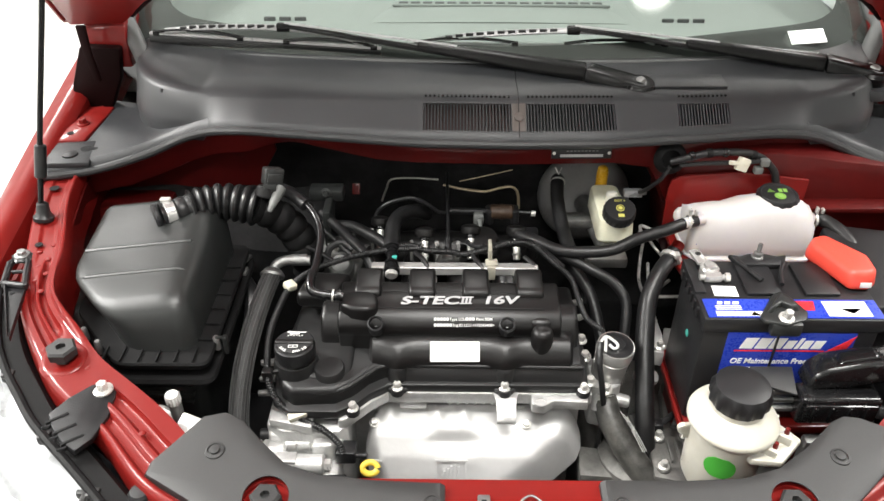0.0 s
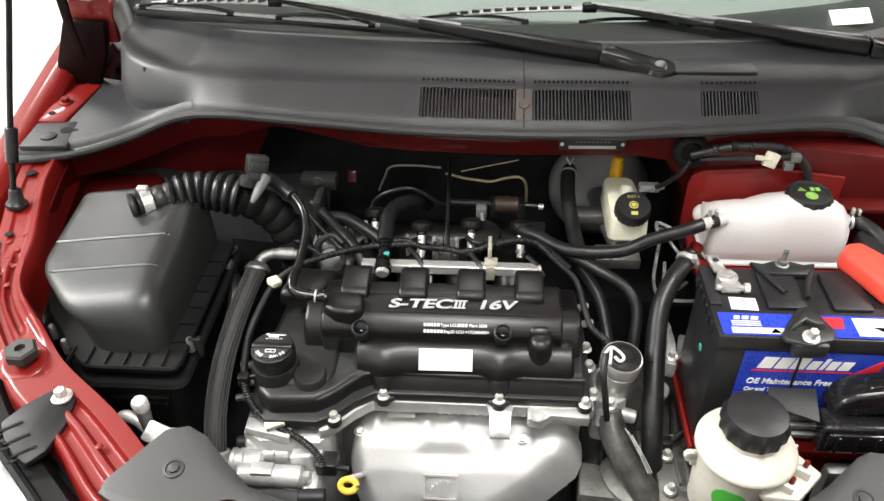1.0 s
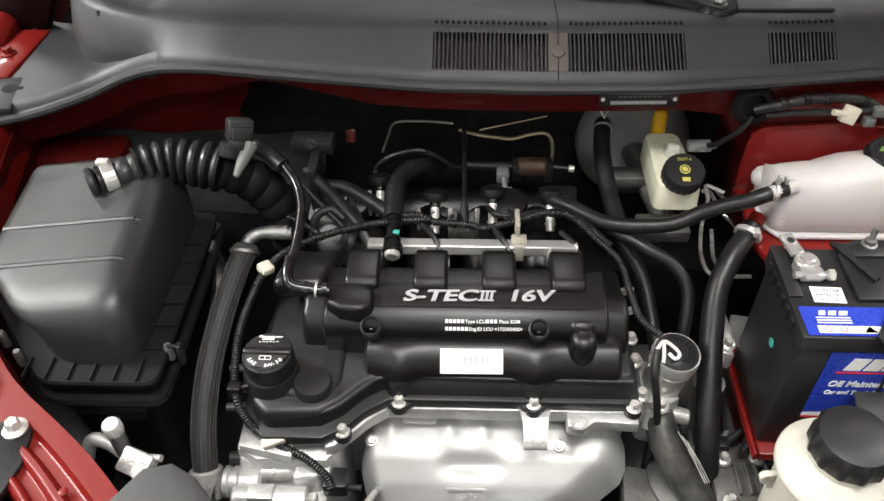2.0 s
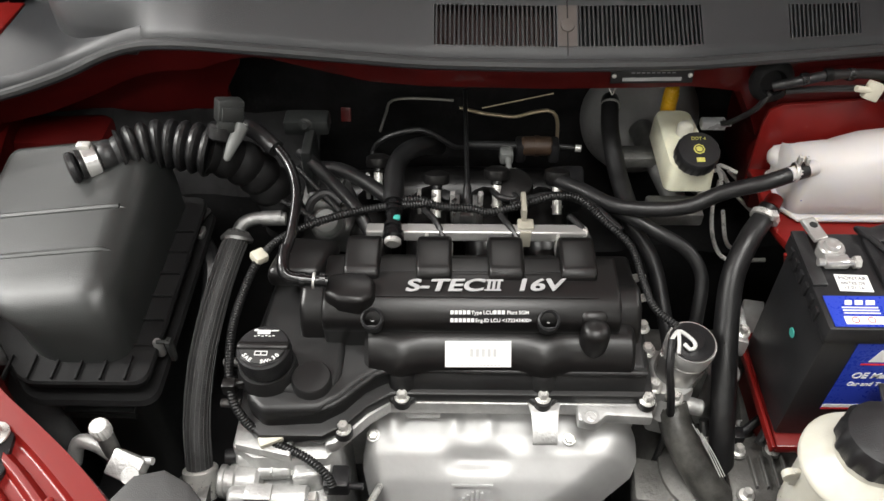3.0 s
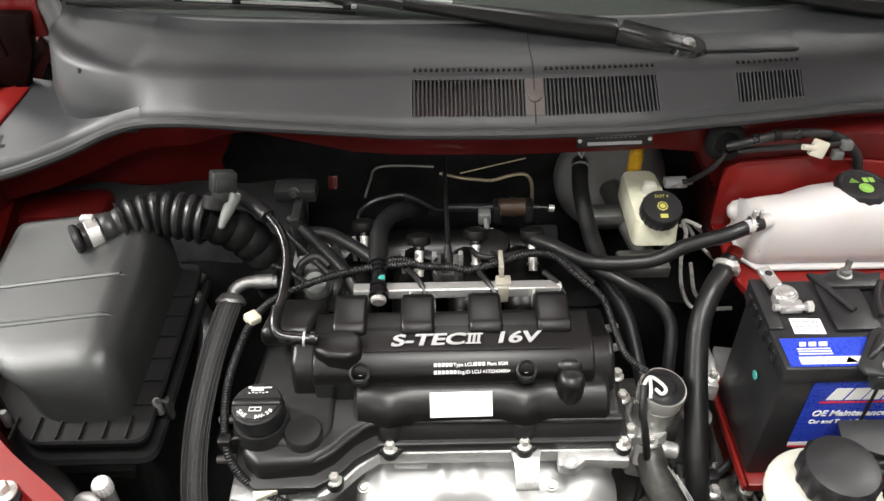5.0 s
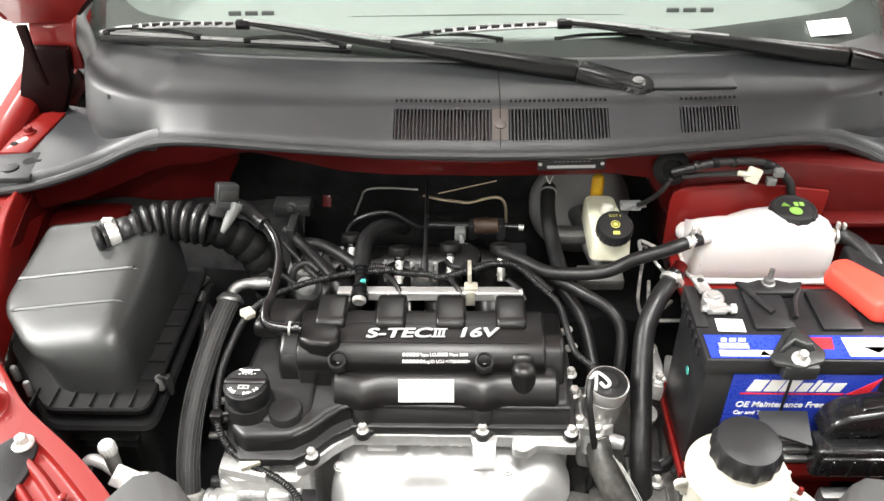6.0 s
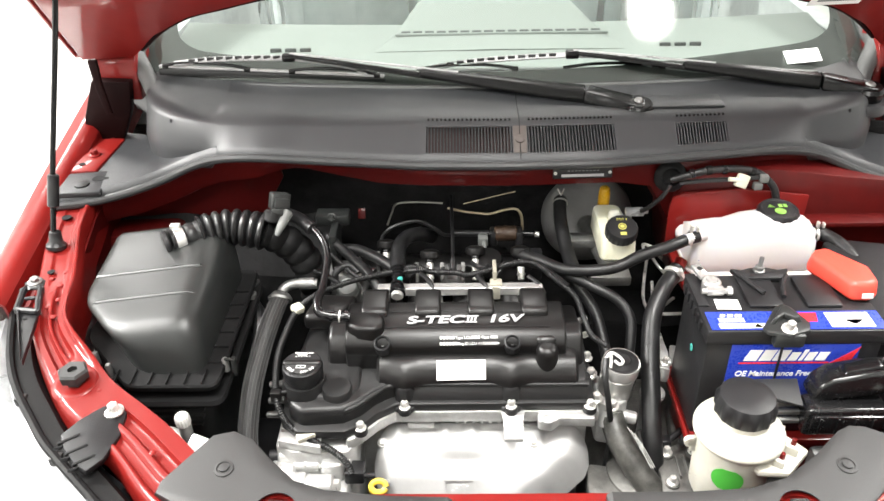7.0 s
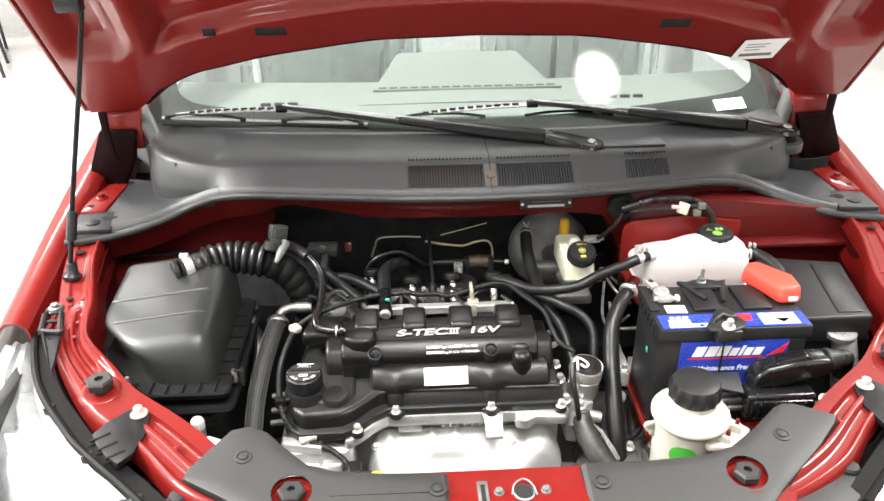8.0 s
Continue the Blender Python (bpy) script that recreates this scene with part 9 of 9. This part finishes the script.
    hose("brake_line", [(-0.115, 1.28, 0.805), (-0.084, 1.27, 0.803), (-0.057, 1.27, 0.799), (-0.035, 1.27, 0.797), (-0.010, 1.27, 0.805), (0.014, 1.27, 0.807), (0.0245, 1.268, 0.79), (0.026, 1.26, 0.75)], 0.0026, "bent gold-coloured brake line on the bulkhead", "pipe", COPPER, seg=8)
    hose("brake_line", [(-0.086, 1.21, 0.854), (-0.04, 1.21, 0.866), (0.006, 1.21, 0.878)], 0.0009, "thin gold brake line on the bulkhead", "pipe", COPPER, seg=8)
    for pts in ([(0.245, 1.21, 0.75), (0.262, 1.225, 0.735), (0.281, 1.212, 0.71), (0.305, 1.175, 0.70)], [(0.275, 1.235, 0.73), (0.303, 1.227, 0.705), (0.327, 1.193, 0.70)],
                [(0.252, 1.20, 0.74), (0.249, 1.188, 0.70), (0.236, 1.129, 0.70), (0.239, 1.09, 0.70), (0.26, 1.084, 0.70), (0.296, 1.084, 0.70)], [(0.262, 1.18, 0.70), (0.252, 1.12, 0.70), (0.262, 1.105, 0.70), (0.29, 1.13, 0.70)],
                [(0.195, 1.125, 0.785), (0.222, 1.13, 0.785), (0.232, 1.15, 0.785), (0.238, 1.185, 0.78), (0.262, 1.175, 0.775)]):
        bm = B()
        tube(bm, pts, 0.003, 8, 0.006)
        tagged(part("steel_line", bm, STEEL), "bright steel brake pipe below the reservoir", "pipe", "steel brake pipes")

    # bulkhead plate, grommet, wires
    m = plate_frame((0.062, 1.1485, 0.935), (1, 0.03, 0), (0, 0.15, 1))
    t = thing("type_plate", (0.11, 1.15, 0.945), "black riveted type plate on the red bulkhead", "plate")
    bm = B()
    box(bm, 0, 0.098, 0, 0.020, 0, 0.003, 0.001, m=m)
    part("plate", bm, BLACK, t)
    bm = B()
    flat(bm, m, 0.014, 0.084, 0.0035, 0.0080, 0.0032)
    part("print_bar", bm, SILVERPRINT, t)
    bm = B()
    for k in range(9):
        flat(bm, m, 0.024 + 0.006 * k, 0.028 + 0.006 * k, 0.0130, 0.0146, 0.0032)
    part("print_bar", bm, GREYPRINT, t)
    for x in (0.004, 0.094):
        bm = B()
        lathe(bm, m @ V(x, 0.010, 0.003), [(0.003, 0), (0.0025, 0.0015), (0.001, 0.002)], m.to_3x3() @ V(0, 0, 1), 12)
        part("rivet", bm, STEEL, t)
    t = thing("bulkhead_loom", (0.31, 1.17, 0.92), "taped wiring loom and grommet on the bulkhead", "wiring")
    bm = B()
    lathe(bm, (0.262, 1.172, 0.925), [(0.026, 0), (0.0275, 0.004), (0.024, 0.009), (0.016, 0.012), (0.013, 0.002)], (0, -1, 0.25), 28)
    part("grommet", bm, LOWBOX, t)
    bm = B()
    tube(bm, [(0.262, 1.158, 0.925), (0.285, 1.15, 0.937), (0.32, 1.152, 0.945), (0.37, 1.155, 0.945), (0.405, 1.158, 0.935), (0.432, 1.155, 0.912), (0.440, 1.15, 0.89)], 0.0062, 12, 0.006)
    part("loom", bm, RUBBER, t)
    bm = B()
    tube(bm, [(0.275, 1.152, 0.922), (0.31, 1.148, 0.928), (0.36, 1.148, 0.930), (0.41, 1.15, 0.932)], 0.004, 8, 0.006)
    tube(bm, [(0.262, 1.16, 0.915), (0.25, 1.16, 0.89), (0.232, 1.175, 0.86), (0.225, 1.19, 0.846)], 0.0038, 8, 0.006)
    part("wire", bm, RUBBER, t)
    for k, (x, y, z) in enumerate(((0.292, 1.151, 0.939), (0.318, 1.1515, 0.945), (0.345, 1.1535, 0.9455), (0.392, 1.157, 0.940), (0.418, 1.157, 0.926))):
        bm = B()
        lathe(bm, (x - 0.004, y, z), [(0.0066, 0), (0.0078, 0.001), (0.0078, 0.007 + 0.002 * (k % 2)), (0.0066, 0.009)], (1, 0.05, 0.25 - 0.17 * k), 14)
        part("tape_wrap", bm, LOWBOX if k % 2 else GLOSSBLACK, t)
    bm = B()
    box(bm, -0.010, 0.010, -0.005, 0.005, -0.011, 0.011, 0.002, m=pose(0.373, 1.142, 0.930, -15, 20, 0))
    rod(bm, (0.368, 1.140, 0.932), (0.350, 1.138, 0.936), 0.004, seg=8)
    part("tag", bm, TAPE, t, "cream plastic connector tag")
    for x, z in ((0.41, 0.932), (0.402, 0.918)):
        bm = B()
        box(bm, x - 0.007, x + 0.007, 1.14, 1.152, z - 0.006, z + 0.006, 0.002)
        part("clear_clip", bm, GREYCAP, t)
    bm = B()
    box(bm, -0.007, 0.007, -0.01, 0.01, -0.003, 0.003, 0.001, m=pose(-0.275, 1.255, 0.81, 60, 0, 0))
    tagged(part("red_tab", bm, RED_SHADED), "small red plastic tab deep in the bay", "tab")


build_hoses()
